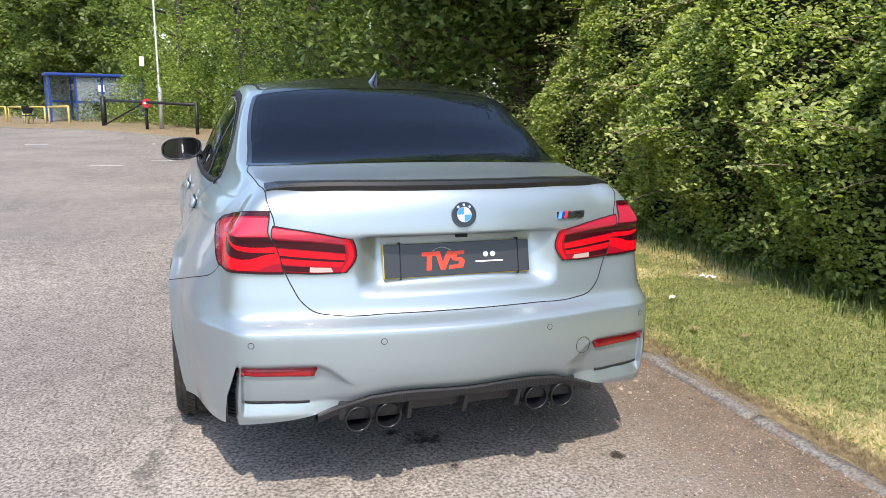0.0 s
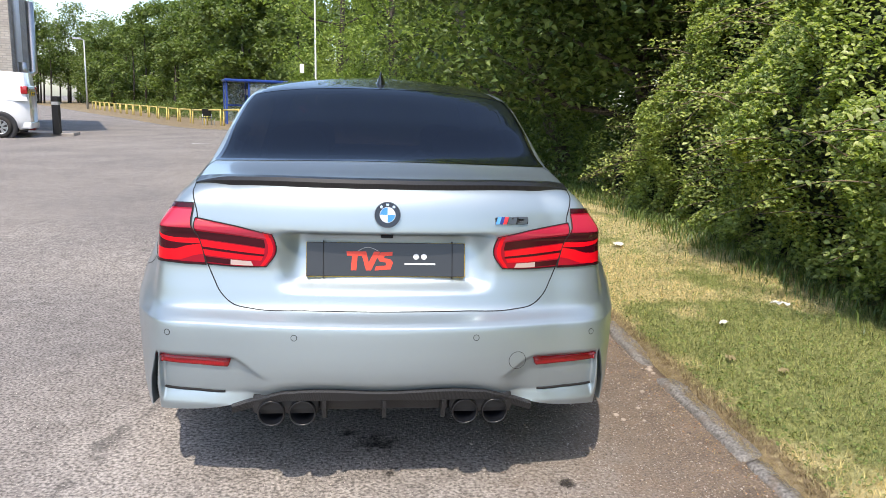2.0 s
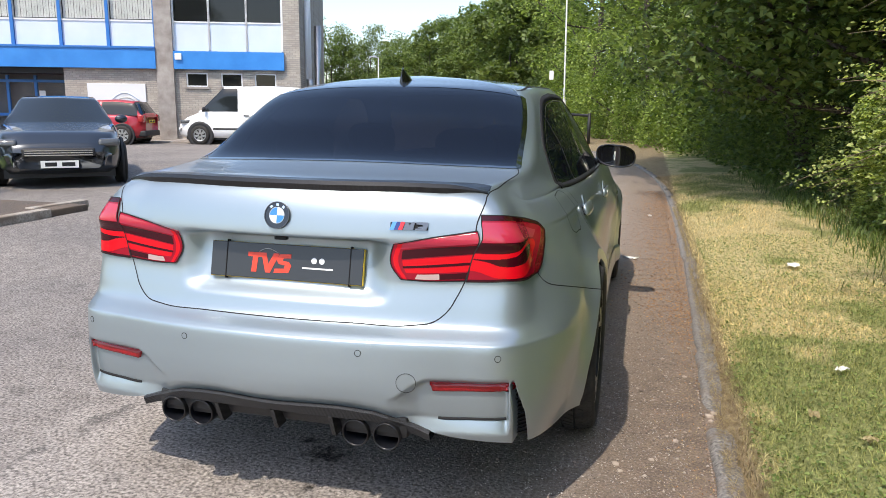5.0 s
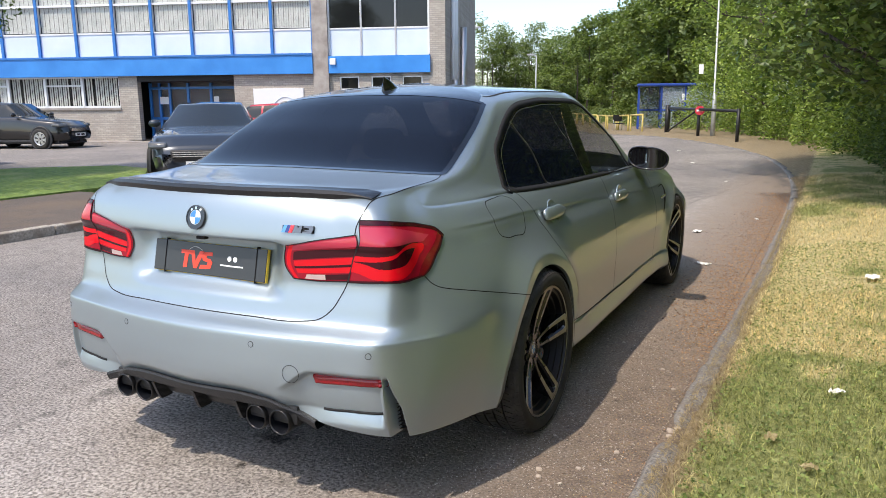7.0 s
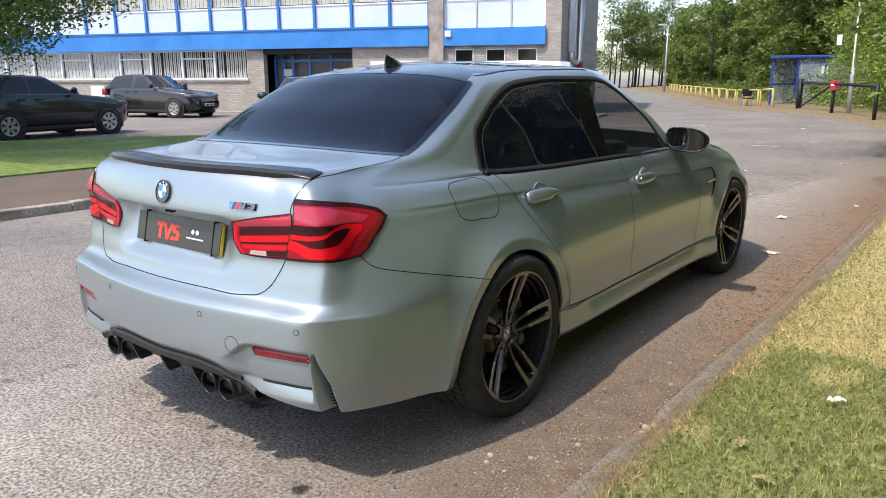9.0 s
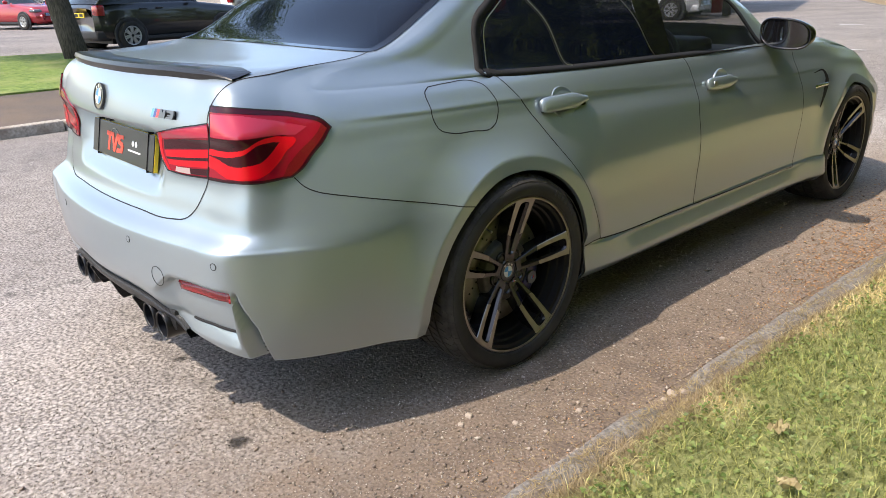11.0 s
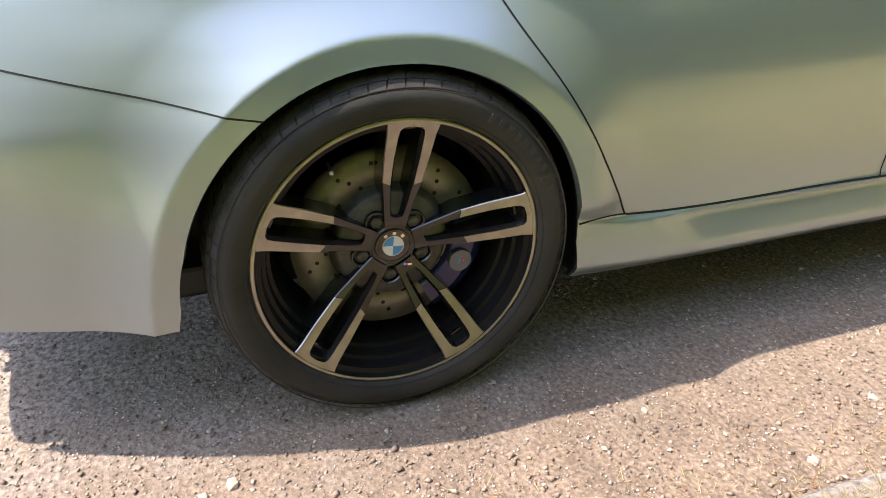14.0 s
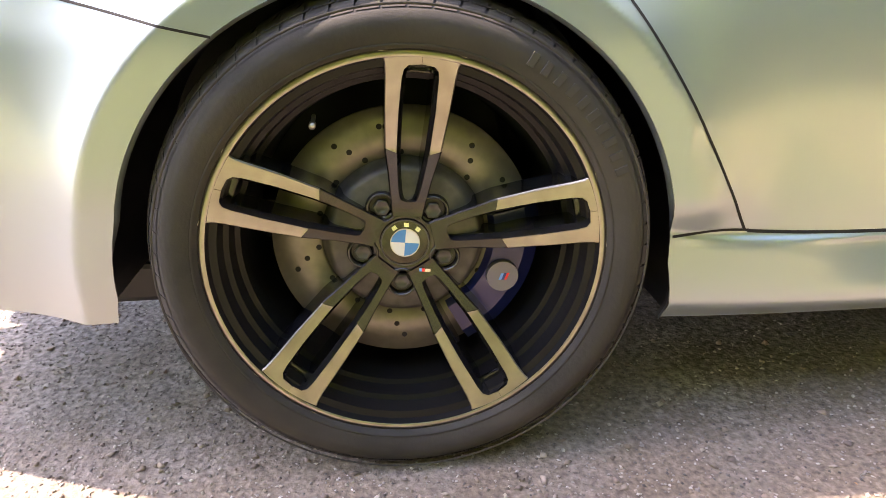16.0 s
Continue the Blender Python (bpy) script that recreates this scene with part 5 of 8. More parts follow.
        put("spoke_face", mesh_of("spoke_face", mv, mf, MACHINED, False), w, "machined bright spoke face")
        # ledge inside the slot's outer end
        bm = boxes((so - 0.085, so - 0.046, -0.0150, 0.0150, 0.236, 0.253), bevel=0.003)
        bmesh.ops.rotate(bm, cent=(0, 0, 0), matrix=rot, verts=bm.verts)
        part("spoke_web", bm, WBLACK, w)
        # bolt in its pocket between two spokes
        ang = 2 * math.pi * (k + 0.5) / 5
        bx = (so - 0.078, -0.060 * math.sin(ang), 0.060 * math.cos(ang))
        b = lathed("bolt", [(-0.012, 0.0), (-0.012, 0.0125), (0.006, 0.0125), (0.008, 0.0105), (0.004, 0.0080), (0.004, 0.0)], SATIN_D, w, 6, label="wheel bolt")
        b.location = bx
        lathed("bolt_seat", [(-0.006, 0.0145), (0.010, 0.0185), (0.011, 0.0205), (0.006, 0.0225), (-0.016, 0.024)], WBLACK, b, 28)
    lathed("hub", [(so - 0.100, 0.100), (so - 0.088, 0.084), (so - 0.082, 0.055), (so - 0.0740, 0.046), (so - 0.0700, 0.0400), (so - 0.0720, 0.0350), (so - 0.0740, 0.0)], WBLACK, w, 60)
    cap = roundel(w, Matrix(((0, 0, 1, so - 0.0765), (1, 0, 0, 0), (0, 1, 0, 0), (0, 0, 0, 1))), 0.0335, "hub_cap")
    # small striped badge beside the cap
    for i, mt in enumerate((M_BLUE, M_RED, CHROME)):
        bm = boxes((so - 0.066, so - 0.0645, 0.0225 + 0.004 * i, 0.0262 + 0.004 * i + (0.004 if i == 2 else 0), -0.040, -0.0355))
        part("stripe", bm, mt, w)
    # valve
    v = lathed("valve", [(0, 0.003), (0.02, 0.003), (0.021, 0.0045), (0.030, 0.0045), (0.031, 0.0)], SATIN, w, 10)
    v.matrix_basis = Matrix.Translation((so - 0.066, -0.1295, 0.169)) @ Matrix.Rotation(radians(15), 4, "Y")
    # brake disc with holes
    bd = lathed("brake_disc", [(0.02, 0.185), (0.032, 0.185), (0.032, 0.118), (0.029, 0.116)], DISC, w, 90, label="drilled steel brake disc")
    for i in range(15):
        for j, (rr, da) in enumerate(((0.122, 0.0), (0.142, 0.10), (0.160, 0.18))):
            t = 2 * math.pi * i / 15 + da
            part("drill_hole", disc(0.0042, 0.0012, 10), GAP, bd, at=Matrix(((0, 0, 1, 0.0315), (1, 0, 0, rr * math.cos(t)), (0, 1, 0, rr * math.sin(t)), (0, 0, 0, 1))))
    lathed("disc_hat", [(0.029, 0.117), (0.034, 0.112), (0.050, 0.108), (0.056, 0.100), (0.056, 0.05)], HAT, bd, 60, label="dark grey disc bell")
    bd.location.x = so - 0.133
    return w


CAP_GREY = mat("cover_grey", (0.16, 0.16, 0.20), 0.4, 0.3)


def caliper(at):
    bm = bmesh.new()
    n = 14
    prev = None
    for i in range(n + 1):
        t = radians(-62 + 74 * i / n)
        loop = [bm.verts.new((x, rr * math.cos(t), rr * math.sin(t))) for x, rr in ((0.0, 0.115), (0.040, 0.118), (0.052, 0.13), (0.052, 0.175), (0.04, 0.196), (-0.03, 0.198), (-0.03, 0.115))]
        if prev:
            for k in range(7):
                bm.faces.new((prev[k], prev[(k + 1) % 7], loop[(k + 1) % 7], loop[k]))
        else:
            bm.faces.new(loop)
        prev = loop
    bm.faces.new(prev)
    bmesh.ops.recalc_face_normals(bm, faces=bm.faces)
    c = part("brake_caliper", bm, BLUE, car, "dark blue brake caliper", at=at)
    t = radians(-25)
    p = part("piston_cover", disc(0.024, 0.010, 32), CAP_GREY, c, "round grey cover with coloured stripes", at=Matrix(((0, 0, 1, 0.050), (1, 0, 0, 0.155 * math.cos(t)), (0, 1, 0, 0.155 * math.sin(t)), (0, 0, 0, 1))))
    for i, mt in enumerate((M_BLUE, M_DARK, M_RED)):
        part("stripe", prism([(-0.006 + 0.004 * i, -0.005), (-0.002 + 0.004 * i, -0.005), (0.002 + 0.004 * i, 0.005), (-0.002 + 0.004 * i, 0.005)], 0.0006, Matrix.Translation((0, 0, 0.0101))), mt, p)
    return c


def place_wheel(src, name, at):
    made = copy_thing(src, at)
    made.name = name
    return made


RW = wheel("wheel", 0.339, 0.1425)
RW.parent = car
TURN_R = radians(-6)
RW.matrix_basis = Matrix.Translation((0.797, 0, 0.337)) @ Matrix.Rotation(TURN_R, 4, "X")
RW["label"] = "black and machined twin-spoke alloy wheel"
place_wheel(RW, "wheel", Matrix.Translation((-0.797, 0, 0.337)) @ Matrix.Rotation(math.pi, 4, "Z") @ Matrix.Rotation(radians(20), 4, "X"))
place_wheel(RW, "wheel", Matrix.Translation((0.772, 2.812, 0.337)) @ Matrix.Rotation(radians(27), 4, "X"))
place_wheel(RW, "wheel", Matrix.Translation((-0.772, 2.812, 0.337)) @ Matrix.Rotation(math.pi, 4, "Z"))
caliper(Matrix.Translation((0.795, 0, 0.337)))
caliper(Matrix.Translation((0.78, 2.812, 0.332)) @ Matrix.Rotation(radians(180), 4, "X"))

# cabin: seats, dashboard, steering wheel, shelf
def seat(x, y, wdt):
    bm = bmesh.new()
    box(bm, x - wdt / 2, x + wdt / 2, y - 0.02, y + 0.10, 0.45, 1.02, 0.045, None)
    for v in bm.verts:
        v.co.y -= (v.co.z - 0.45) * 0.28
    box(bm, x - wdt / 2, x + wdt / 2, y, y + 0.5, 0.38, 0.52, 0.05)
    s = part("seat", bm, SEAT, car, "dark leather seat", True)
    bm = bmesh.new()
    bmesh.ops.create_uvsphere(bm, u_segments=20, v_segments=12, radius=1.0)
    for v in bm.verts:
        c = v.co
        v.co = (x + math.copysign(abs(c.x) ** 0.6, c.x) * 0.13, y - 0.17 + math.copysign(abs(c.y) ** 0.7, c.y) * 0.05, 1.115 + math.copysign(abs(c.z) ** 0.6, c.z) * 0.088)
    part("headrest", bm, SEAT, s, "", True)


seat(-0.36, 1.0, 0.5)
seat(0.36, 1.0, 0.5)
seat(-0.36, 0.18, 0.55)
seat(0.36, 0.18, 0.55)
part("parcel_shelf", boxes((-0.60, 0.60, -0.36, 0.08, 0.95, 0.985), bevel=0.01), SEAT, car)
part("dashboard", boxes((-0.70, 0.70, 1.70, 2.15, 0.62, 0.92), bevel=0.06), LEATHER, car, "black dashboard", True)
part("instrument_hood", boxes((0.20, 0.55, 1.62, 1.85, 0.88, 0.98), bevel=0.04), LEATHER, car, "", True)
tube("steering_wheel", [(0.37 + 0.18 * math.cos(t), 1.50 + 0.07 * math.sin(t), 0.86 + 0.165 * math.sin(t)) for t in np.linspace(0, 2 * math.pi, 33)[:-1]], 0.016, LEATHER, car, 8, True, "black steering wheel")
part("cabin_floor", boxes((-0.72, 0.72, -0.3, 2.2, 0.30, 0.36)), SEAT, car)

# ---- ground ----
def gz(x, y):
    """The ground's height: the road climbs gently beyond the car."""
    d = np.clip(y, -60, 25) - 6
    return 0.0125 * (np.sqrt(d * d + 16) + d - 1.1) / 2 * ss(-9, -2.5, x)


def graded(a, b, fine_a, fine_b, fine_step, grow=1.35):
    """Coordinates from a to b, close together between fine_a and fine_b."""
    c = list(np.arange(fine_a, fine_b + 1e-6, fine_step))
    lo, hi, st = [fine_a], [fine_b], fine_step
    while lo[-1] > a:
        st *= grow
        lo.append(max(a, lo[-1] - st))
    st = fine_step
    while hi[-1] < b:
        st *= grow
        hi.append(min(b, hi[-1] + st))
    return np.array(lo[:0:-1] + c + hi[1:])


def sheet(name, xs, ys, z, material):
    gx, gy = np.meshgrid(xs, ys)
    v = np.stack([gx, gy, z(gx, gy)], -1).reshape(-1, 3)
    n = len(xs)
    i, j = np.meshgrid(np.arange(n - 1), np.arange(len(ys) - 1))
    k = (j * n + i).ravel()
    return fast_mesh(name, v, np.stack([k, k + 1, k + n + 1, k + n], 1), material, True)


# asphalt: worn aggregate, patches, oil, and grit washed up against the kerb
ASPHALT = mat("asphalt", (0.12, 0.11, 0.105), 0.85)
nt = ASPHALT.node_tree
N, L = nt.nodes, nt.links
tc = N.new("ShaderNodeTexCoord")


def tex(kind, scale, detail=4.0, src=None):
    t = N.new(kind)
    t.inputs["Scale"].default_value = scale
    if "Detail" in t.inputs:
        t.inputs["Detail"].default_value = detail
    L.new(src or tc.outputs["Object"], t.inputs["Vector"])
    return t


def ramp(src, *stops):
    r = N.new("ShaderNodeValToRGB")
    while len(r.color_ramp.elements) < len(stops):
        r.color_ramp.elements.new(0.5)
    for e, (p, c) in zip(r.color_ramp.elements, stops):
        e.position, e.color = p, (*c, 1)
    L.new(src, r.inputs[0])
    return r.outputs[0]


def blend(fac, a, b, mode="MIX"):
    m = N.new("ShaderNodeMix")
    m.data_type, m.blend_type = "RGBA", mode
    for k, v in ((0, fac), (6, a), (7, b)):
        if isinstance(v, (int, float)):
            m.inputs[k].default_value = v
        elif isinstance(v, tuple):
            m.inputs[k].default_value = (*v, 1)
        else:
            L.new(v, m.inputs[k])
    return m.outputs[2]


def remap(src, a, b, c=0.0, d=1.0):
    m = N.new("ShaderNodeMapRange")
    for k, v in ((1, a), (2, b), (3, c), (4, d)):
        m.inputs[k].default_value = v
    L.new(src, m.inputs[0])
    return m.outputs[0]


def calc(op, a, b):
    m = N.new("ShaderNodeMath")
    m.operation = op
    for k, v in ((0, a), (1, b)):
        if isinstance(v, (int, float)):
            m.inputs[k].default_value = v
        else:
            L.new(v, m.inputs[k])
    return m.outputs[0]


chips = tex("ShaderNodeTexVoronoi", 75.0)
fine_n = tex("ShaderNodeTexNoise", 105.0, 6)
mid_n = tex("ShaderNodeTexNoise", 7.0, 6)
big_n = tex("ShaderNodeTexNoise", 0.55, 5)
base = ramp(fine_n.outputs[0], (0.28, (0.08, 0.072, 0.067)), (0.5, (0.25, 0.225, 0.205)), (0.72, (0.47, 0.425, 0.385)))
base = blend(0.5, base, ramp(chips.outputs["Color"], (0.15, (0.055, 0.049, 0.046)), (0.5, (0.20, 0.18, 0.165)), (0.85, (0.46, 0.415, 0.375))))
base = blend(remap(big_n.outputs[0], 0.35, 0.65), base, blend(1.0, base, (0.72, 0.72, 0.75), "MULTIPLY"))
base = blend(remap(mid_n.outputs[0], 0.62, 0.72, 0, 0.7), base, (0.055, 0.050, 0.047))
# single stones and dark pits in the worn binder
pits, studs = tex("ShaderNodeTexVoronoi", 48.0), tex("ShaderNodeTexVoronoi", 66.0)
pits.voronoi_dimensions = studs.voronoi_dimensions = "2D"
pit = calc("MULTIPLY", calc("GREATER_THAN", pits.outputs["Color"], 0.50), remap(pits.outputs["Distance"], 0.34, 0.24))
stud = calc("MULTIPLY", calc("LESS_THAN", studs.outputs["Color"], 0.46), remap(studs.outputs["Distance"], 0.42, 0.30))
binder = blend(remap(big_n.outputs[0], 0.35, 0.65), (0.315, 0.282, 0.254), (0.235, 0.215, 0.20))
base = blend(0.5, base, binder)
base = blend(calc("MULTIPLY", stud, 0.9), base, ramp(studs.outputs["Color"], (0.0, (0.50, 0.45, 0.40)), (0.25, (0.30, 0.22, 0.18)), (0.4, (0.56, 0.52, 0.47))))
base = blend(calc("MULTIPLY", pit, 0.85), base, (0.030, 0.027, 0.025))
# coarse speckle of worn stone and tar, in two sizes
sp1, sp2 = tex("ShaderNodeTexNoise", 72.0, 2), tex("ShaderNodeTexNoise", 9.0, 4)
base = blend(1.0, base, ramp(sp1.outputs[0], (0.36, (0.46, 0.45, 0.44)), (0.47, (0.90, 0.885, 0.87)), (0.64, (1.42, 1.40, 1.37))), "MULTIPLY")
base = blend(1.0, base, ramp(sp2.outputs[0], (0.36, (0.90, 0.895, 0.89)), (0.64, (1.10, 1.10, 1.10))), "MULTIPLY")
sep = N.new("ShaderNodeSeparateXYZ")
L.new(tc.outputs["Object"], sep.inputs[0])
# an older, darker strip of road on the far side of a tarred joint
old = calc("ADD", sep.outputs[0], remap(mid_n.outputs[0], 0, 1, -0.22, 0.22))
old = calc("ADD", old, calc("MULTIPLY", sep.outputs[1], -0.16))
base = blend(remap(old, -0.75, -1.15, 0.0, 0.85), base, blend(1.0, base, (0.66, 0.655, 0.66), "MULTIPLY"))
fray = calc("ADD", old, remap(fine_n.outputs[0], 0, 1, -0.06, 0.06))
tar = calc("MULTIPLY", remap(calc("ABSOLUTE", calc("ADD", fray, 0.92), 0.0), 0.035, 0.008), remap(mid_n.outputs[0], 0.44, 0.54, 0.0, 0.65))
base = blend(tar, base, (0.05, 0.046, 0.043))
# brown grit between the wheels and the kerb
edge = calc("ADD", sep.outputs[0], remap(mid_n.outputs[0], 0, 1, -0.35, 0.35))
grit = calc("MULTIPLY", remap(edge, 0.30, 1.05, 0, 0.94), remap(edge, 4.0, 3.0))
gcol = ramp(fine_n.outputs[0], (0.3, (0.096, 0.072, 0.055)), (0.52, (0.160, 0.122, 0.094)), (0.75, (0.255, 0.203, 0.160)))
gcol = blend(1.0, gcol, ramp(mid_n.outputs[0], (0.35, (0.86, 0.84, 0.82)), (0.62, (1.08, 1.06, 1.04))), "MULTIPLY")
gcol = blend(calc("MULTIPLY", stud, 0.25), gcol, ramp(studs.outputs["Color"], (0.0, (0.44, 0.36, 0.30)), (0.2, (0.30, 0.19, 0.14)), (0.4, (0.42, 0.36, 0.30))))
gcol = blend(calc("MULTIPLY", pit, 0.12), gcol, (0.07, 0.05, 0.04))
base = blend(grit, base, gcol)
# darker soil and crumbled stone next to the kerb
earth = ramp(fine_n.outputs[0], (0.3, (0.078, 0.057, 0.043)), (0.5, (0.145, 0.107, 0.080)), (0.75, (0.24, 0.188, 0.145)))
earth = blend(1.0, earth, ramp(sp2.outputs[0], (0.36, (0.70, 0.68, 0.66)), (0.62, (1.20, 1.18, 1.15))), "MULTIPLY")
base = blend(calc("MULTIPLY", remap(edge, 0.88, 1.30, 0, 0.65), remap(edge, 4.0, 3.0)), base, earth)
# paler ground colours further along the kerb
pale_grit = ramp(fine_n.outputs[0], (0.3, (0.165, 0.128, 0.100)), (0.52, (0.255, 0.202, 0.160)), (0.75, (0.37, 0.305, 0.25)))
base = blend(calc("MULTIPLY", grit, remap(sep.outputs[1], 0.5, 2.2, 0.0, 0.62)), base, pale_grit)
# hairline cracks
crack_n = tex("ShaderNodeTexVoronoi", 0.55)
crack_n.feature = "DISTANCE_TO_EDGE"
wob = tex("ShaderNodeTexNoise", 2.2, 8)
cv = N.new("ShaderNodeVectorMath")
cv.operation = "ADD"
sc = N.new("ShaderNodeVectorMath")
sc.operation = "SCALE"
sc.inputs[3].default_value = 0.9
L.new(wob.outputs["Color"], sc.inputs[0])
L.new(sc.outputs[0], cv.inputs[0])
L.new(tc.outputs["Object"], cv.inputs[1])
L.new(cv.outputs[0], crack_n.inputs["Vector"])
base = blend(calc("MULTIPLY", remap(crack_n.outputs["Distance"], 0.0, 0.006, 0.35, 0.0), remap(edge, 0.6, 0.0)), base, (0.035, 0.032, 0.03))
base = blend(1.0, base, (1.11, 1.13, 1.14), "MULTIPLY")
L.new(base, bsdf(ASPHALT).inputs["Base Color"])
hgt = calc("ADD", calc("MULTIPLY", chips.outputs["Distance"], 0.18), calc("MULTIPLY", fine_n.outputs[0], 0.32))
hgt = calc("ADD", hgt, calc("MULTIPLY", calc("SUBTRACT", calc("MULTIPLY", stud, 0.6), calc("MULTIPLY", pit, 0.9)), remap(grit, 0.2, 0.9, 1.0, 0.12)))
bp = N.new("ShaderNodeBump")
bp.inputs["Strength"].default_value, bp.inputs["Distance"].default_value = 1.0, 0.009
L.new(hgt, bp.inputs["Height"])
L.new(bp.outputs[0], bsdf(ASPHALT).inputs["Normal"])

road = put("ground", sheet("ground", graded(-600, 600, -8, 4, 0.5), graded(-400, 900, -6, 30, 0.6), gz, ASPHALT))
tagged(road, "worn grey asphalt with gravel washed to the edge", "road", kind="structure")

# oil stains, soft-edged and flat on the road
OIL = mat("oil", (0.030, 0.027, 0.025), 0.7)
nt = OIL.node_tree
N, L = nt.nodes, nt.links
tc = N.new("ShaderNodeTexCoord")
cen = N.new("ShaderNodeVectorMath")
cen.operation = "SUBTRACT"
L.new(tc.outputs["Generated"], cen.inputs[0])
cen.inputs[1].default_value = (0.5, 0.5, 0.5)
far = N.new("ShaderNodeVectorMath")
far.operation = "LENGTH"
L.new(cen.outputs[0], far.inputs[0])
blot, speck = tex("ShaderNodeTexNoise", 22.0, 6), tex("ShaderNodeTexNoise", 130.0, 4)
soft = calc("ADD", remap(far.outputs["Value"], 0.50, 0.02), remap(blot.outputs[0], 0.3, 0.7, -0.75, 0.20))
L.new(calc("MULTIPLY", remap(soft, 0.0, 0.60), remap(speck.outputs[0], 0.3, 0.55, 0.35, 0.92)), bsdf(OIL).inputs["Alpha"])
for k, (x, y, r) in enumerate(((-0.02, -0.58, 0.125), (0.64, -0.93, 0.065), (-0.13, -0.50, 0.06), (0.16, -1.50, 0.05), (0.03, -0.83, 0.04))):
    bm = bmesh.new()
    bmesh.ops.create_grid(bm, x_segments=6, y_segments=6, size=1.0)
    for v in bm.verts:
        v.co = (x + v.co.x * r, y + v.co.y * r * 0.75, 0.004 + 0.0004 * k)
    tagged(part("oil_stain", bm, OIL, None), "dark oil stain on the asphalt", "stain", "oil stains")

# kerb: long worn stones along the verge
KERB = noisy(mat("kerb_stone", (0.3, 0.28, 0.25), 0.9), 80, (0.09, 0.084, 0.078), (0.29, 0.272, 0.25), second=(5, (0.18, 0.135, 0.10), 0.50, 0.64), bump=0.8, bump_scale=70, dist=0.007)
KERB_LINE = np.array([(1.47, -9), (1.44, -3), (1.422, -0.5), (1.432, 0.5), (1.458, 1.8), (1.49, 4.5), (1.44, 9), (1.13, 12.5), (0.55, 15.5), (-0.45, 18.3), (-1.75, 20.9), (-3.3, 23.3), (-5.3, 26.3), (-8.0, 31.0), (-14.0, 43.0), (-28.0, 71.0), (-60.0, 135.0)])
KT = np.concatenate([[0], np.cumsum(np.linalg.norm(np.diff(KERB_LINE, axis=0), axis=1))])
kerb_at = lambda s: curve_at(KT, KERB_LINE, np.atleast_1d(s))
kerb = tagged(new("kerb"), "worn stone kerb along the grass verge", "kerb", kind="structure")
rng = random.Random(3)
s = 0.0
while s < 62:
    ln = 0.88 + 0.06 * rng.random()
    a, b = kerb_at(s)[0], kerb_at(s + ln - 0.012)[0]
    sink = 0.0
    mid = (a + b) / 2
    if mid[1] < -0.6:
        sink = 0.010
    top = 0.024 + 0.006 * rng.random() - sink
    ln2, nseg = float(np.linalg.norm(b - a)), 26
    prof = ((-0.056, -0.12), (-0.052, top - 0.020), (-0.036, top - 0.003), (0.0, top + 0.002), (0.040, top - 0.002), (0.055, top - 0.02), (0.056, -0.12))
    vs, fs = [], []
    for q in range(nseg + 1):
        f = q / nseg
        pinch = 0.012 if q in (0, nseg) else 0.0
        for px, pz in prof:
            w = Vector((px * 9 + s, f * ln2 * 9, pz * 9))
            e = 0.010 * noise.noise(w * 0.6) + 0.006 * noise.noise(w * 2.7 + Vector((5, 0, 0)))
            h = 0.006 * noise.noise(w * 0.5 + Vector((0, 7, 0))) + 0.004 * noise.noise(w * 3.1)
            dip = 0.040 * math.exp(-((a[1] + f * ln2 - 0.20) / 0.17) ** 2)
            vs.append((px + e, f * ln2, pz - dip + (h - pinch * (0.5 + abs(px) * 6) if pz > -0.1 else 0)))
    for q in range(nseg):
        fs += [(q * 7 + k, q * 7 + k + 1, q * 7 + k + 8, q * 7 + k + 7) for k in range(6)]
    fs += [tuple(range(6, -1, -1)), tuple(nseg * 7 + k for k in range(7))]
    ang = math.atan2(-(b - a)[0], (b - a)[1])
    z = float(gz(mid[0], mid[1]))
    put("kerb_stone", mesh_of("kerb_stone", vs, fs, KERB), kerb, at=Matrix.Translation((a[0] + rng.uniform(-0.008, 0.008), a[1], z)) @ Matrix.Rotation(ang + rng.uniform(-0.008, 0.008), 4, "Z") @ Matrix.Rotation(rng.uniform(-0.010, 0.010), 4, "X"))
    s += ln

# grass verge: soil sheet, and blades near the camera
GRASS = mat("grass", (0.07, 0.11, 0.02), 0.8)
nt = GRASS.node_tree
N, L = nt.nodes, nt.links
tc = N.new("ShaderNodeTexCoord")
n1, n2 = tex("ShaderNodeTexNoise", 1.1, 6), tex("ShaderNodeTexNoise", 30.0, 5)
green = ramp(n2.outputs[0], (0.3, (0.155, 0.182, 0.058)), (0.7, (0.475, 0.50, 0.20)))
straw = ramp(n2.outputs[0], (0.3, (0.55, 0.45, 0.21)), (0.7, (0.85, 0.75, 0.46)))
sep = N.new("ShaderNodeSeparateXYZ")
L.new(tc.outputs["Object"], sep.inputs[0])
dry = calc("ADD", n1.outputs[0], remap(sep.outputs[1], 0.3, 1.6, -0.12, 0.10))
dry = calc("ADD", dry, remap(sep.outputs[0], 1.45, 1.80, 0.22, 0.0))
n3 = tex("ShaderNodeTexNoise", 3.2, 3)
dry = calc("ADD", dry, remap(n3.outputs[0], 0.3, 0.7, -0.15, 0.15))
dry = calc("ADD", dry, remap(sep.outputs[1], 0.5, 2.2, -0.05, 0.15))
dry = calc("ADD", dry, remap(sep.outputs[1], -1.1, -0.5, 0.12, 0.0))
dry = calc("ADD", dry, remap(sep.outputs[1], 3.0, 7.0, 0.0, -0.22))
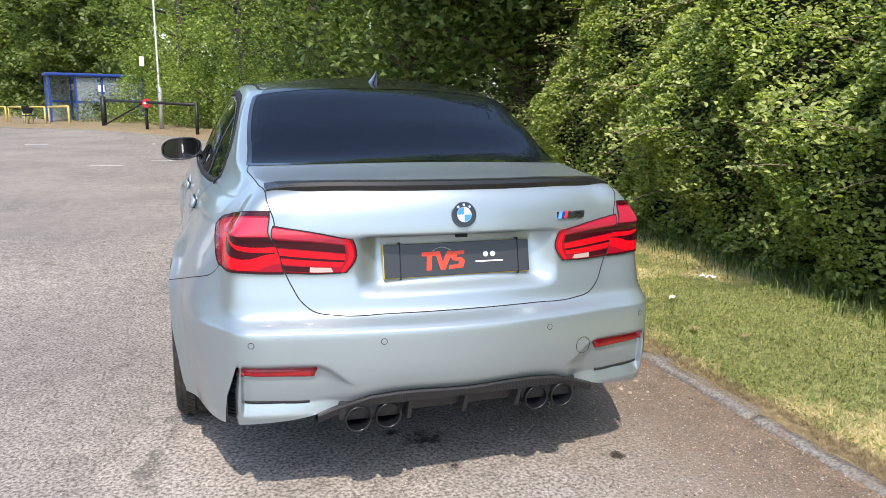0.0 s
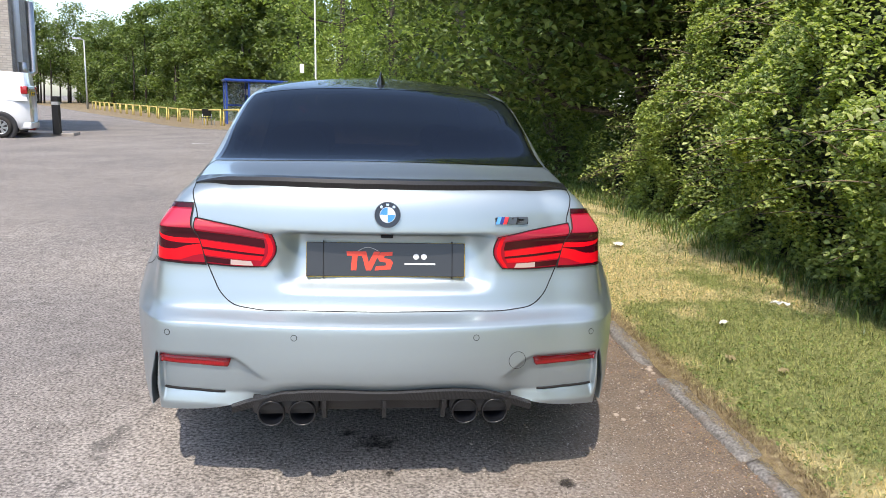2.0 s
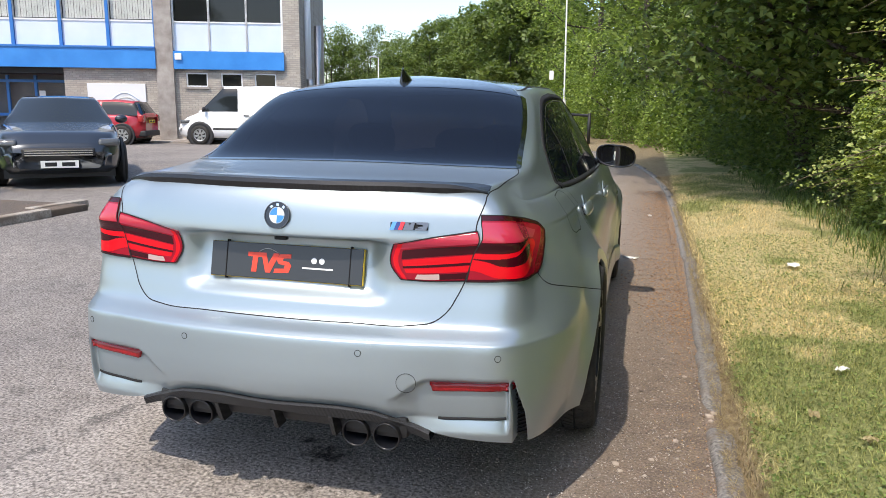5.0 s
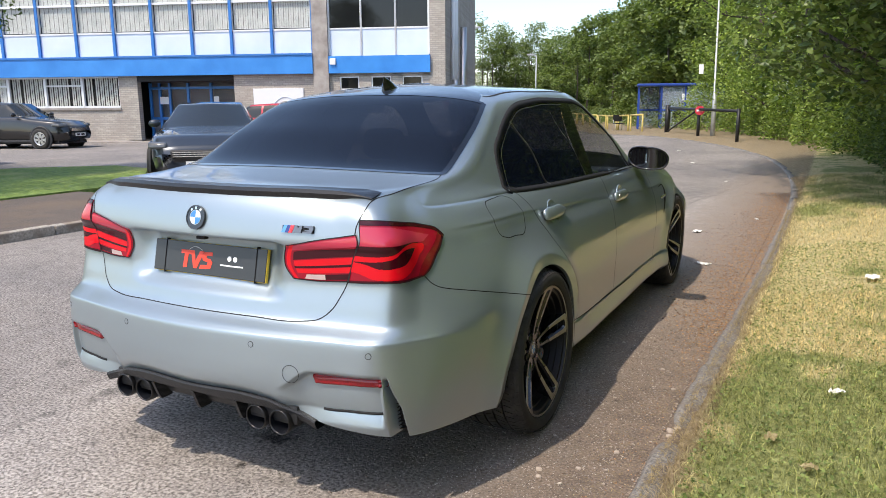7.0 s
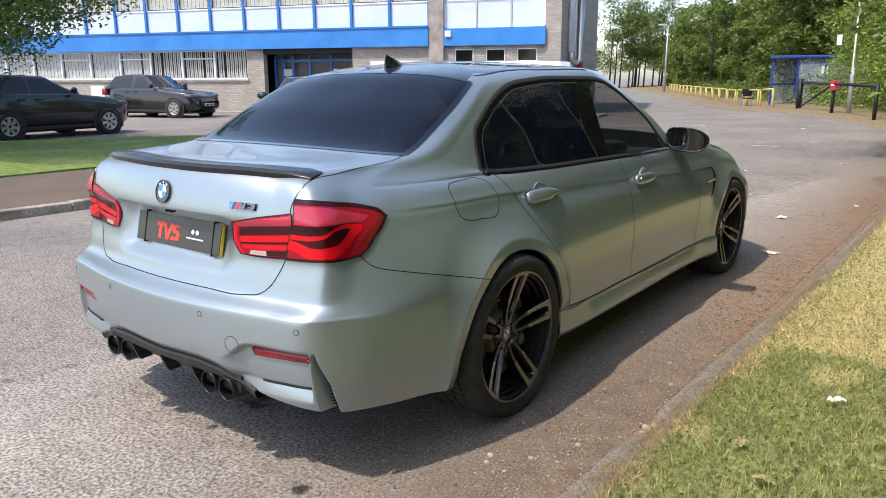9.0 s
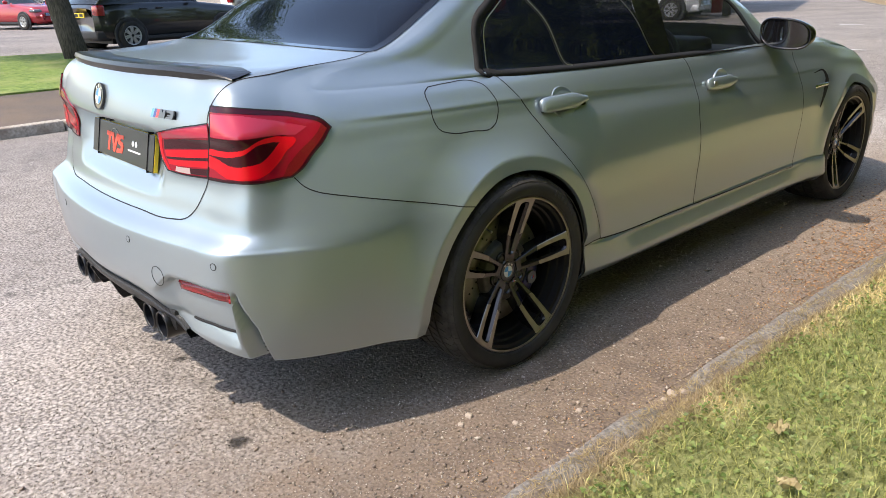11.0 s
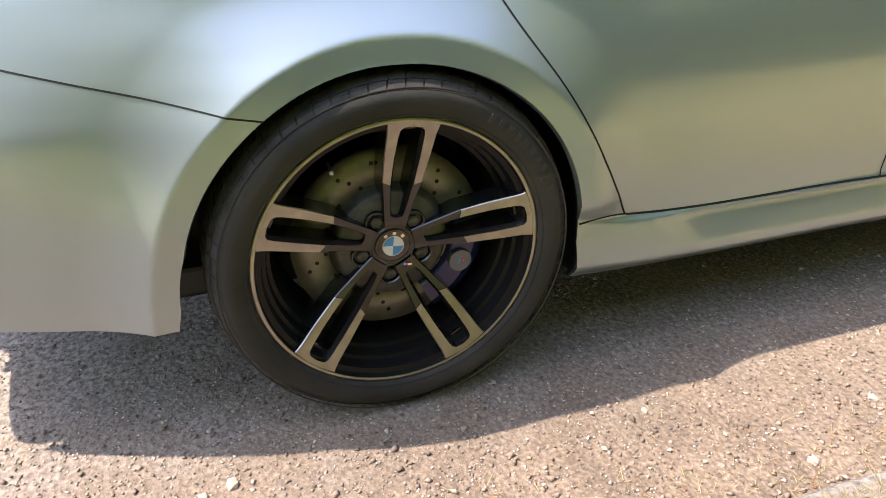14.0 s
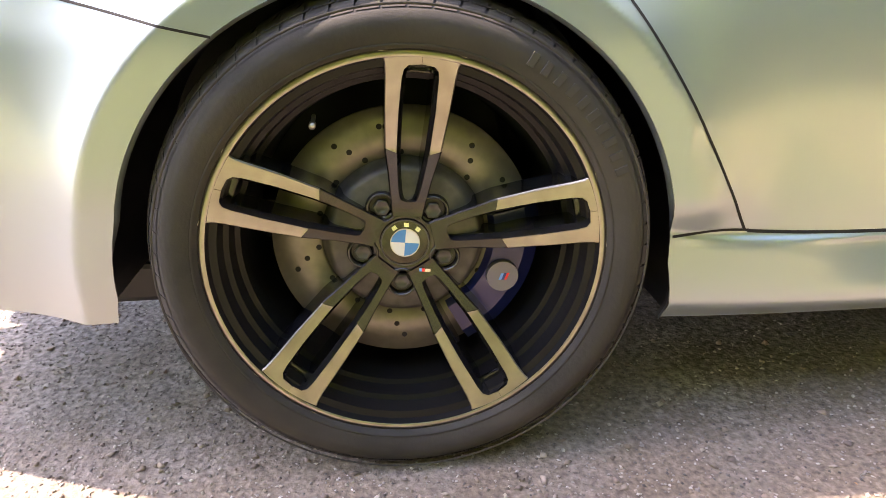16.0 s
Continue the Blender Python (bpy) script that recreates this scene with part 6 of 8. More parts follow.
isle = N.new("ShaderNodeNewGeometry")
soil = remap(calc("ADD", sep.outputs[0], remap(n2.outputs[0], 0, 1, -0.10, 0.10)), 1.50, 1.56, 1.0, 0.0)
turf = blend(remap(dry, 0.50, 0.62, 0.06, 0.95), green, straw)
turf = blend(1.0, turf, ramp(isle.outputs["Random Per Island"], (0.0, (0.5, 0.55, 0.5)), (0.6, (1.0, 1.0, 1.0)), (1.0, (1.6, 1.5, 1.3))), "MULTIPLY")
turf = blend(calc("MULTIPLY", soil, 0.85), turf, ramp(n2.outputs[0], (0.3, (0.20, 0.14, 0.09)), (0.7, (0.46, 0.36, 0.24))))
L.new(turf, bsdf(GRASS).inputs["Base Color"])
tl, ms = N.new("ShaderNodeBsdfTranslucent"), N.new("ShaderNodeMixShader")
ms.inputs[0].default_value = 0.42
L.new(turf, tl.inputs[0])
L.new(bsdf(GRASS).outputs[0], ms.inputs[1])
L.new(tl.outputs[0], ms.inputs[2])
L.new(ms.outputs[0], N["Material Output"].inputs[0])
bp = N.new("ShaderNodeBump")
bp.inputs["Strength"].default_value, bp.inputs["Distance"].default_value = 0.5, 0.02
L.new(n2.outputs[0], bp.inputs["Height"])
L.new(bp.outputs[0], bsdf(GRASS).inputs["Normal"])


def verge_z(d, x, y):
    return gz(x, y) - 0.06 + 0.078 * ss(0.004, 0.030, d) + 0.022 * ss(0.03, 0.10, d) + 0.078 * ss(0.08, 0.7, d) + 0.25 * ss(2.0, 8.0, d)


ks = np.concatenate([np.arange(0, 45, 0.4), np.arange(45, float(KT[-1]), 4.0)])
ds = np.array([-0.02, 0.004, 0.017, 0.030, 0.06, 0.10, 0.22, 0.45, 0.8, 1.3, 2.0, 3.0, 5.0, 9.0, 20.0, 60.0])
kp = kerb_at(ks)
kd = np.gradient(kp, axis=0)
kn = np.stack([kd[:, 1], -kd[:, 0]], 1) / np.linalg.norm(kd, axis=1, keepdims=True)
kn[:, 1] = np.minimum(np.maximum(kn[:, 1], 0), 0.9)
g = kp[:, None] + kn[:, None] * ds[None, :, None]
v = np.concatenate([g, verge_z(ds[None, :], g[..., 0], g[..., 1])[..., None]], -1).reshape(-1, 3)
nd = len(ds)
i, j = np.meshgrid(np.arange(nd - 1), np.arange(len(ks) - 1))
k = (j * nd + i).ravel()
tagged(put("verge", fast_mesh("verge", v, np.stack([k, k + 1, k + nd + 1, k + nd], 1), GRASS, True)), "grass verge, green and dry straw patches", "verge", kind="structure")

rs = np.random.RandomState(5)
nb = 130000
u = rs.rand(nb)
by = np.where(u < 0.62, rs.uniform(-1.6, 2.6, nb), rs.uniform(2.6, 11, nb))
kx = np.interp(by, KERB_LINE[:11, 1], KERB_LINE[:11, 0])
edge_in = 0.020 + 0.05 * ss(-1.6, -0.6, by) * ss(2.2, 1.0, by) * (0.6 + 0.5 * np.sin(5.3 * by) + 0.3 * np.sin(13.1 * by + 1))
bd = np.maximum(edge_in, 0.012) + 0.06 * rs.rand(nb) ** 3 + 2.3 * rs.rand(nb) ** 1.35
bx = kx + bd
hh = rs.uniform(0.012, 0.036, nb) * (1 + 1.0 * (rs.rand(nb) > 0.96)) * (1.0 + 0.6 * (bd > 1.8))
ang, lean = rs.rand(nb) * 6.283, rs.uniform(0.4, 1.9, nb)
dx, dy = np.cos(ang), np.sin(ang)
wd = rs.uniform(0.0008, 0.0019, nb) * (1 + 0.10 * np.maximum(by, 0))
bz = verge_z(bd, bx, by) - 0.004
c0 = np.stack([bx, by, bz], 1)
side = np.stack([-dy, dx, dx * 0], 1) * wd[:, None]
tip = c0 + np.stack([dx * hh * lean, dy * hh * lean, hh], 1)
midp = c0 + np.stack([dx * hh * lean * 0.3, dy * hh * lean * 0.3, hh * 0.62], 1)
v = np.stack([c0 - side, c0 + side, midp + side * 0.8, midp - side * 0.8, tip + side * 0.15, tip - side * 0.15], 1).reshape(-1, 3)
b6 = np.arange(nb)[:, None] * 6
q = np.concatenate([b6 + [0, 1, 2, 3], b6 + [3, 2, 4, 5]])
tagged(put("grass", fast_mesh("grass", v, q, GRASS)), "short mown grass, green with dry straw", "grass", kind="stuff")

# straw and dead stalks where the grass meets the kerb
STRAW = leafy("straw", (0.15, 0.105, 0.055), (0.46, 0.36, 0.19), 0.7, 0.2)
nb = 34000
by = rs.uniform(-2.0, 7.0, nb)
bd = np.where(rs.rand(nb) < 0.88, -0.012 + np.abs(rs.normal(0, 0.07, nb)), -0.05 - np.abs(rs.normal(0, 0.10, nb)))
bx = np.interp(by, KERB_LINE[:11, 1], KERB_LINE[:11, 0]) + bd
hh = rs.uniform(0.008, 0.030, nb)
a, lean = rs.rand(nb) * 6.283, rs.uniform(0.6, 2.4, nb)
c0 = np.stack([bx, by, np.where(bd > 0.012, verge_z(bd, bx, by), gz(bx, by) + np.where(bd > -0.045, 0.030, 0.004))], 1)
hh = np.where(bd > 0, hh, hh * 0.22)
lean = np.where(bd > 0, lean, lean * 2.6)
side = np.stack([-np.sin(a), np.cos(a), a * 0], 1) * rs.uniform(0.0004, 0.0009, nb)[:, None]
tip = c0 + np.stack([np.cos(a) * hh * lean, np.sin(a) * hh * lean, hh * 0.7], 1)
v = np.stack([c0 - side, c0 + side, tip + side * 0.4, tip - side * 0.4], 1).reshape(-1, 3)
tagged(put("dry_stalks", fast_mesh("dry_stalks", v, np.arange(nb * 4).reshape(-1, 4), STRAW)), "dead straw stalks along the kerb", "straw", kind="stuff")

# gravel and broken aggregate on the road's edge
STONES = mat("gravel", (0.3, 0.26, 0.22), 0.9)
nt = STONES.node_tree
N, L = nt.nodes, nt.links
geo = N.new("ShaderNodeNewGeometry")
L.new(ramp(geo.outputs["Random Per Island"], (0.0, (0.13, 0.104, 0.088)), (0.3, (0.20, 0.158, 0.130)), (0.75, (0.29, 0.225, 0.180)), (0.93, (0.42, 0.36, 0.30)), (1.0, (0.48, 0.42, 0.36))), bsdf(STONES).inputs["Base Color"])

CHIP = mat("aggregate_chip", (0.26, 0.235, 0.21), 0.9)
nt = CHIP.node_tree
N, L = nt.nodes, nt.links
geo = N.new("ShaderNodeNewGeometry")
L.new(ramp(geo.outputs["Random Per Island"], (0.0, (0.08, 0.07, 0.063)), (0.35, (0.22, 0.195, 0.175)), (0.75, (0.33, 0.29, 0.255)), (1.0, (0.56, 0.51, 0.46))), bsdf(CHIP).inputs["Base Color"])


def pebbles(name, px, py, size, label, material=STONES, seed=1):
    rs = np.random.RandomState(seed)
    n = len(px)
    d = np.array([(1, 0, 0), (0, 1, 0), (-1, 0, 0), (0, -1, 0), (0, 0, 1), (0, 0, -1)], float)
    f = np.array([(0, 1, 4), (1, 2, 4), (2, 3, 4), (3, 0, 4), (1, 0, 5), (2, 1, 5), (3, 2, 5), (0, 3, 5)])
    sc = size[:, None, None] * rs.uniform(0.55, 1.2, (n, 6, 1)) * np.array([1.0, 0.8, 0.6])
    p = d[None] * sc + rs.normal(0, 0.12, (n, 6, 3)) * size[:, None, None]
    a = rs.rand(n) * 6.283
    c, s_ = np.cos(a)[:, None], np.sin(a)[:, None]
    x, y = p[..., 0] * c - p[..., 1] * s_, p[..., 0] * s_ + p[..., 1] * c
    v = np.stack([x + px[:, None], y + py[:, None], p[..., 2] + gz(px, py)[:, None] + size[:, None] * 0.25], -1).reshape(-1, 3)
    q = (np.arange(n)[:, None, None] * 6 + f[None]).reshape(-1, 3)
    return tagged(put(name, fast_mesh(name, v, q, material)), label, "gravel", kind="stuff")


rs = np.random.RandomState(8)
n = 9000
px = np.minimum(rs.normal(1.22, 0.20, n), 1.37)
pebbles("gravel", px, rs.uniform(-2.2, 7, n), np.abs(rs.normal(0.0, 0.0036, n)) + 0.0013, "loose brown and grey gravel along the kerb")
n = 1500
pebbles("gravel", np.minimum(rs.uniform(0.35, 1.6, n), 1.36 - 0.25 * rs.rand(n) ** 2), rs.uniform(-1.7, 2.6, n), 0.0035 + 0.0075 * rs.rand(n) ** 4, "loose pale stones scattered on the road's edge", STONES, 12)
n = 26000
pebbles("aggregate", rs.uniform(-0.3, 1.3, n), rs.uniform(-1.9, 1.7, n), 0.0012 + 0.0036 * rs.rand(n) ** 1.7, "rough worn road aggregate", CHIP, 9)
n = 24000
pebbles("aggregate", rs.uniform(-3.2, 1.3, n), rs.uniform(-2.3, 0.5, n), rs.uniform(0.002, 0.0045, n), "rough worn road aggregate", CHIP, 10)

# dead leaf and twig litter swept against the kerb
LITTER = leafy("leaf_litter", (0.14, 0.066, 0.034), (0.48, 0.275, 0.135), 0.8, 0.1)
nb = 12000
by = rs.uniform(-1.8, 9.0, nb)
kd = -0.045 - np.abs(rs.normal(0, 0.09 + 0.13 * ss(0.5, 3.0, by), nb))
c0 = np.stack([np.interp(by, KERB_LINE[:11, 1], KERB_LINE[:11, 0]) + kd, by], 1)
keep = rs.rand(nb) < 0.25 + 0.75 * ss(0.4, 1.6, by)
c0 = c0[keep]
nb = len(c0)
size = 0.40 + 0.60 * ss(0.8, 2.2, c0[:, 1])
a, ln, wd = rs.rand(nb) * 6.283, rs.uniform(0.004, 0.013, nb) * size, rs.uniform(0.0015, 0.006, nb) * size
ux, uy = np.stack([np.cos(a), np.sin(a)], 1) * ln[:, None], np.stack([-np.sin(a), np.cos(a)], 1) * wd[:, None]
zz = gz(c0[:, 0], c0[:, 1])[:, None] + 0.003 + rs.uniform(0.0, 0.006, (nb, 4))
v = np.concatenate([np.stack([c0 - ux, c0 - uy, c0 + ux, c0 + uy], 1), zz[..., None]], -1).reshape(-1, 3)
tagged(put("leaf_litter", fast_mesh("leaf_litter", v, np.arange(nb * 4).reshape(-1, 4), LITTER)), "rust-brown dead leaf litter along the kerb", "leaf litter", kind="stuff")

# single larger stones, litter and leaves
for k, (x, y, r) in enumerate(((1.03, -0.35, 0.017), (1.05, -0.40, 0.015), (1.25, -0.09, 0.016), (1.40, 0.20, 0.022), (1.42, 0.24, 0.019), (1.40, 0.15, 0.015), (1.16, -0.28, 0.013), (1.32, 0.67, 0.016), (1.10, 0.45, 0.011), (1.22, 0.92, 0.013))):
    bm = bmesh.new()
    bmesh.ops.create_icosphere(bm, subdivisions=1, radius=r * 0.72)
    for v in bm.verts:
        v.co = Vector((v.co.x * 1.25, v.co.y, v.co.z * 0.7)) * (1 + 0.5 * noise.noise(v.co * 60 + Vector((k, 0, 0))))
    tagged(part("stone", bm, STONES, None, at=Matrix.Translation((x, y, r * 0.22))), "loose stone lying on the road's edge", "stone", "loose stones")
PAPER = noisy(mat("paper", (0.75, 0.74, 0.7), 0.8), 20, (0.6, 0.58, 0.52), (0.82, 0.81, 0.78))
LEAF_DRY = noisy(mat("dead_leaf", (0.42, 0.38, 0.16), 0.7), 40, (0.20, 0.15, 0.07), (0.38, 0.33, 0.17))


def scrap(name, x, y, w, h, material, label, category, seed):
    rng = random.Random(seed)
    bm = bmesh.new()
    bmesh.ops.create_grid(bm, x_segments=10, y_segments=6, size=1.0)
    for v in bm.verts:
        e = 1 - 0.35 * noise.noise(v.co * 1.7 + Vector((seed, 0, 0)))
        v.co = Vector((v.co.x * w * e, v.co.y * h * e, 0.012 + 0.02 * noise.noise(v.co * 2.2 + Vector((0, seed, 0)))))
    base = float(verge_z(max(0.05, x - 1.41), x, y)) + 0.018 if x > 1.45 else float(gz(x, y))
    return tagged(part(name, bm, material, None, smooth=False, at=Matrix.Translation((x, y, base)) @ Matrix.Rotation(rng.random() * 6, 4, "Z")), label, category)


scrap("paper_scrap", 1.99, 0.60, 0.030, 0.017, PAPER, "torn white paper on the grass", "litter", 1)
scrap("paper_scrap", 2.57, 1.0, 0.055, 0.022, PAPER, "torn white paper on the grass", "litter", 2)
scrap("paper_scrap", 2.2, 3.0, 0.06, 0.04, PAPER, "torn white paper on the grass", "litter", 3)
for k, (x, y) in enumerate(((1.17, 6.3), (0.35, 10.2), (-0.75, 13.6), (-1.7, 17.2), (-0.6, 8.6), (1.0, 3.6), (0.7, 5.2))):
    scrap("paper_scrap", x, y, 0.03 + 0.006 * k, 0.018 + 0.003 * k, PAPER, "small pale litter on the asphalt", "litter", 7 + k)
scrap("dead_leaf", 1.78, 0.10, 0.028, 0.018, LEAF_DRY, "curled dry leaf on the grass", "leaf", 4)
scrap("dead_leaf", 1.91, -0.15, 0.025, 0.016, LEAF_DRY, "curled dry leaf on the grass", "leaf", 5)

# worn white marks on the road
MARK = noisy(mat("road_paint", (0.6, 0.6, 0.58), 0.8), 12, (0.25, 0.24, 0.23), (0.68, 0.67, 0.64))
for x, y, w, d in ((-2.3, 11.6, 0.55, 0.12), (-1.35, 12.5, 0.45, 0.12), (-4.4, 17.5, 0.6, 0.14)):
    bm = bmesh.new()
    bm.faces.new([bm.verts.new((x + a, y + b, float(gz(x, y)) + 0.006)) for a, b in ((-w / 2, -d / 2), (w / 2, -d / 2), (w / 2, d / 2), (-w / 2, d / 2))])
    tagged(part("road_mark", bm, MARK, None), "worn white paint mark on the road", "road mark", "road marks", "structure")

# ---- hedge, trees and woods ----
LEAF_H = leafy("hedge_leaf", (0.10, 0.150, 0.040), (0.52, 0.57, 0.215), 0.38, 0.48)
# Two leaf colours: one darkened for the hollow's shade, one brightened for sunlight.
LEAF_T = leafy("tree_leaf", (0.042, 0.078, 0.018), (0.185, 0.245, 0.064), 0.45, 0.26)
LEAF_SUN = leafy("sunlit_leaf", (0.09, 0.145, 0.034), (0.35, 0.43, 0.12), 0.45, 0.40)
LEAF_W = leafy("wood_leaf", (0.062, 0.095, 0.028), (0.20, 0.255, 0.085), 0.55, 0.40)
BARK = noisy(mat("bark", (0.12, 0.10, 0.08), 0.9), 14, (0.035, 0.028, 0.022), (0.12, 0.10, 0.08), bump=0.8, bump_scale=22, dist=0.03, stretch=(3, 3, 0.6))
TWIG = mat("twig", (0.17, 0.13, 0.085), 0.85)
# Near-black colour that stands in for the shade inside the hedge; no plants.
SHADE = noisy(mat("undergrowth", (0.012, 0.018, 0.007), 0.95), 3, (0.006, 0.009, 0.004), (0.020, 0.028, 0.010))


def leaf_arrays(c, size, rs, up=0.55, face=None, aspect=0.55, fold=0.18, rounded=False):
    """Leaves as two folded halves each, at centres c; up: how far they lie flat; face: a way they turn to."""
    n = len(c)
    nrm = rs.normal(0, 1, (n, 3))
    nrm[:, 2] = np.abs(nrm[:, 2]) + up * 1.5
    if face is not None:
        nrm += np.asarray(face) * 1.0
    nrm /= np.linalg.norm(nrm, axis=1, keepdims=True)
    t = rs.normal(0, 1, (n, 3))
    t[:, 2] -= 0.35
    t -= nrm * (t * nrm).sum(1, keepdims=True)
    t /= np.maximum(np.linalg.norm(t, axis=1, keepdims=True), 1e-6)
    b = np.cross(nrm, t)
    s = (size * rs.uniform(0.6, 1.25, n))[:, None]
    base, tip = c - t * s * 0.5, c + t * s * 0.5
    if rounded:
        w, up_ = b * s * aspect * 0.5, nrm * s * fold
        p = [base, c - t * s * 0.26 + w * 0.85 + up_ * 0.8, c + t * s * 0.16 + w + up_, tip, c + t * s * 0.16 - w + up_, c - t * s * 0.26 - w * 0.85 + up_ * 0.8]
        k = np.arange(n)[:, None] * 6
        return np.stack(p, 1).reshape(-1, 3), np.concatenate([k + [0, 3, 2, 1], k + [0, 5, 4, 3]])
    m1 = c - t * s * 0.02
    l, r = m1 + b * s * aspect * 0.5 + nrm * s * fold, m1 - b * s * aspect * 0.5 + nrm * s * fold
    v = np.stack([base, l, tip, r], 1).reshape(-1, 3)
    k = np.arange(n)[:, None] * 4
    return v, np.concatenate([k + [0, 2, 1], k + [0, 3, 2]])


def limb(points, r0, r1, sides=8):
    n = len(points)
    return tube_mesh(points, [r0 + (r1 - r0) * i / (n - 1) for i in range(n)], sides)


def tree(x, y, h, spread, seed, leaf=0.11, count=9000, low=0.3, lean=(0, 0), material=None, label="broad-leaved tree in full green leaf", trunk_r=0.16, clumps=46, z0=None):
    """A tapered, bent trunk with limbs; leaves gather in uneven clumps round the limb ends."""
    rs = np.random.RandomState(seed)
    z0 = float(gz(x, y)) + 0.05 if z0 is None else z0
    t = thing("tree", label, "tree", Matrix.Translation((x, y, z0)))
    pts = [Vector((lean[0] * f + 0.12 * math.sin(3 * f + seed), lean[1] * f + 0.12 * math.cos(2.3 * f + seed), h * 0.72 * f - 0.1)) for f in np.linspace(0, 1, 9)]
    vs, fs = limb(pts, trunk_r, trunk_r * 0.35)
    ends = []
    for i in range(11):
        f = rs.uniform(low * 0.8, 0.98)
        p = pts[min(8, int(f * 8))]
        a = rs.rand() * 6.283
        out = spread * rs.uniform(0.45, 0.9)
        e = p + Vector((math.cos(a) * out, math.sin(a) * out, h * rs.uniform(0.08, 0.26)))
        mid = p.lerp(e, 0.5) + Vector((0, 0, -0.12 * out))
        v2, f2 = limb([p, mid, e], trunk_r * 0.4 * (1.1 - f * 0.5), 0.018, 6)
        fs += [tuple(q + len(vs) for q in g) for g in f2]
        vs += v2
        ends += [mid.lerp(e, q) for q in (0.2, 0.7, 1.0)]
    part_m = mesh_of("trunk", vs, fs, BARK)
    put("trunk", part_m, t)
    c = []
    for k in range(clumps):
        if k < len(ends):
            e = np.array(ends[k])
        else:
            a, q = rs.rand() * 6.283, rs.rand() ** 0.5
            zf = rs.uniform(low, 1.0)
            w = spread * (1 - 0.75 * max(0, zf - 0.55) / 0.45) * (0.6 + 0.4 * min(1, (zf - low + 0.1) / 0.25))
            e = np.array([math.cos(a) * w * q + lean[0] * zf, math.sin(a) * w * q + lean[1] * zf, h * zf])
        r = spread * rs.uniform(0.16, 0.34)
        n = int(count / clumps)
        d = rs.normal(0, 1, (n, 3))
        d /= np.linalg.norm(d, axis=1, keepdims=True)
        c.append(e + d * r * (rs.rand(n, 1) ** 0.35) * np.array([1.25, 1.25, 0.72]))
    c = np.concatenate(c)
    v, f = leaf_arrays(c, leaf, rs, aspect=0.62)
    put("crown", fast_mesh("crown", v, f, material or LEAF_T), t)
    return t


# clover and small broad leaves among the grass
rs = np.random.RandomState(77)
n = 16000
cy_ = rs.uniform(-1.6, 4.5, n)
cd = 0.10 + 2.0 * rs.rand(n) ** 1.2
cx_ = np.interp(cy_, KERB_LINE[:9, 1], KERB_LINE[:9, 0]) + cd
v, f = leaf_arrays(np.stack([cx_, cy_, verge_z(cd, cx_, cy_) + rs.uniform(0.008, 0.030, n)], 1), 0.017, rs, up=1.4, aspect=0.75)
tagged(put("clover", fast_mesh("clover", v, f, leafy("clover_leaf", (0.085, 0.13, 0.03), (0.30, 0.36, 0.12), 0.5, 0.3))), "clover and small weeds among the grass", "weeds", kind="stuff")


# the hedge along the verge: a bumpy wall of leaves with shoots, and a near-black core as painted shade
def hedge_face(y, z):
    """How far out (x) the hedge stands at y, z."""
    b = 0.27 * np.sin(1.1 * y + 0.5) * np.sin(0.9 * z + 0.7) + 0.14 * np.sin(2.7 * y + 1.9 * z) + 0.10 * np.sin(4.9 * y - 3.1 * z + 1.0)
    return 3.22 - 0.24 * ss(0.15, 1.1, z) + 0.32 * np.maximum(z - 1.2, 0) - b * (0.5 + 0.7 * ss(0, 1, z)) + 0.10 * ss(2.5, -3, y) + (0.25 + 1.15 * ss(0.3, 1.5, z)) * ss(4.5, 6.4, y)


rs = np.random.RandomState(21)
n = 215000
hy = np.where(rs.rand(n) < 0.75, rs.uniform(-1.5, 6.4, n), rs.uniform(-7, 7.4, n))
hz = rs.rand(n) ** 0.9 * (3.75 + 0.35 * np.sin(1.3 * hy) + 0.2 * np.sin(3.1 * hy + 1))
clump = np.sin(6.1 * hy + 2.3 * np.sin(3.3 * hz)) * np.sin(6.7 * hz + 1.9 * np.sin(2.9 * hy)) + 0.6 * np.sin(13.0 * hy + 9.0 * hz + 2.0 * np.sin(5.0 * hz))
deep = 0.13 * ss(0.15, -0.9, clump)
hx = hedge_face(hy, hz) + np.abs(rs.normal(0, 0.09, n)) - 0.06 + deep
keep = rs.rand(n) < 0.50 + 0.50 * ss(-0.8, 0.2, clump)
hx, hy, hz = hx[keep], hy[keep], hz[keep]
c = [np.stack([hx, hy, hz + 0.16], 1)]
ty = rs.uniform(-7, 6.8, 22000)
tz = 3.70 + 0.35 * np.sin(1.3 * ty) + 0.2 * np.sin(3.1 * ty + 1) + rs.normal(0, 0.07, 22000)
c.append(np.stack([hedge_face(ty, tz) + rs.uniform(0.0, 1.1, 22000), ty, tz], 1))
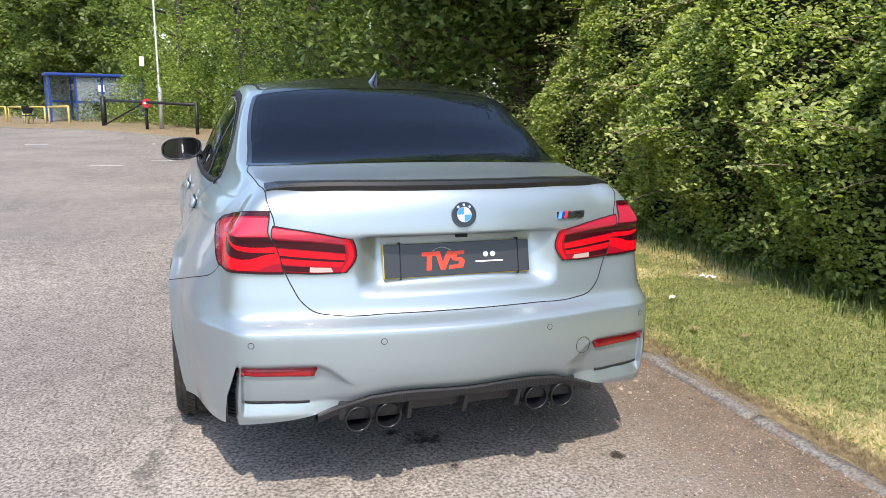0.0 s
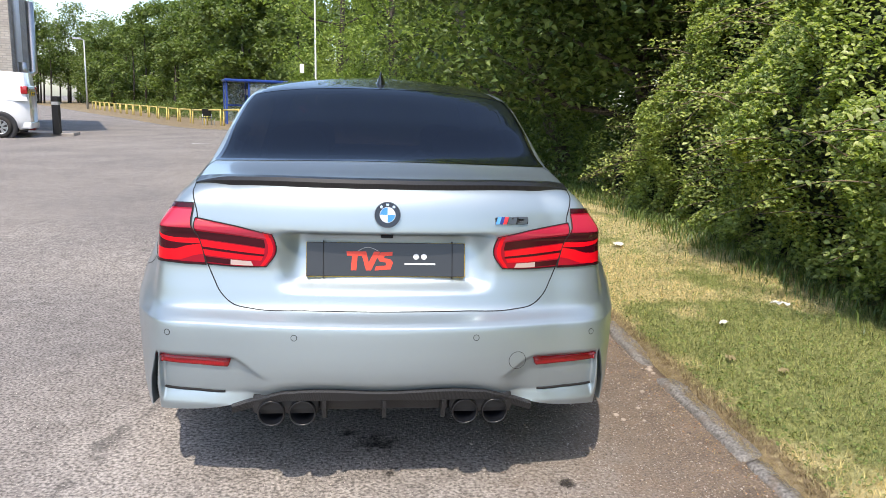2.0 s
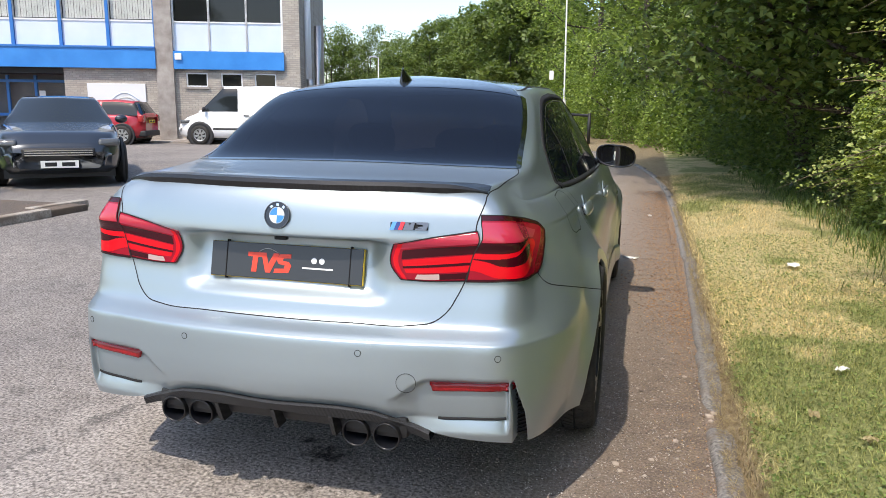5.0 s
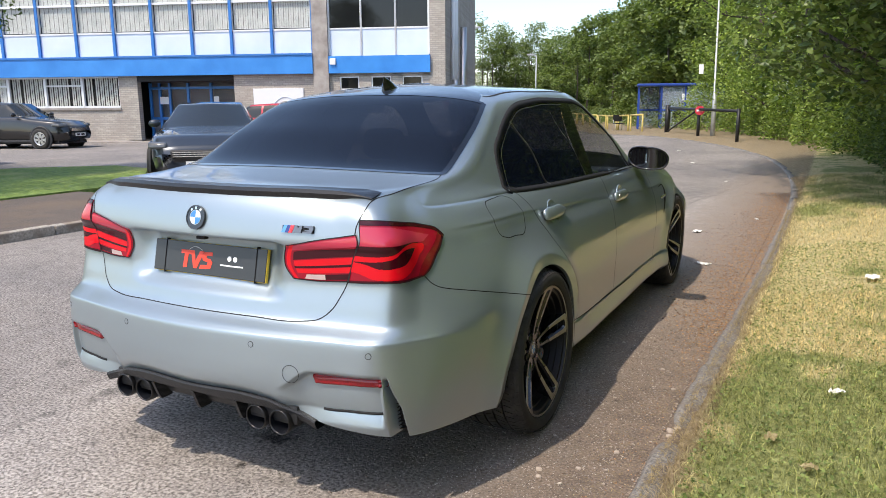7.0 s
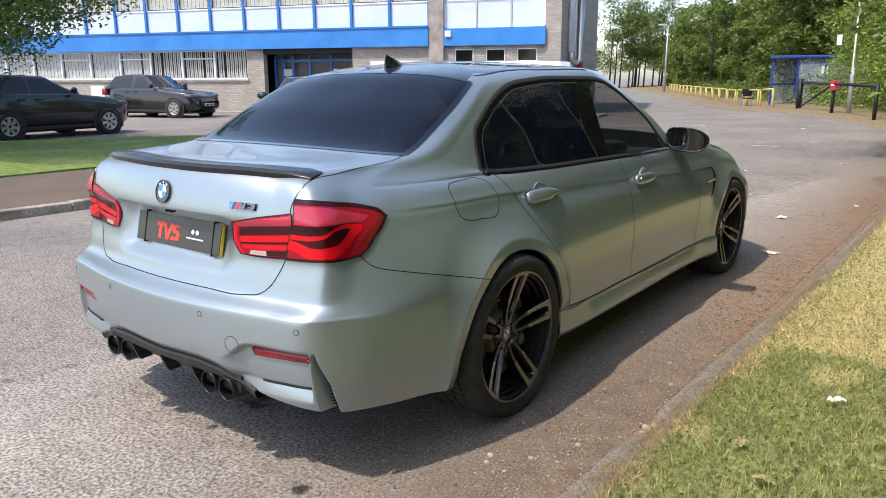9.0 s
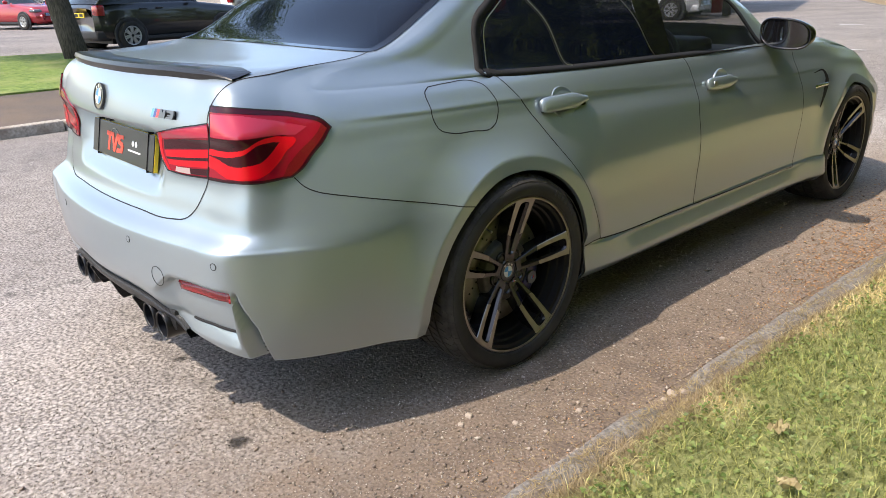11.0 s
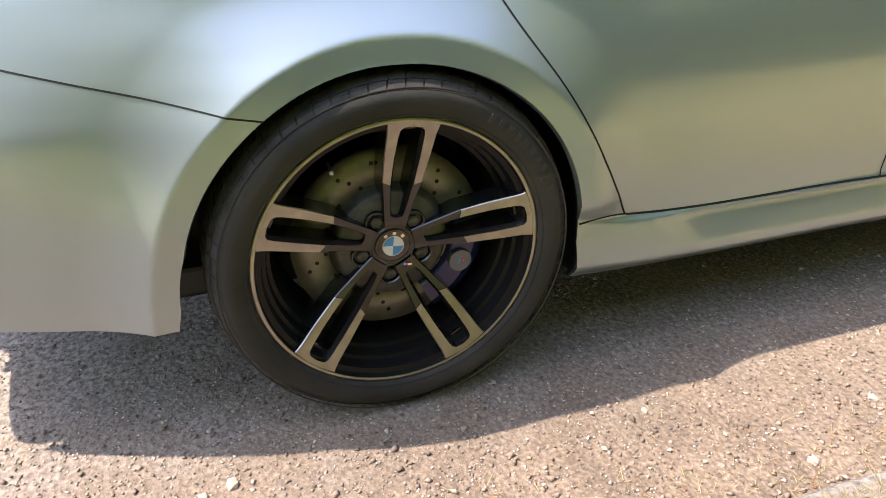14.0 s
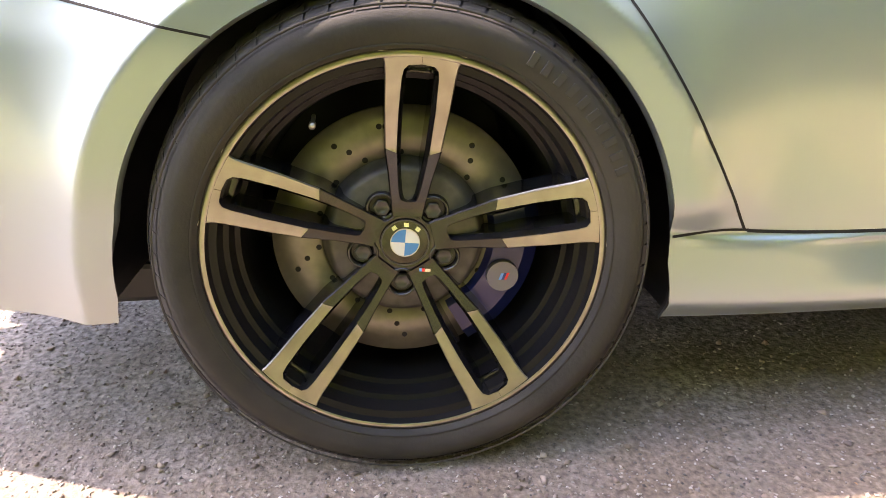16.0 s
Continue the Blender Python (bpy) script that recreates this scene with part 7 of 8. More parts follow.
# shoots that stand out, with leaves along them
shoot_v, shoot_f = [], []
for k in range(300):
    y, z = rs.uniform(-1.5, 6.8), 0.4 + 3.3 * rs.rand()
    x = float(hedge_face(y, z))
    d = Vector((-1.0, rs.normal(0, 0.5) - 0.1, rs.uniform(-0.1, 0.9))).normalized()
    ln = rs.uniform(0.25, 0.62) * (1.5 if rs.rand() > 0.85 else 1.0)
    p = [Vector((x + 0.15, y, z + 0.1)) + d * ln * f + Vector((0, 0, -0.25 * ln * f * f)) for f in np.linspace(0, 1.2, 5)]
    v2, f2 = limb(p, 0.006, 0.002, 4)
    shoot_f += [tuple(q + len(shoot_v) for q in g) for g in f2]
    shoot_v += v2
    m = int(70 * ln)
    f = rs.uniform(0.15, 1.05, m)
    cc = np.array([p[0]]) + np.outer(f * ln * 1.15, np.array(d)) + rs.normal(0, 0.035, (m, 3))
    cc[:, 2] -= 0.25 * ln * f * f
    c.append(cc)
c = np.concatenate(c)
v, f = leaf_arrays(c, 0.042, rs, up=0.45, face=(-0.4, -0.6, 0.75), aspect=0.62, rounded=True)
hedge = thing("hedge", "tall overgrown green hedge beside the grass verge", "hedge")
tagged(put("leaves", fast_mesh("leaves", v, f, LEAF_H), hedge, "small glossy green leaves"), kind="stuff")
tagged(put("twiggy_growth", mesh_of("twiggy_growth", shoot_v, shoot_f, TWIG), hedge), kind="stuff")
# Added core: its near-black colour imitates the shade between the leaves.
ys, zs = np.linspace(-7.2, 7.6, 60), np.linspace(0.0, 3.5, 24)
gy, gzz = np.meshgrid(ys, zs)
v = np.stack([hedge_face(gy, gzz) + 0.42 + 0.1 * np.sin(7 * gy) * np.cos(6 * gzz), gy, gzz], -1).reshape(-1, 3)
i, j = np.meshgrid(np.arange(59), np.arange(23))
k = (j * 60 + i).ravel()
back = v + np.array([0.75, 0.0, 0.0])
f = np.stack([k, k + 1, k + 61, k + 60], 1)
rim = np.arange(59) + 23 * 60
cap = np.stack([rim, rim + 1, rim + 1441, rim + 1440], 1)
put("shade_core", fast_mesh("shade_core", np.concatenate([v, back]), np.concatenate([f, f[:, ::-1] + 1440, cap]), SHADE, True), hedge)
# tangled grass and nettles at the hedge's foot
n = 6000
by = rs.uniform(-2, 11, n)
bx = 3.15 + rs.normal(0, 0.18, n) - 0.03 * np.maximum(by - 5, 0)
hh = rs.uniform(0.05, 0.17, n)
a = rs.rand(n) * 6.283
c0 = np.stack([bx, by, verge_z(bx - 1.5, bx, by) - 0.01], 1)
side = np.stack([-np.sin(a), np.cos(a), a * 0], 1) * 0.004
tip = c0 + np.stack([np.cos(a) * hh * 0.6, np.sin(a) * hh * 0.6, hh * 0.8], 1)
md = c0 + np.stack([np.cos(a) * hh * 0.15, np.sin(a) * hh * 0.15, hh * 0.6], 1)
v = np.stack([c0 - side, c0 + side, md + side, md - side, tip + side * 0.2, tip - side * 0.2], 1).reshape(-1, 3)
b6 = np.arange(n)[:, None] * 6
tagged(put("long_grass", fast_mesh("long_grass", v, np.concatenate([b6 + [0, 1, 2, 3], b6 + [3, 2, 4, 5]]), LEAF_T)), "long wild grass at the foot of the hedge", "grass", kind="stuff")

# trees that overhang the verge beyond the hedge
tree(5.4, 6.3, 6.6, 2.9, 28, 0.14, 24000, 0.42, (-1.7, 0.0), trunk_r=0.19, clumps=70)
tree(4.7, 7.4, 6.8, 3.1, 30, 0.13, 26000, 0.36, (-1.9, -0.4), trunk_r=0.19, clumps=60)
tree(3.9, 10.4, 8.0, 3.5, 29, 0.13, 24000, 0.34, (-2.0, -0.3), trunk_r=0.2, clumps=60)
tree(5.3, 7.0, 6.4, 2.4, 38, 0.10, 17000, 0.58, (-3.2, -1.2), LEAF_SUN, trunk_r=0.14, clumps=60)
tree(5.6, 9.5, 8.5, 3.6, 31, 0.10, 15000, 0.28, (-0.8, 0.5), trunk_r=0.20, clumps=60)
tree(4.6, 13.5, 9.0, 3.8, 32, 0.11, 15000, 0.30, (-1.2, 0.2), LEAF_SUN, trunk_r=0.22, clumps=60)
tree(6.9, 3.4, 6.4, 2.6, 33, 0.10, 14000, 0.48, (-1.3, 0.3), trunk_r=0.22, clumps=60)
tree(3.2, 18.5, 9.5, 3.4, 34, 0.12, 13000, 0.22, (-0.8, 0.2), LEAF_SUN, trunk_r=0.2, clumps=56)
tree(1.2, 23.0, 9.0, 3.2, 35, 0.13, 12000, 0.12, (-0.4, 0.0), LEAF_SUN, trunk_r=0.18, clumps=56)
tree(-1.0, 28.5, 9.5, 3.4, 36, 0.14, 11000, 0.10, (0, 0), LEAF_SUN, trunk_r=0.18, clumps=52)
tree(6.5, 22.0, 11.0, 4.0, 37, 0.15, 9000, 0.15, (0, 0), trunk_r=0.22)


def bushes(name, spots, leaf, per, seed, label, material):
    """Low scrub: rounded clumps of leaves of uneven size over dark stems."""
    rs = np.random.RandomState(seed)
    cs = []
    for x, y, r, h in spots:
        m = int(per * r * h)
        d = rs.normal(0, 1, (m, 3))
        d[:, 2] = np.abs(d[:, 2])
        d /= np.linalg.norm(d, axis=1, keepdims=True)
        bump = 1 + 0.25 * np.sin(5 * d[:, :1] + x) * np.cos(4 * d[:, 1:2] + y)
        cs.append(np.array([x, y, float(gz(x, y)) + 0.1]) + d * bump * np.array([r, r, h]) * (rs.rand(m, 1) ** 0.25))
    v, f = leaf_arrays(np.concatenate(cs), leaf, rs, aspect=0.62)
    return tagged(put(name, fast_mesh(name, v, f, material)), label, "bushes", kind="stuff")


bushes("undergrowth", [(3.9, 8.2, 0.9, 2.4), (3.7, 9.8, 0.9, 2.0), (3.5, 11.5, 0.9, 2.2), (3.3, 13.2, 1.0, 2.0), (3.0, 15.0, 1.0, 2.4), (5.2, 12.0, 1.6, 3.4), (4.8, 16, 1.6, 3.4), (4.0, 20, 1.8, 3.6), (2.8, 25, 1.8, 4.0)], 0.10, 1500, 41, "dense green undergrowth below the trees", LEAF_T)

bushes("undergrowth", [(2.5, 17.0, 1.1, 2.6), (1.9, 19.2, 1.2, 2.6), (1.0, 21.3, 1.2, 2.4), (0.2, 23.6, 1.3, 2.8), (-0.9, 25.8, 1.3, 2.6), (-2.2, 28.0, 1.4, 2.8)], 0.10, 1500, 44, "sunlit bright green bushes along the road bend", LEAF_SUN)

# the wood behind the far side of the road
rs = np.random.RandomState(51)
cs, tv, tf = [], [], []
spots = []
for k in range(120):
    s = rs.rand()
    x, y = -3.5 - 42 * s + rs.normal(0, 1.2), 33 + 78 * s + rs.normal(0, 2.0)
    d = rs.rand() ** 1.3 * 16
    spots.append((x + d * 0.88 + 2.5, y + d * 0.45 + 1.0, rs.uniform(7.5, 12.0) * (0.8 + 0.35 * min(1, d / 7)), d))
for k in range(30):
    s = rs.rand()
    spots.append((-52 + 22 * s + rs.normal(0, 2), 95 + 30 * s + rs.normal(0, 3), rs.uniform(10, 14), 5))
for k in range(26):
    spots.append((rs.uniform(3, 22), rs.uniform(28, 60), rs.uniform(8, 13), 6))
for x, y, h, d in spots:
    z = float(gz(x, y))
    far = math.hypot(x, y)
    m = int(2700 if d < 5 else 1700)
    nc = 16
    v2, f2 = limb([Vector((x, y, z - 0.2)), Vector((x + 0.2, y, z + h * 0.4)), Vector((x + 0.1, y + 0.2, z + h * 0.85))], 0.14, 0.03, 5)
    tf += [tuple(q + len(tv) for q in g) for g in f2]
    tv += v2
    for q in range(nc):
        zf = rs.uniform(0.03 if d < 5 else 0.25, 1.0)
        w = h * 0.27 * (1 - 0.8 * max(0, zf - 0.5) / 0.5)
        a = rs.rand() * 6.283
        e = np.array([x + math.cos(a) * w * rs.rand() ** 0.5, y + math.sin(a) * w * rs.rand() ** 0.5, z + h * zf])
        n = m // nc
        dd = rs.normal(0, 1, (n, 3))
        dd /= np.linalg.norm(dd, axis=1, keepdims=True)
        cs.append(e + dd * h * rs.uniform(0.06, 0.13) * rs.rand(n, 1) ** 0.35 * np.array([1.15, 1.15, 0.8]))
c = np.concatenate(cs)
v, f = leaf_arrays(c, 0.30, rs, aspect=0.75)
tagged(put("far_wood", fast_mesh("far_wood", v, f, LEAF_W)), "dense mixed green woodland behind the road", "woods", kind="stuff")
tagged(put("far_trunks", mesh_of("far_trunks", tv, tf, BARK)), "thin grey trunks in the woodland", "tree trunks", kind="stuff")
# rough grass along the wood's edge
bushes("rough_edge", [(-6.0 - 20 * s + 3.0 + rs.normal(0, 0.5), 30 + 42 * s + rs.normal(0, 0.6), 1.1, rs.uniform(0.5, 1.3)) for s in np.linspace(0, 1, 26)], 0.13, 420, 61, "rough grass and brambles along the wood's edge", LEAF_W)

# ---- office building: pale brick below, glazed storey above, blue fascia ----
FA = radians(20)
FACADE = Matrix(((-math.cos(FA), -math.sin(FA) * -1, 0, -11.99), (-math.sin(FA), -math.cos(FA), 0, 22.53), (0, 0, 1, -0.06), (0, 0, 0, 1)))
# in its frame: x runs left along the front, y comes forwards, z up
BRICK = mat("pale_brick", (0.36, 0.32, 0.28), 0.9)
nt = BRICK.node_tree
N, L = nt.nodes, nt.links
tc = N.new("ShaderNodeTexCoord")
br = N.new("ShaderNodeTexBrick")
br.inputs["Scale"].default_value = 1.0
br.inputs["Brick Width"].default_value, br.inputs["Row Height"].default_value, br.inputs["Mortar Size"].default_value = 0.225, 0.075, 0.008
br.inputs["Color1"].default_value, br.inputs["Color2"].default_value, br.inputs["Mortar"].default_value = (0.50, 0.455, 0.395, 1), (0.38, 0.345, 0.305, 1), (0.30, 0.285, 0.265, 1)
mp = N.new("ShaderNodeMapping")
mp.inputs["Rotation"].default_value = (radians(90), 0, 0)
L.new(tc.outputs["Object"], mp.inputs[0])
L.new(mp.outputs[0], br.inputs["Vector"])
sn = tex("ShaderNodeTexNoise", 1.3, 6)
L.new(blend(remap(sn.outputs[0], 0.35, 0.7, 0, 0.45), br.outputs[0], (0.25, 0.21, 0.18)), bsdf(BRICK).inputs["Base Color"])
bp = N.new("ShaderNodeBump")
bp.inputs["Strength"].default_value, bp.inputs["Distance"].default_value = 0.6, 0.01
bp.invert = True
L.new(br.outputs["Fac"], bp.inputs["Height"])
L.new(bp.outputs[0], bsdf(BRICK).inputs["Normal"])
FASCIA = noisy(mat("blue_fascia", (0.03, 0.22, 0.62), 0.4), 1.2, (0.025, 0.19, 0.56), (0.045, 0.26, 0.68))
FRAME_B = mat("blue_frame", (0.03, 0.17, 0.50), 0.4)
FRAME_W = mat("white_frame", (0.75, 0.76, 0.78), 0.45)
PANEL = noisy(mat("pale_panel", (0.62, 0.70, 0.82), 0.45), 0.8, (0.56, 0.65, 0.79), (0.66, 0.73, 0.84))
CONC = noisy(mat("concrete", (0.33, 0.30, 0.27), 0.9), 3, (0.24, 0.21, 0.19), (0.40, 0.37, 0.34), bump=0.3, bump_scale=30)
PANE = mat("office_glass", (0.03, 0.035, 0.04), 0.03, 0, 0, 0, 0.6, 0, 1.5, 0.10)
PANE_D = mat("dark_glass", (0.012, 0.013, 0.014), 0.04, 0, 0, 0, 0.5)
BLIND = noisy(mat("blinds", (0.72, 0.73, 0.68), 0.7), 2, (0.62, 0.64, 0.60), (0.82, 0.83, 0.78))
# Near-black imitates unlit rooms; their darkness is put into the colour.
ROOM = mat("room_shade", (0.03, 0.03, 0.03), 0.9)

ENTRY = mat("entrance_wall", (0.16, 0.16, 0.17), 0.8)
house = thing("office_building", "two-storey office building with blue fascia and pale brick", "building", FACADE, kind="")


def hp(name, spec, material, parent=None, label="", bevel=0.0):
    return part(name, boxes(*spec, bevel=bevel), material, parent or house, label)


ML = [4.54 + 1.64 * k for k in range(19)]        # mullions of the left block
END = ML[-1]
# brick of the ground floor, left block: piers, spandrel below the windows
hp("wall", [(12.75, END, -0.30, 0.0, 0.0, 1.42), (11.95, 12.75, -0.30, 0.0, 0.0, 2.66), (4.54, 7.85, -0.30, 0.0, 0.0, 2.66)], BRICK, label="pale brick wall")
hp("wall", [(-0.60, 0.0, -0.4, 0.02, 0.0, 7.2), (0.0, 3.95, -0.3, -0.02, 0.0, 2.04), (0.0, 0.29, -0.3, -0.02, 2.04, 2.66), (1.07, 1.52, -0.3, -0.02, 2.04, 2.66), (2.29, 2.77, -0.3, -0.02, 2.04, 2.66), (3.54, 3.95, -0.3, -0.02, 2.04, 2.66), (0.0, 3.95, -0.3, -0.02, 2.54, 2.66), (-0.60, -0.40, -12.0, -0.4, 0.0, 7.2)], BRICK, label="pale brick wall")
hp("column", [(3.93, 4.54, -0.3, 0.16, 0.0, 7.2)], CONC, label="bare concrete column")
hp("fascia", [(4.54, END, -0.1, 0.22, 2.66, 3.36)], FASCIA, label="bright blue fascia board")
hp("fascia_cap", [(4.54, END, -0.1, 0.26, 3.36, 3.43)], FRAME_B)
hp("fascia", [(-0.03, 3.93, -0.1, 0.14, 2.66, 3.30)], FASCIA, label="bright blue fascia board")
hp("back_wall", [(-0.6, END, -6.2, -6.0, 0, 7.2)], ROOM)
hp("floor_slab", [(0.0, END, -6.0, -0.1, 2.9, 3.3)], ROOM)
hp("roof", [(-0.6, END + 0.3, -12, 0.25, 7.2, 7.5)], CONC)
hp("upper_wall", [(-0.03, END, -0.25, 0.05, 6.2, 7.2)], PANEL)
# upper storey of the left block
for a, b in zip(ML[:-1], ML[1:]):
    w = hp("window", [(a + 0.06, b - 0.06, -0.015, 0.0, 4.36, 6.16)], PANE)
    hp("spandrel_panel", [(a + 0.06, b - 0.06, -0.06, 0.02, 3.43, 4.30)], PANEL, w, "pale blue panel below the window")
    hp("frame", [(a + 0.02, a + 0.06, -0.06, 0.05, 4.30, 6.2), (b - 0.06, b - 0.02, -0.06, 0.05, 4.30, 6.2), (a + 0.06, b - 0.06, -0.06, 0.05, 4.30, 4.36), (a + 0.06, b - 0.06, -0.06, 0.05, 5.38, 5.46)], FRAME_W, w)
    bl = bmesh.new()
    for i in range(15):
        x = a + 0.09 + i * 0.098
        box(bl, x, x + 0.086, -0.075 + 0.012 * (i % 2), -0.070 + 0.012 * (i % 2), 4.40, 6.1)
    part("blind", bl, BLIND, w, "drawn vertical blinds")
for a in ML:
    hp("mullion", [(a - 0.055, a + 0.055, -0.08, 0.10, 3.40, 7.2)], FRAME_B, label="blue upright")
# right block, with dark panes
RM = (0.03, 1.30, 2.64, 3.91)
for a, b in zip(RM[:-1], RM[1:]):
    w = hp("window", [(a + 0.05, b - 0.05, -0.03, -0.015, 4.34, 6.1)], PANE_D)
    hp("spandrel_panel", [(a + 0.01, b - 0.01, -0.05, 0.0, 3.30, 4.30)], PANEL, w, "pale blue panel below the window")
    hp("frame", [(a - 0.035, a + 0.035, -0.06, 0.03, 3.34, 6.2), (b - 0.035, b + 0.035, -0.06, 0.03, 3.34, 6.2), (a, b, -0.06, 0.03, 4.30, 4.35)], FRAME_W, w)
for a, b in ((0.29, 1.07), (1.52, 2.29), (2.77, 3.54)):
    w = hp("small_window", [(a + 0.04, b - 0.04, -0.12, -0.10, 2.08, 2.50)], PANE_D)
    hp("frame", [(a, a + 0.045, -0.14, -0.05, 2.04, 2.54), (b - 0.045, b, -0.14, -0.05, 2.04, 2.54), (a, b, -0.14, -0.05, 2.04, 2.085), (a, b, -0.14, -0.05, 2.495, 2.54)], FRAME_W, w)
    hp("sill", [(a - 0.06, b + 0.06, -0.12, 0.05, 1.97, 2.04)], CONC, w)
# ground-floor windows
GM = [12.75 + 1.66 * k for k in range(13)]
for k, (a, b) in enumerate(zip(GM[:-1], GM[1:])):
    w = hp("window", [(a + 0.05, b - 0.05, -0.14, -0.125, 1.50, 2.62)], PANE)
    hp("frame", [(a, a + 0.05, -0.18, -0.06, 1.42, 2.66), (b - 0.05, b, -0.18, -0.06, 1.42, 2.66), (a, b, -0.18, -0.06, 1.42, 1.50), (a, b, -0.18, -0.06, 2.60, 2.66)] + ([(a, b, -0.18, -0.06, 2.28, 2.34)] if k % 2 else []), FRAME_W, w)
    bl = bmesh.new()
    for i in range(15):
        if (k * 7 + i * 3) % 11 == 0 and k < 4:
            continue
        x = a + 0.08 + i * 0.10
        box(bl, x, x + (0.097 if k > 2 else 0.06), -0.20 + 0.02 * (i % 2), -0.195 + 0.02 * (i % 2), 1.50, 2.60)
    part("blind", bl, BLIND, w, "vertical blinds")
hp("sill", [(12.70, GM[-1], -0.1, 0.07, 1.34, 1.42)], CONC)
hp("wall", [(GM[-1], END, -0.30, 0.0, 1.42, 2.66)], BRICK, label="pale brick wall")
hp("wall_vent", [(20.3, 21.05, -0.01, 0.06, 0.45, 1.15)], FRAME_W, label="white wall vent", bevel=0.01)
# entrance recess
hp("entrance", [(7.85, 11.95, -1.2, -1.1, 0.0, 2.66)], ENTRY, label="shaded entrance recess")
door = hp("door", [(8.0, 10.2, -0.92, -0.90, 1.02, 2.15), (10.3, 11.5, -0.92, -0.90, 0.25, 2.15)], PANE, label="blue-framed glazed entrance")
hp("frame", [(x, x + 0.09, -0.97, -0.86, 0.0, 2.4) for x in (7.86, 9.2, 10.2, 11.0, 11.45, 11.86)] + [(7.86, 11.9, -0.97, -0.86, 0.92, 1.02), (7.86, 11.9, -0.97, -0.86, 2.15, 2.25), (7.86, 10.2, -0.93, -0.88, 0.0, 0.92)], FRAME_B, door)
for x in (8.9, 11.1, 11.25):
    hp("notice", [(x, x + 0.22, -0.858, -0.85, 1.55, 1.85)], FRAME_W, door)
hp("step", [(7.6, 12.4, -1.1, 0.5, 0.0, 0.10)], CONC)
# Recess ceiling, its shade painted with the near-black room colour.
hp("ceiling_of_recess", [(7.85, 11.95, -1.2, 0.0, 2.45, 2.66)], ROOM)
board = hp("sign_board", [(5.0, 7.05, 0.0, 0.05, 0.75, 2.12)], FRAME_W, label="white sign board with a pale blue curve", bevel=0.005)
tube("curve_mark", [(5.25 + 1.3 * t, 0.055, 1.35 + 0.55 * math.sin(math.pi * (1 - t) * 0.9) - 0.25 * t) for t in np.linspace(0, 1, 20)], 0.025, PANEL, board, 6)
tube("curve_mark", [(5.25 + 1.2 * t, 0.055, 1.22 + 0.5 * math.sin(math.pi * (1 - t) * 0.9) - 0.22 * t) for t in np.linspace(0, 1, 20)], 0.018, SATIN, board, 6)
alarm = hp("alarm_box", [(3.62, 3.86, 0.0, 0.22, 2.98, 3.22)], FRAME_W, label="white alarm box on the wall", bevel=0.03)
# flues on the end wall
tube("flue", [(-0.85, -1.0, 2.4), (-0.85, -1.0, 2.1), (-1.0, -1.1, 2.0), (-1.15, -1.2, 2.1), (-1.15, -1.2, 4.4)], 0.13, SATIN, house, 12, label="bent metal flue")
for y in (-1.6, -2.2, -2.8):
    tube("pipe", [(-0.7, y, 0.3), (-0.7, y, 6.8)], 0.07, FRAME_W, house, 8)
hp("bin_store", [(-1.02, -0.72, -3.2, -2.6, 0, 2.15)], mat("red_paint", (0.32, 0.03, 0.03), 0.5), label="dark red metal door")
hp("pavement", [(-1.0, END, 0.0, 1.3, -0.05, 0.10)], CONC, label="concrete path along the wall")

# ---- far-side furniture ----
YELLOW = noisy(mat("yellow_paint", (0.6, 0.46, 0.12), 0.6), 5, (0.45, 0.35, 0.10), (0.66, 0.52, 0.17))
GALV = noisy(mat("galvanised", (0.5, 0.51, 0.51), 0.5, 0.6), 6, (0.40, 0.41, 0.41), (0.56, 0.57, 0.57))
IRON = mat("black_iron", (0.012, 0.012, 0.013), 0.5)
SHEL = mat("shelter_blue", (0.02, 0.06, 0.30), 0.4)
POLY = mat("shelter_pane", (0.45, 0.52, 0.62), 0.08, 0, 0, 0, 0.5, 0, 1.5, 0.28)


def barrier(a, b):
    """A yellow hoop rail between two points."""
    za, zb = float(gz(*a)), float(gz(*b))
    r = thing("barrier_rail", "yellow painted steel hoop barrier at the roadside", "barrier", group="roadside barriers")
    A, B = Vector((a[0], a[1], za)), Vector((b[0], b[1], zb))
    h = Vector((0, 0, 0.78))
    tube("bar", [A + h, A.lerp(B, 0.5) + h, B + h], 0.036, YELLOW, r, 8)
    for p in (A, B):
        tube("post", [p - Vector((0, 0, 0.1)), p + h * 1.03], 0.036, YELLOW, r, 8)


p0, d0 = np.array([-5.0, 27.4]), np.array([-0.43, 0.90])
for k in range(17):
    a = p0 + d0 * k * 2.75
    barrier(a, a + d0 * 2.25)

# height gate with a no-entry sign
gate = thing("swing_gate", "black steel swing gate at the verge", "gate")
z = float(gz(-2, 22))
A, M, B = Vector((-3.6, 25.2, z)), Vector((-2.1, 22.6, z)), Vector((-0.6, 19.9, z - 0.05))
tube("post", [A, A + Vector((0, 0, 1.12))], 0.09, IRON, gate)
tube("post", [M, M + Vector((0, 0, 1.0))], 0.05, IRON, gate)
tube("post", [B, B + Vector((0, 0, 1.05))], 0.05, IRON, gate)
tube("beam", [A + Vector((0, 0, 1.0)), B + Vector((0, 0, 0.98))], 0.045, IRON, gate)
tube("brace", [A + Vector((0, 0, 0.15)), A.lerp(M, 0.9) + Vector((0, 0, 0.9))], 0.03, IRON, gate)
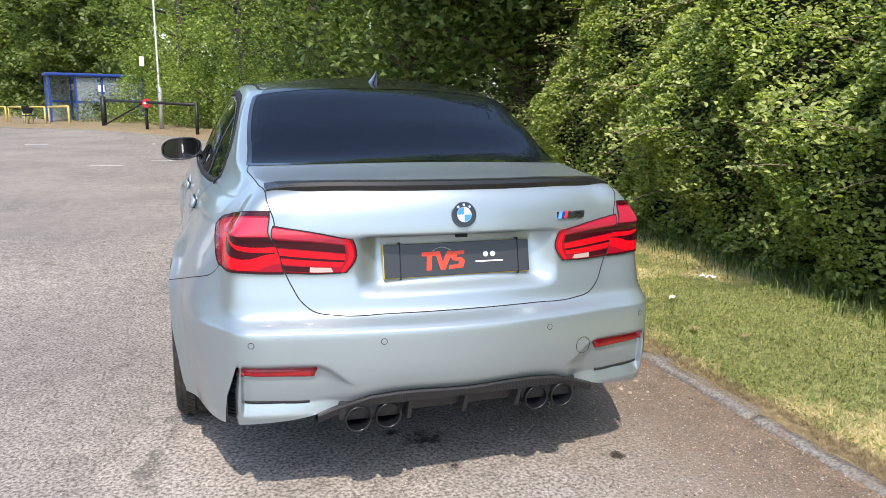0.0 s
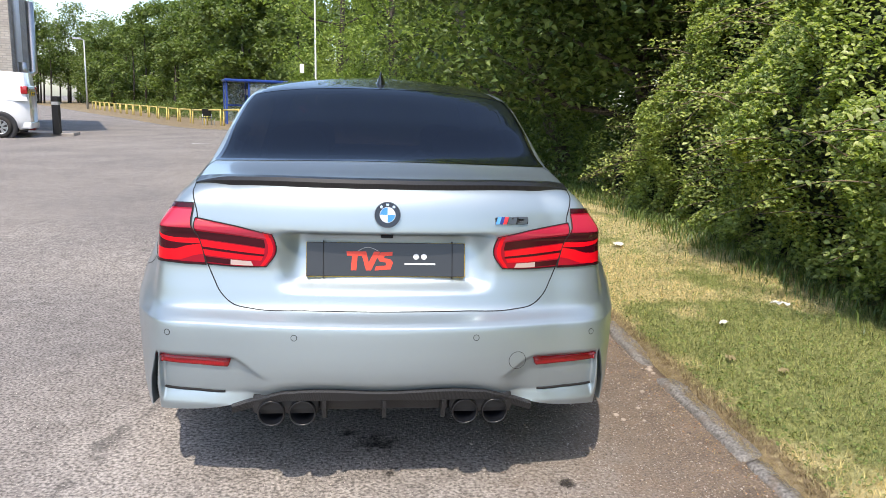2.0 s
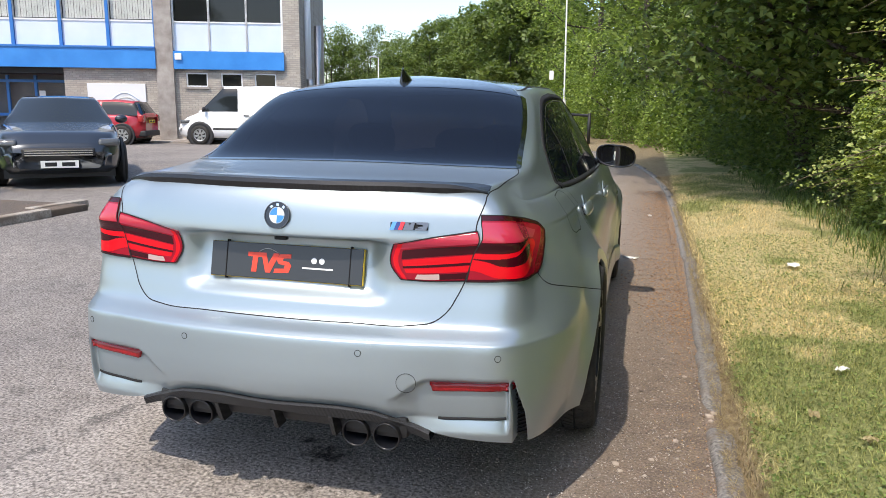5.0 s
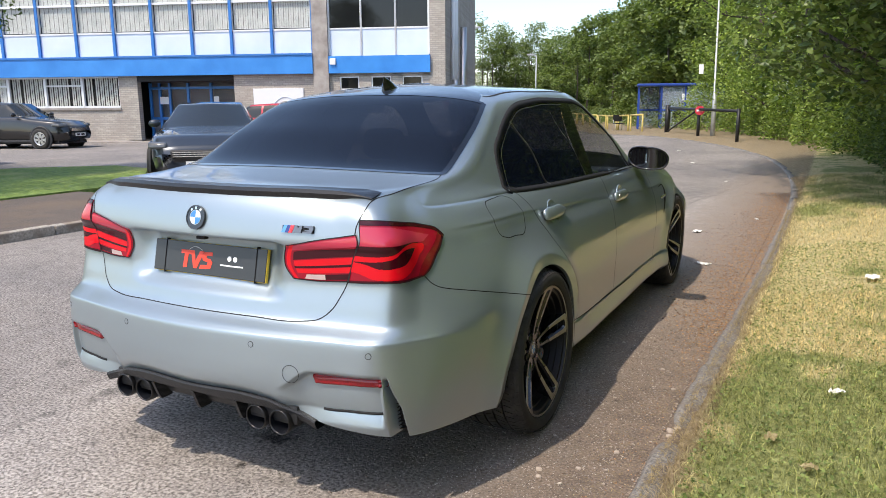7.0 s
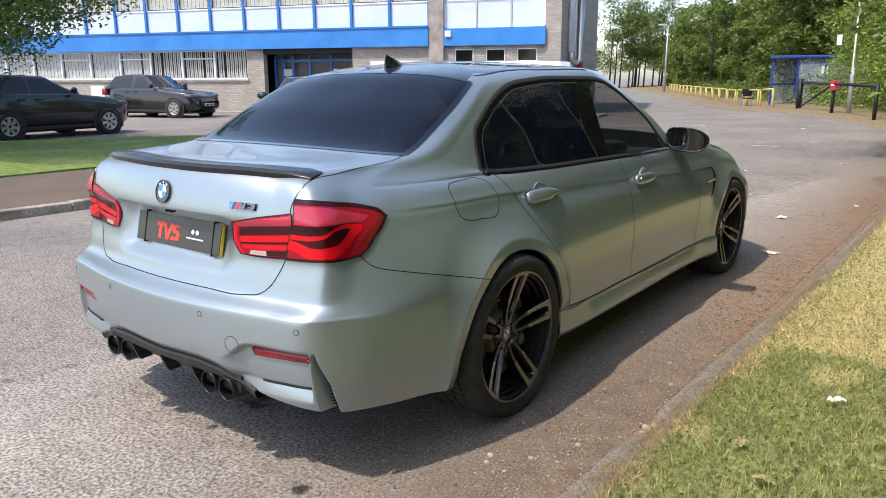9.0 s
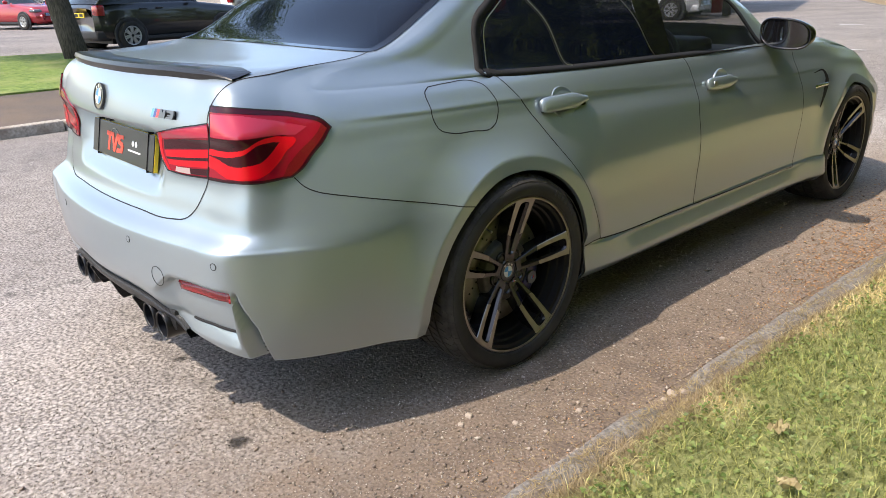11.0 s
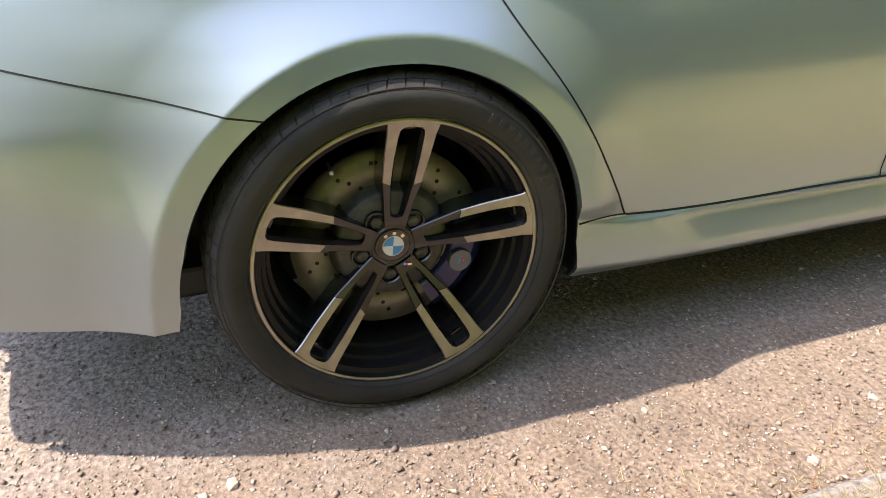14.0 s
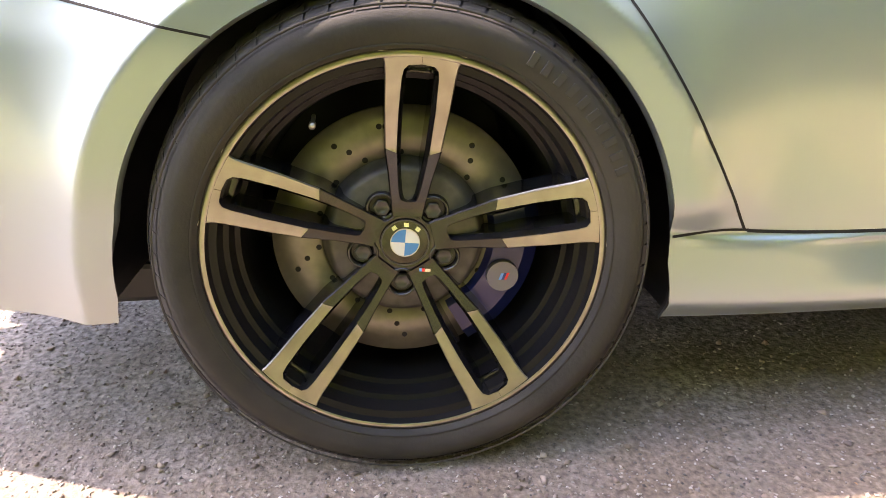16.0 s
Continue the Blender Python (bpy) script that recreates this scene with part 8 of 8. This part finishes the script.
sg = thing("no_entry_sign", "round red sign with a white bar on the gate", "sign", look(M + Vector((0.04, -0.12, 0.93)), M + Vector((1.5, -30, 0.93))) @ Matrix.Rotation(math.pi, 4, "Y"))
SIGN_RED = mat("sign_red", (0.55, 0.03, 0.05), 0.4)
part("disc", disc(0.15, 0.02, 32, -0.01), SIGN_RED, sg)
part("bar", boxes((-0.10, 0.10, -0.027, 0.027, -0.02, 0.02)), WHITE, sg)
pole = thing("lamp_pole", "grey galvanised pole standing on the verge", "pole")
tube("shaft", [(-1.66, 22.7, z - 0.1), (-1.66, 22.7, z + 1.4), (-1.68, 22.7, z + 1.45), (-1.75, 22.8, z + 7.5)], [0.075, 0.07, 0.034, 0.025], GALV, pole, 12)
part("sign_plate", boxes((-2.24, -2.10, 23.0, 23.02, z + 2.1, z + 2.4)), WHITE, pole, "small white plate")


def lamp_post(x, y, h, arm):
    t = thing("street_lamp", "tall grey street lamp at the roadside", "street lamp", group="street lamps")
    z = float(gz(x, y))
    tube("shaft", [(x, y, z), (x, y, z + h)], [0.10, 0.05], GALV, t, 8)
    tube("arm", [(x, y, z + h), (x + arm[0], y + arm[1], z + h + 0.1)], 0.04, GALV, t, 6)
    part("head", boxes((x + arm[0] - 0.35, x + arm[0] + 0.35, y + arm[1] - 0.12, y + arm[1] + 0.12, z + h + 0.05, z + h + 0.17), bevel=0.03), GALV, t)


lamp_post(-24.6, 67.0, 6.1, (-0.5, -0.2))
lamp_post(-20.9, 43.7, 6.4, (0.7, 0.1))

bol = thing("bollard", "dark square bollard on a paved corner", "bollard")
part("shaft", boxes((-9.90, -9.70, 21.7, 21.9, 0.05, 1.25), bevel=0.01), IRON, bol)
part("band", boxes((-9.905, -9.695, 21.695, 21.905, 0.98, 1.08)), GALV, bol)
corner = part("pavement_corner", boxes((-15.5, -9.3, 21.3, 22.6, -0.05, 0.10), bevel=0.03), CONC, None)
corner.matrix_basis = Matrix.Translation((-12, 21.5, 0)) @ Matrix.Rotation(radians(12), 4, "Z") @ Matrix.Translation((12, -21.5, 0))
tagged(corner, "raised concrete pavement corner", "pavement", kind="structure")

# bus shelter with seats
sh = thing("bus_shelter", "blue-framed glazed waiting shelter", "shelter", Matrix.Translation((-4.73, 33.5, float(gz(-5, 33)))) @ Matrix.Rotation(radians(14), 4, "Z"))
W, D, H = 3.7, 1.6, 2.0
for x in (-W / 2, -W / 2 + 1.0, 0.2, W / 2):
    for y in (-D / 2, D / 2):
        part("post", boxes((x - 0.04, x + 0.04, y - 0.04, y + 0.04, 0, H)), SHEL, sh)
part("roof", boxes((-W / 2 - 0.1, W / 2 + 0.1, -D / 2 - 0.15, D / 2 + 0.1, H, H + 0.12), bevel=0.04), SHEL, sh, "blue shelter roof")
for x0, x1, y in ((-W / 2, W / 2, D / 2), (-W / 2 + 1.0, W / 2, -D / 2)):
    part("pane", boxes((x0 + 0.05, x1 - 0.05, y - 0.01, y + 0.01, 0.95, H - 0.05)), POLY, sh)
    part("lower_panel", boxes((x0 + 0.05, x1 - 0.05, y - 0.01, y + 0.01, 0.12, 0.88)), POLY, sh)
    part("rail", boxes((x0, x1, y - 0.03, y + 0.03, 0.88, 0.95)), SHEL, sh)
part("end_pane", boxes((-W / 2 - 0.01, -W / 2 + 0.01, -D / 2, D / 2, 0.2, H)), POLY, sh)
part("notice", boxes((0.05, 0.30, -D / 2 - 0.03, -D / 2 - 0.015, 1.35, 1.65)), WHITE, sh)
part("notice", boxes((-0.9, -0.65, D / 2 - 0.04, D / 2 - 0.02, 1.4, 1.7)), WHITE, sh)


def chair(x, y, turn):
    c = thing("plastic_chair", "dark plastic chair beside the shelter", "chair", Matrix.Translation((x, y, float(gz(x, y)))) @ Matrix.Rotation(turn, 4, "Z"), "waiting chairs")
    part("seat", boxes((-0.22, 0.22, -0.22, 0.22, 0.42, 0.46), bevel=0.015), IRON, c)
    part("backrest", boxes((-0.21, 0.21, 0.20, 0.24, 0.52, 0.82), bevel=0.015), IRON, c)
    for sx in (-0.2, 0.2):
        tube("leg", [(sx, -0.2, 0), (sx, -0.18, 0.43)], 0.014, GALV, c, 6)
        tube("leg", [(sx, 0.22, 0), (sx, 0.2, 0.6)], 0.014, GALV, c, 6)


chair(-4.4, 31.6, 0.3)
chair(-3.2, 31.9, 0.0)
chair(-7.0, 31.4, 0.5)

# ---- traffic island opposite: kerb, path, grass and a tree ----
IX = -5.45
ISLE_STONE = noisy(mat("island_stone", (0.36, 0.32, 0.27), 0.9), 40, (0.24, 0.21, 0.175), (0.46, 0.41, 0.35), second=(4, (0.22, 0.175, 0.135), 0.5, 0.65), bump=0.7, bump_scale=50, dist=0.008)
isl = tagged(new("island_kerb"), "worn stone kerb of the island", "kerb", kind="structure")
y = -14.0
rng = random.Random(12)
while y < 4.2:
    ln = 0.9
    bm = bmesh.new()
    box(bm, -0.07, 0.07, 0, ln - 0.015, -0.1, 0.10, 0.015)
    part("kerb_stone", bm, ISLE_STONE, isl, at=Matrix.Translation((IX + 0.1 * ss(2.5, 4.4, y) * -4, y, 0)) @ Matrix.Rotation(rng.uniform(-0.01, 0.01), 4, "X"))
    y += ln
PATH_M = noisy(mat("path_tar", (0.13, 0.115, 0.105), 0.9), 60, (0.045, 0.036, 0.030), (0.19, 0.155, 0.128), second=(1.2, (0.15, 0.112, 0.083), 0.42, 0.62), bump=0.8, bump_scale=60, dist=0.02)
tagged(part("island_path", boxes((-8.3, IX - 0.05, -14, 4.6, -0.05, 0.085), bevel=0.02), PATH_M, None), "gritty tarmac path on the island", "path", kind="structure")
bm = bmesh.new()
pts = [(-8.25, -14), (-8.25, 4.9), (-9.2, 6.6), (-10.6, 7.9), (-11.9, 8.2), (-13.2, 7.0), (-14.6, 4.2), (-15.8, 0.5), (-16.5, -14)]
vsb = [bm.verts.new((x, y, 0.11)) for x, y in pts]
vlo = [bm.verts.new((x, y, -0.05)) for x, y in pts]
bm.faces.new(vsb[::-1])
for i in range(len(pts)):
    j = (i + 1) % len(pts)
    bm.faces.new((vsb[i], vsb[j], vlo[j], vlo[i]))
bmesh.ops.recalc_face_normals(bm, faces=bm.faces)
LAWN = noisy(mat("lawn", (0.14, 0.22, 0.04), 0.85), 14, (0.085, 0.155, 0.024), (0.25, 0.33, 0.075), second=(1.1, (0.30, 0.32, 0.11), 0.50, 0.75), bump=0.9, bump_scale=70, dist=0.03)
tagged(part("island_lawn", bm, LAWN, None), "mown green lawn on the island", "lawn", kind="structure")
tree(-13.3, 3.0, 7.5, 4.2, 71, 0.105, 52000, 0.36, (-0.45, -0.45), trunk_r=0.24, label="broad tree with a stout dark trunk on the lawn", z0=0.1)

# ---- parked vehicles ----
RIM = mat("silver_rim", (0.55, 0.56, 0.57), 0.3, 0.9)
HEAD = mat("headlamp", (0.10, 0.105, 0.11), 0.1, 0.1, 0.6)
TAIL = mat("tail_red", (0.35, 0.01, 0.015), 0.15, 0, 1.0)
CAR_GLASS = mat("car_glass", (0.018, 0.022, 0.024), 0.03, 0, 0, 0, 0.6)
NUMBER_W = mat("number_plate_white", (0.72, 0.72, 0.70), 0.4)
TRIM = mat("grey_trim", (0.03, 0.03, 0.032), 0.6)


def car_wheel(r, parent, at, spokes=7, rim=None):
    w = lathed("wheel", [(-0.09, r * 0.66), (-0.10, r * 0.86), (-0.07, r), (0.07, r), (0.10, r * 0.86), (0.09, r * 0.66)], TYRE, parent, 36, at=at)
    lathed("rim_edge", [(0.05, r * 0.60), (0.088, r * 0.66), (0.092, r * 0.63), (0.07, r * 0.58)], rim or RIM, w, 36)
    lathed("hub", [(0.03, r * 0.62), (0.03, r * 0.2), (0.07, r * 0.18), (0.075, 0.0)], IRON, w, 24)
    bm = bmesh.new()
    for k in range(spokes):
        for q in (-0.07, 0.07):
            b2 = boxes((0.045, 0.075, -0.018 * r / 0.33, 0.018 * r / 0.33, r * 0.10, r * 0.62))
            bmesh.ops.rotate(b2, cent=(0, 0, 0), matrix=Matrix.Rotation(2 * math.pi * k / spokes + q * 2, 3, "X"), verts=b2.verts)
            me = bpy.data.meshes.new("tmp")
            b2.to_mesh(me)
            b2.free()
            bm.from_mesh(me)
            bpy.data.meshes.remove(me)
    part("spokes", bm, rim or RIM, w)
    return w


def parked(name, label, category, at, paint, L_, W_, H_, base, front, bonnet, belt, glass, roof_w=0.74, wheel_r=0.32, van=False, nose_z=0.62, tail_z=0.9, rake=0.0, tinted=0.28):
    """A vehicle with its nose along +y and its rear axle over the origin; glass: the y of windscreen foot, roof front, roof rear and rear screen foot."""
    car_ = thing(name, label, category, at)
    rear_y, nose_y = -(L_ - base - front), base + front
    n = 56
    ys = rear_y + (nose_y - rear_y) * (0.5 - 0.5 * np.cos(np.linspace(0, math.pi, n)))
    ws, rf, rr, bs = glass
    secs, secg = [], []
    for y in ys:
        e = abs((y - (rear_y + nose_y) / 2) / (L_ / 2))
        w = W_ / 2 * (1 - min(e, 1.0) ** 7 * 0.32)
        zt = np.interp(y, [rear_y, rear_y + 0.05, bs - 0.02, bs + 0.05, ws - 0.05, ws + 0.1, nose_y - 0.35, nose_y - 0.06, nose_y], [tail_z - 0.12, tail_z, belt + 0.03, belt, belt - 0.02, bonnet, bonnet - 0.12, nose_z, nose_z - 0.14])
        zb = 0.22 + 0.10 * max(0.0, e - 0.86) / 0.14
        secs.append([(0.0, zb - 0.02), (w * 0.86, zb), (w * 0.96, zb + 0.08), (w, zb + 0.20 + 0.05), (w * 1.0, zb + 0.4 * (zt - zb) + 0.05), (w * 0.985, zt - 0.18), (w * 0.955, zt - 0.06), (w * 0.90, zt), (w * 0.55, zt + 0.025), (0.0, zt + 0.03)])
    vs, fs = [], []
    k = len(secs[0])
    for s in (1, -1):
        o = len(vs)
        vs += [(s * x, y, z) for y, sec in zip(ys, secs) for x, z in sec]
        for i in range(n - 1):
            for j in range(k - 1):
                f = (o + i * k + j, o + (i + 1) * k + j, o + (i + 1) * k + j + 1, o + i * k + j + 1)
                fs.append(f[::-1] if s > 0 else f)
        for i in (0, n - 1):
            f = tuple(o + i * k + j for j in range(k))
            fs.append(f if (s > 0) == (i == 0) else f[::-1])
    body = put("body", mesh_of("body", vs, fs, paint), car_, "")
    # cabin
    gy = np.linspace(bs, ws, 40)
    top_z = lambda y: np.interp(y, [bs, rr, (rr * 0.55 + rf * 0.45), rf, ws], [belt, H_ - 0.06, H_, H_ - 0.04, belt])
    cols = []
    for y in gy:
        zt = float(top_z(y))
        f = (zt - belt) / (H_ - belt)
        wb, wt = W_ / 2 * 0.90, W_ / 2 * (0.90 + (roof_w - 0.90) * f)
        cols.append([(wb, belt - 0.03), (wb * 0.4 + wt * 0.6, belt + (zt - belt) * 0.55), (wt, max(belt - 0.02, zt - 0.07)), (wt * 0.90, zt - 0.015), (0.0, zt)])
    vs, fs, mi = [], [], []
    for s in (1, -1):
        o = len(vs)
        vs += [(s * x, y, z) for y, c in zip(gy, cols) for x, z in c]
        for i in range(39):
            for j in range(4):
                f = (o + i * 5 + j, o + (i + 1) * 5 + j, o + (i + 1) * 5 + j + 1, o + i * 5 + j + 1)
                fs.append(f[::-1] if s > 0 else f)
                y = gy[i] + 0.5 * (gy[1] - gy[0])
                side = j < 2
                scr = j >= 2 and (y < rr - 0.02 or y > rf + 0.02)
                solid = van and y < ws - 1.35
                pil = side and (abs(y - (bs + (ws - bs) * 0.52)) < 0.05 or (y < bs + 0.16) or (y > ws - 0.10))
                mi.append(1 if (side and not pil and not solid) or (scr and not solid) else 0)
    me = mesh_of("cabin", vs, fs, [paint, CAR_GLASS])
    me.polygons.foreach_set("material_index", mi)
    put("cabin", me, car_, "cabin with dark glass")
    # wheels, arches
    for y in (0.0, base):
        for s in (1, -1):
            m = Matrix.Translation((s * (W_ / 2 - 0.095), y, wheel_r))
            if s < 0:
                m = m @ Matrix.Rotation(math.pi, 4, "Z")
            car_wheel(wheel_r, car_, m)
            a = lathed("wheel_arch", [(-0.02, wheel_r + (0.135 if van else 0.085)), (0.014, wheel_r + (0.120 if van else 0.075)), (0.014, wheel_r + 0.05), (0.004, wheel_r + 0.02), (0.002, 0.0)], TRIM, car_, 40)
            a.matrix_basis = Matrix.Translation((s * (W_ / 2 - 0.004), y, wheel_r)) @ (Matrix.Identity(4) if s > 0 else Matrix.Rotation(math.pi, 4, "Z"))
            a.scale.z = 1.0
    for w in [o for o in car_.children if o.name.startswith("wheel") and "arch" not in o.name]:
        w.location.x += 0.055 * (1 if w.location.x > 0 else -1)
    # lamps, plates, mirrors, grille
    for s in (1, -1):
        bm = bmesh.new()
        box(bm, s * W_ * 0.30 if s > 0 else s * W_ * 0.47, s * W_ * 0.47 if s > 0 else s * W_ * 0.30, nose_y - 0.36, nose_y - 0.045, nose_z - 0.01, nose_z + 0.105, 0.045)
        for v in bm.verts:
            v.co.y -= 0.30 * max(0, (abs(v.co.x) - W_ * 0.30)) + 0.35 * max(0, v.co.z - nose_z)
        part("headlamp", bm, HEAD, car_, "", True)
        bm = boxes((min(s * W_ * 0.33, s * W_ * 0.475), max(s * W_ * 0.33, s * W_ * 0.475), rear_y - 0.005, rear_y + 0.18, tail_z - 0.26, tail_z - 0.03), bevel=0.03)
        part("tail_lamp", bm, TAIL, car_, "", True)
        bm = bmesh.new()
        bmesh.ops.create_uvsphere(bm, u_segments=14, v_segments=8, radius=1.0)
        for v in bm.verts:
            v.co = (s * (W_ / 2 + 0.06) + v.co.x * 0.11, ws - 0.22 + v.co.y * 0.06, belt + 0.06 + v.co.z * 0.075)
        part("door_mirror", bm, TRIM if van else paint, car_, "", True)
        part("door_handle", boxes((min(s * W_ / 2 * 0.97, s * (W_ / 2 + 0.015)), max(s * W_ / 2 * 0.97, s * (W_ / 2 + 0.015)), (bs + ws) / 2 - 0.30, (bs + ws) / 2 - 0.12, belt - 0.16, belt - 0.125), bevel=0.008), TRIM if van else paint, car_)
        part("door_handle", boxes((min(s * W_ / 2 * 0.97, s * (W_ / 2 + 0.015)), max(s * W_ / 2 * 0.97, s * (W_ / 2 + 0.015)), (bs + ws) / 2 + 0.12, (bs + ws) / 2 + 0.30, belt - 0.16, belt - 0.125), bevel=0.008), TRIM if van else paint, car_)
        part("sill_trim", boxes((min(s * W_ / 2 * 0.98, s * (W_ / 2 + 0.012)), max(s * W_ / 2 * 0.98, s * (W_ / 2 + 0.012)), 0.45, base - 0.45, 0.50, 0.56) if van else (min(s * W_ / 2 * 0.93, s * (W_ / 2 + 0.006)), max(s * W_ / 2 * 0.93, s * (W_ / 2 + 0.006)), 0.40, base - 0.40, 0.22, 0.30), bevel=0.01), TRIM, car_)
    part("lower_bumper", boxes((-W_ * 0.40, W_ * 0.40, rear_y - 0.03, rear_y + 0.3, 0.26, 0.46), bevel=0.05), paint if van else TRIM, car_, "", True)
    part("front_grille", boxes((-W_ * 0.27, W_ * 0.27, nose_y - 0.10, nose_y + 0.012, nose_z - 0.16, nose_z - 0.03), bevel=0.03), TRIM, car_, "", True)
    g = part("grille_bar", boxes(*[(-W_ * 0.25, W_ * 0.25, nose_y, nose_y + 0.02, nose_z - 0.145 + 0.035 * i, nose_z - 0.13 + 0.035 * i) for i in range(3)]), CHROME, car_)
    pf = part("number_plate", boxes((-0.26, 0.26, nose_y + 0.004, nose_y + 0.024, nose_z - 0.33, nose_z - 0.22)), NUMBER_W, car_, "white number plate with plain dark bars")
    part("print_bar", boxes((-0.21, -0.03, nose_y + 0.024, nose_y + 0.026, nose_z - 0.305, nose_z - 0.245), (0.04, 0.20, nose_y + 0.024, nose_y + 0.026, nose_z - 0.305, nose_z - 0.245)), IRON, pf)
    pr = part("number_plate", boxes((-0.26, 0.26, rear_y - 0.02, rear_y - 0.002, tail_z - 0.30, tail_z - 0.19)), PLATE_Y, car_, "yellow number plate with plain dark bars")
    part("print_bar", boxes((-0.21, -0.03, rear_y - 0.022, rear_y - 0.019, tail_z - 0.275, tail_z - 0.215), (0.04, 0.20, rear_y - 0.022, rear_y - 0.019, tail_z - 0.275, tail_z - 0.215)), IRON, pr)
    part("floor_pan", boxes((-W_ * 0.42, W_ * 0.42, rear_y + 0.3, nose_y - 0.3, 0.16, 0.30)), IRON, car_)
    return car_


def stand(x, y, heading):
    """Rear axle at x, y; the nose points along the heading, in degrees from +x."""
    return Matrix.Translation((x, y, float(gz(x, y)))) @ Matrix.Rotation(radians(heading - 90), 4, "Z")


def car_paint(name, c, metal=0.4):
    return mat(name, c, 0.3, metal, 1.0, 0.03)


parked("panel_van", "white panel van with grey trim parked by the building", "van", stand(-10.87, 20.8, 193), car_paint("van_white", (0.80, 0.81, 0.82), 0.0), 4.5, 1.80, 1.98, 2.91, 0.83, 1.02, 1.12, (2.95, 2.1, -0.70, -0.75), 0.80, 0.32, True, 0.72, 1.55)
parked("hatchback_car", "red hatchback parked nose-in along the wall", "car", stand(-15.9, 18.9, 197), car_paint("car_red", (0.42, 0.015, 0.03), 0.3), 3.99, 1.70, 1.48, 2.53, 0.78, 0.95, 0.98, (1.95, 1.2, -0.35, -0.62), 0.70, 0.31, False, 0.66, 1.0)
parked("saloon_car", "dark grey saloon facing the road, white number plate", "car", stand(-10.0, 9.25, -49), car_paint("car_grey", (0.035, 0.042, 0.052), 0.6), 4.83, 1.86, 1.45, 2.74, 0.98, 0.96, 0.98, (1.95, 1.1, -0.1, -0.75), 0.68, 0.34, False, 0.66, 1.0)
parked("crossover_car", "black compact crossover parked before the building", "car", stand(-24.5, 13.2, 18), car_paint("car_black", (0.010, 0.010, 0.011), 0.3), 4.13, 1.77, 1.57, 2.53, 0.85, 1.02, 1.08, (1.85, 1.15, -0.30, -0.62), 0.68, 0.34, False, 0.74, 1.08)
parked("crossover_car", "black crossover with a yellow rear plate beside the lawn", "car", stand(-16.6, 4.85, 99), car_paint("car_black", (0.012, 0.012, 0.013), 0.3), 4.17, 1.80, 1.50, 2.60, 0.85, 1.00, 1.06, (1.9, 1.15, -0.40, -0.70), 0.70, 0.33, False, 0.72, 1.05)
parked("estate_car", "black car parked in the row before the building", "car", stand(-27.5, 8.2, 40), car_paint("car_black", (0.012, 0.012, 0.014), 0.3), 4.4, 1.80, 1.50, 2.65, 0.85, 0.98, 1.02, (1.9, 1.1, -0.40, -0.72), 0.70, 0.32, False, 0.68, 1.0)
parked("hatchback_car", "red hatchback parked at the end of the row", "car", stand(-33.8, 6.5, 20), car_paint("car_red", (0.40, 0.02, 0.03), 0.3), 4.0, 1.72, 1.48, 2.53, 0.80, 0.96, 0.99, (1.9, 1.15, -0.35, -0.62), 0.70, 0.31, False, 0.66, 1.0)
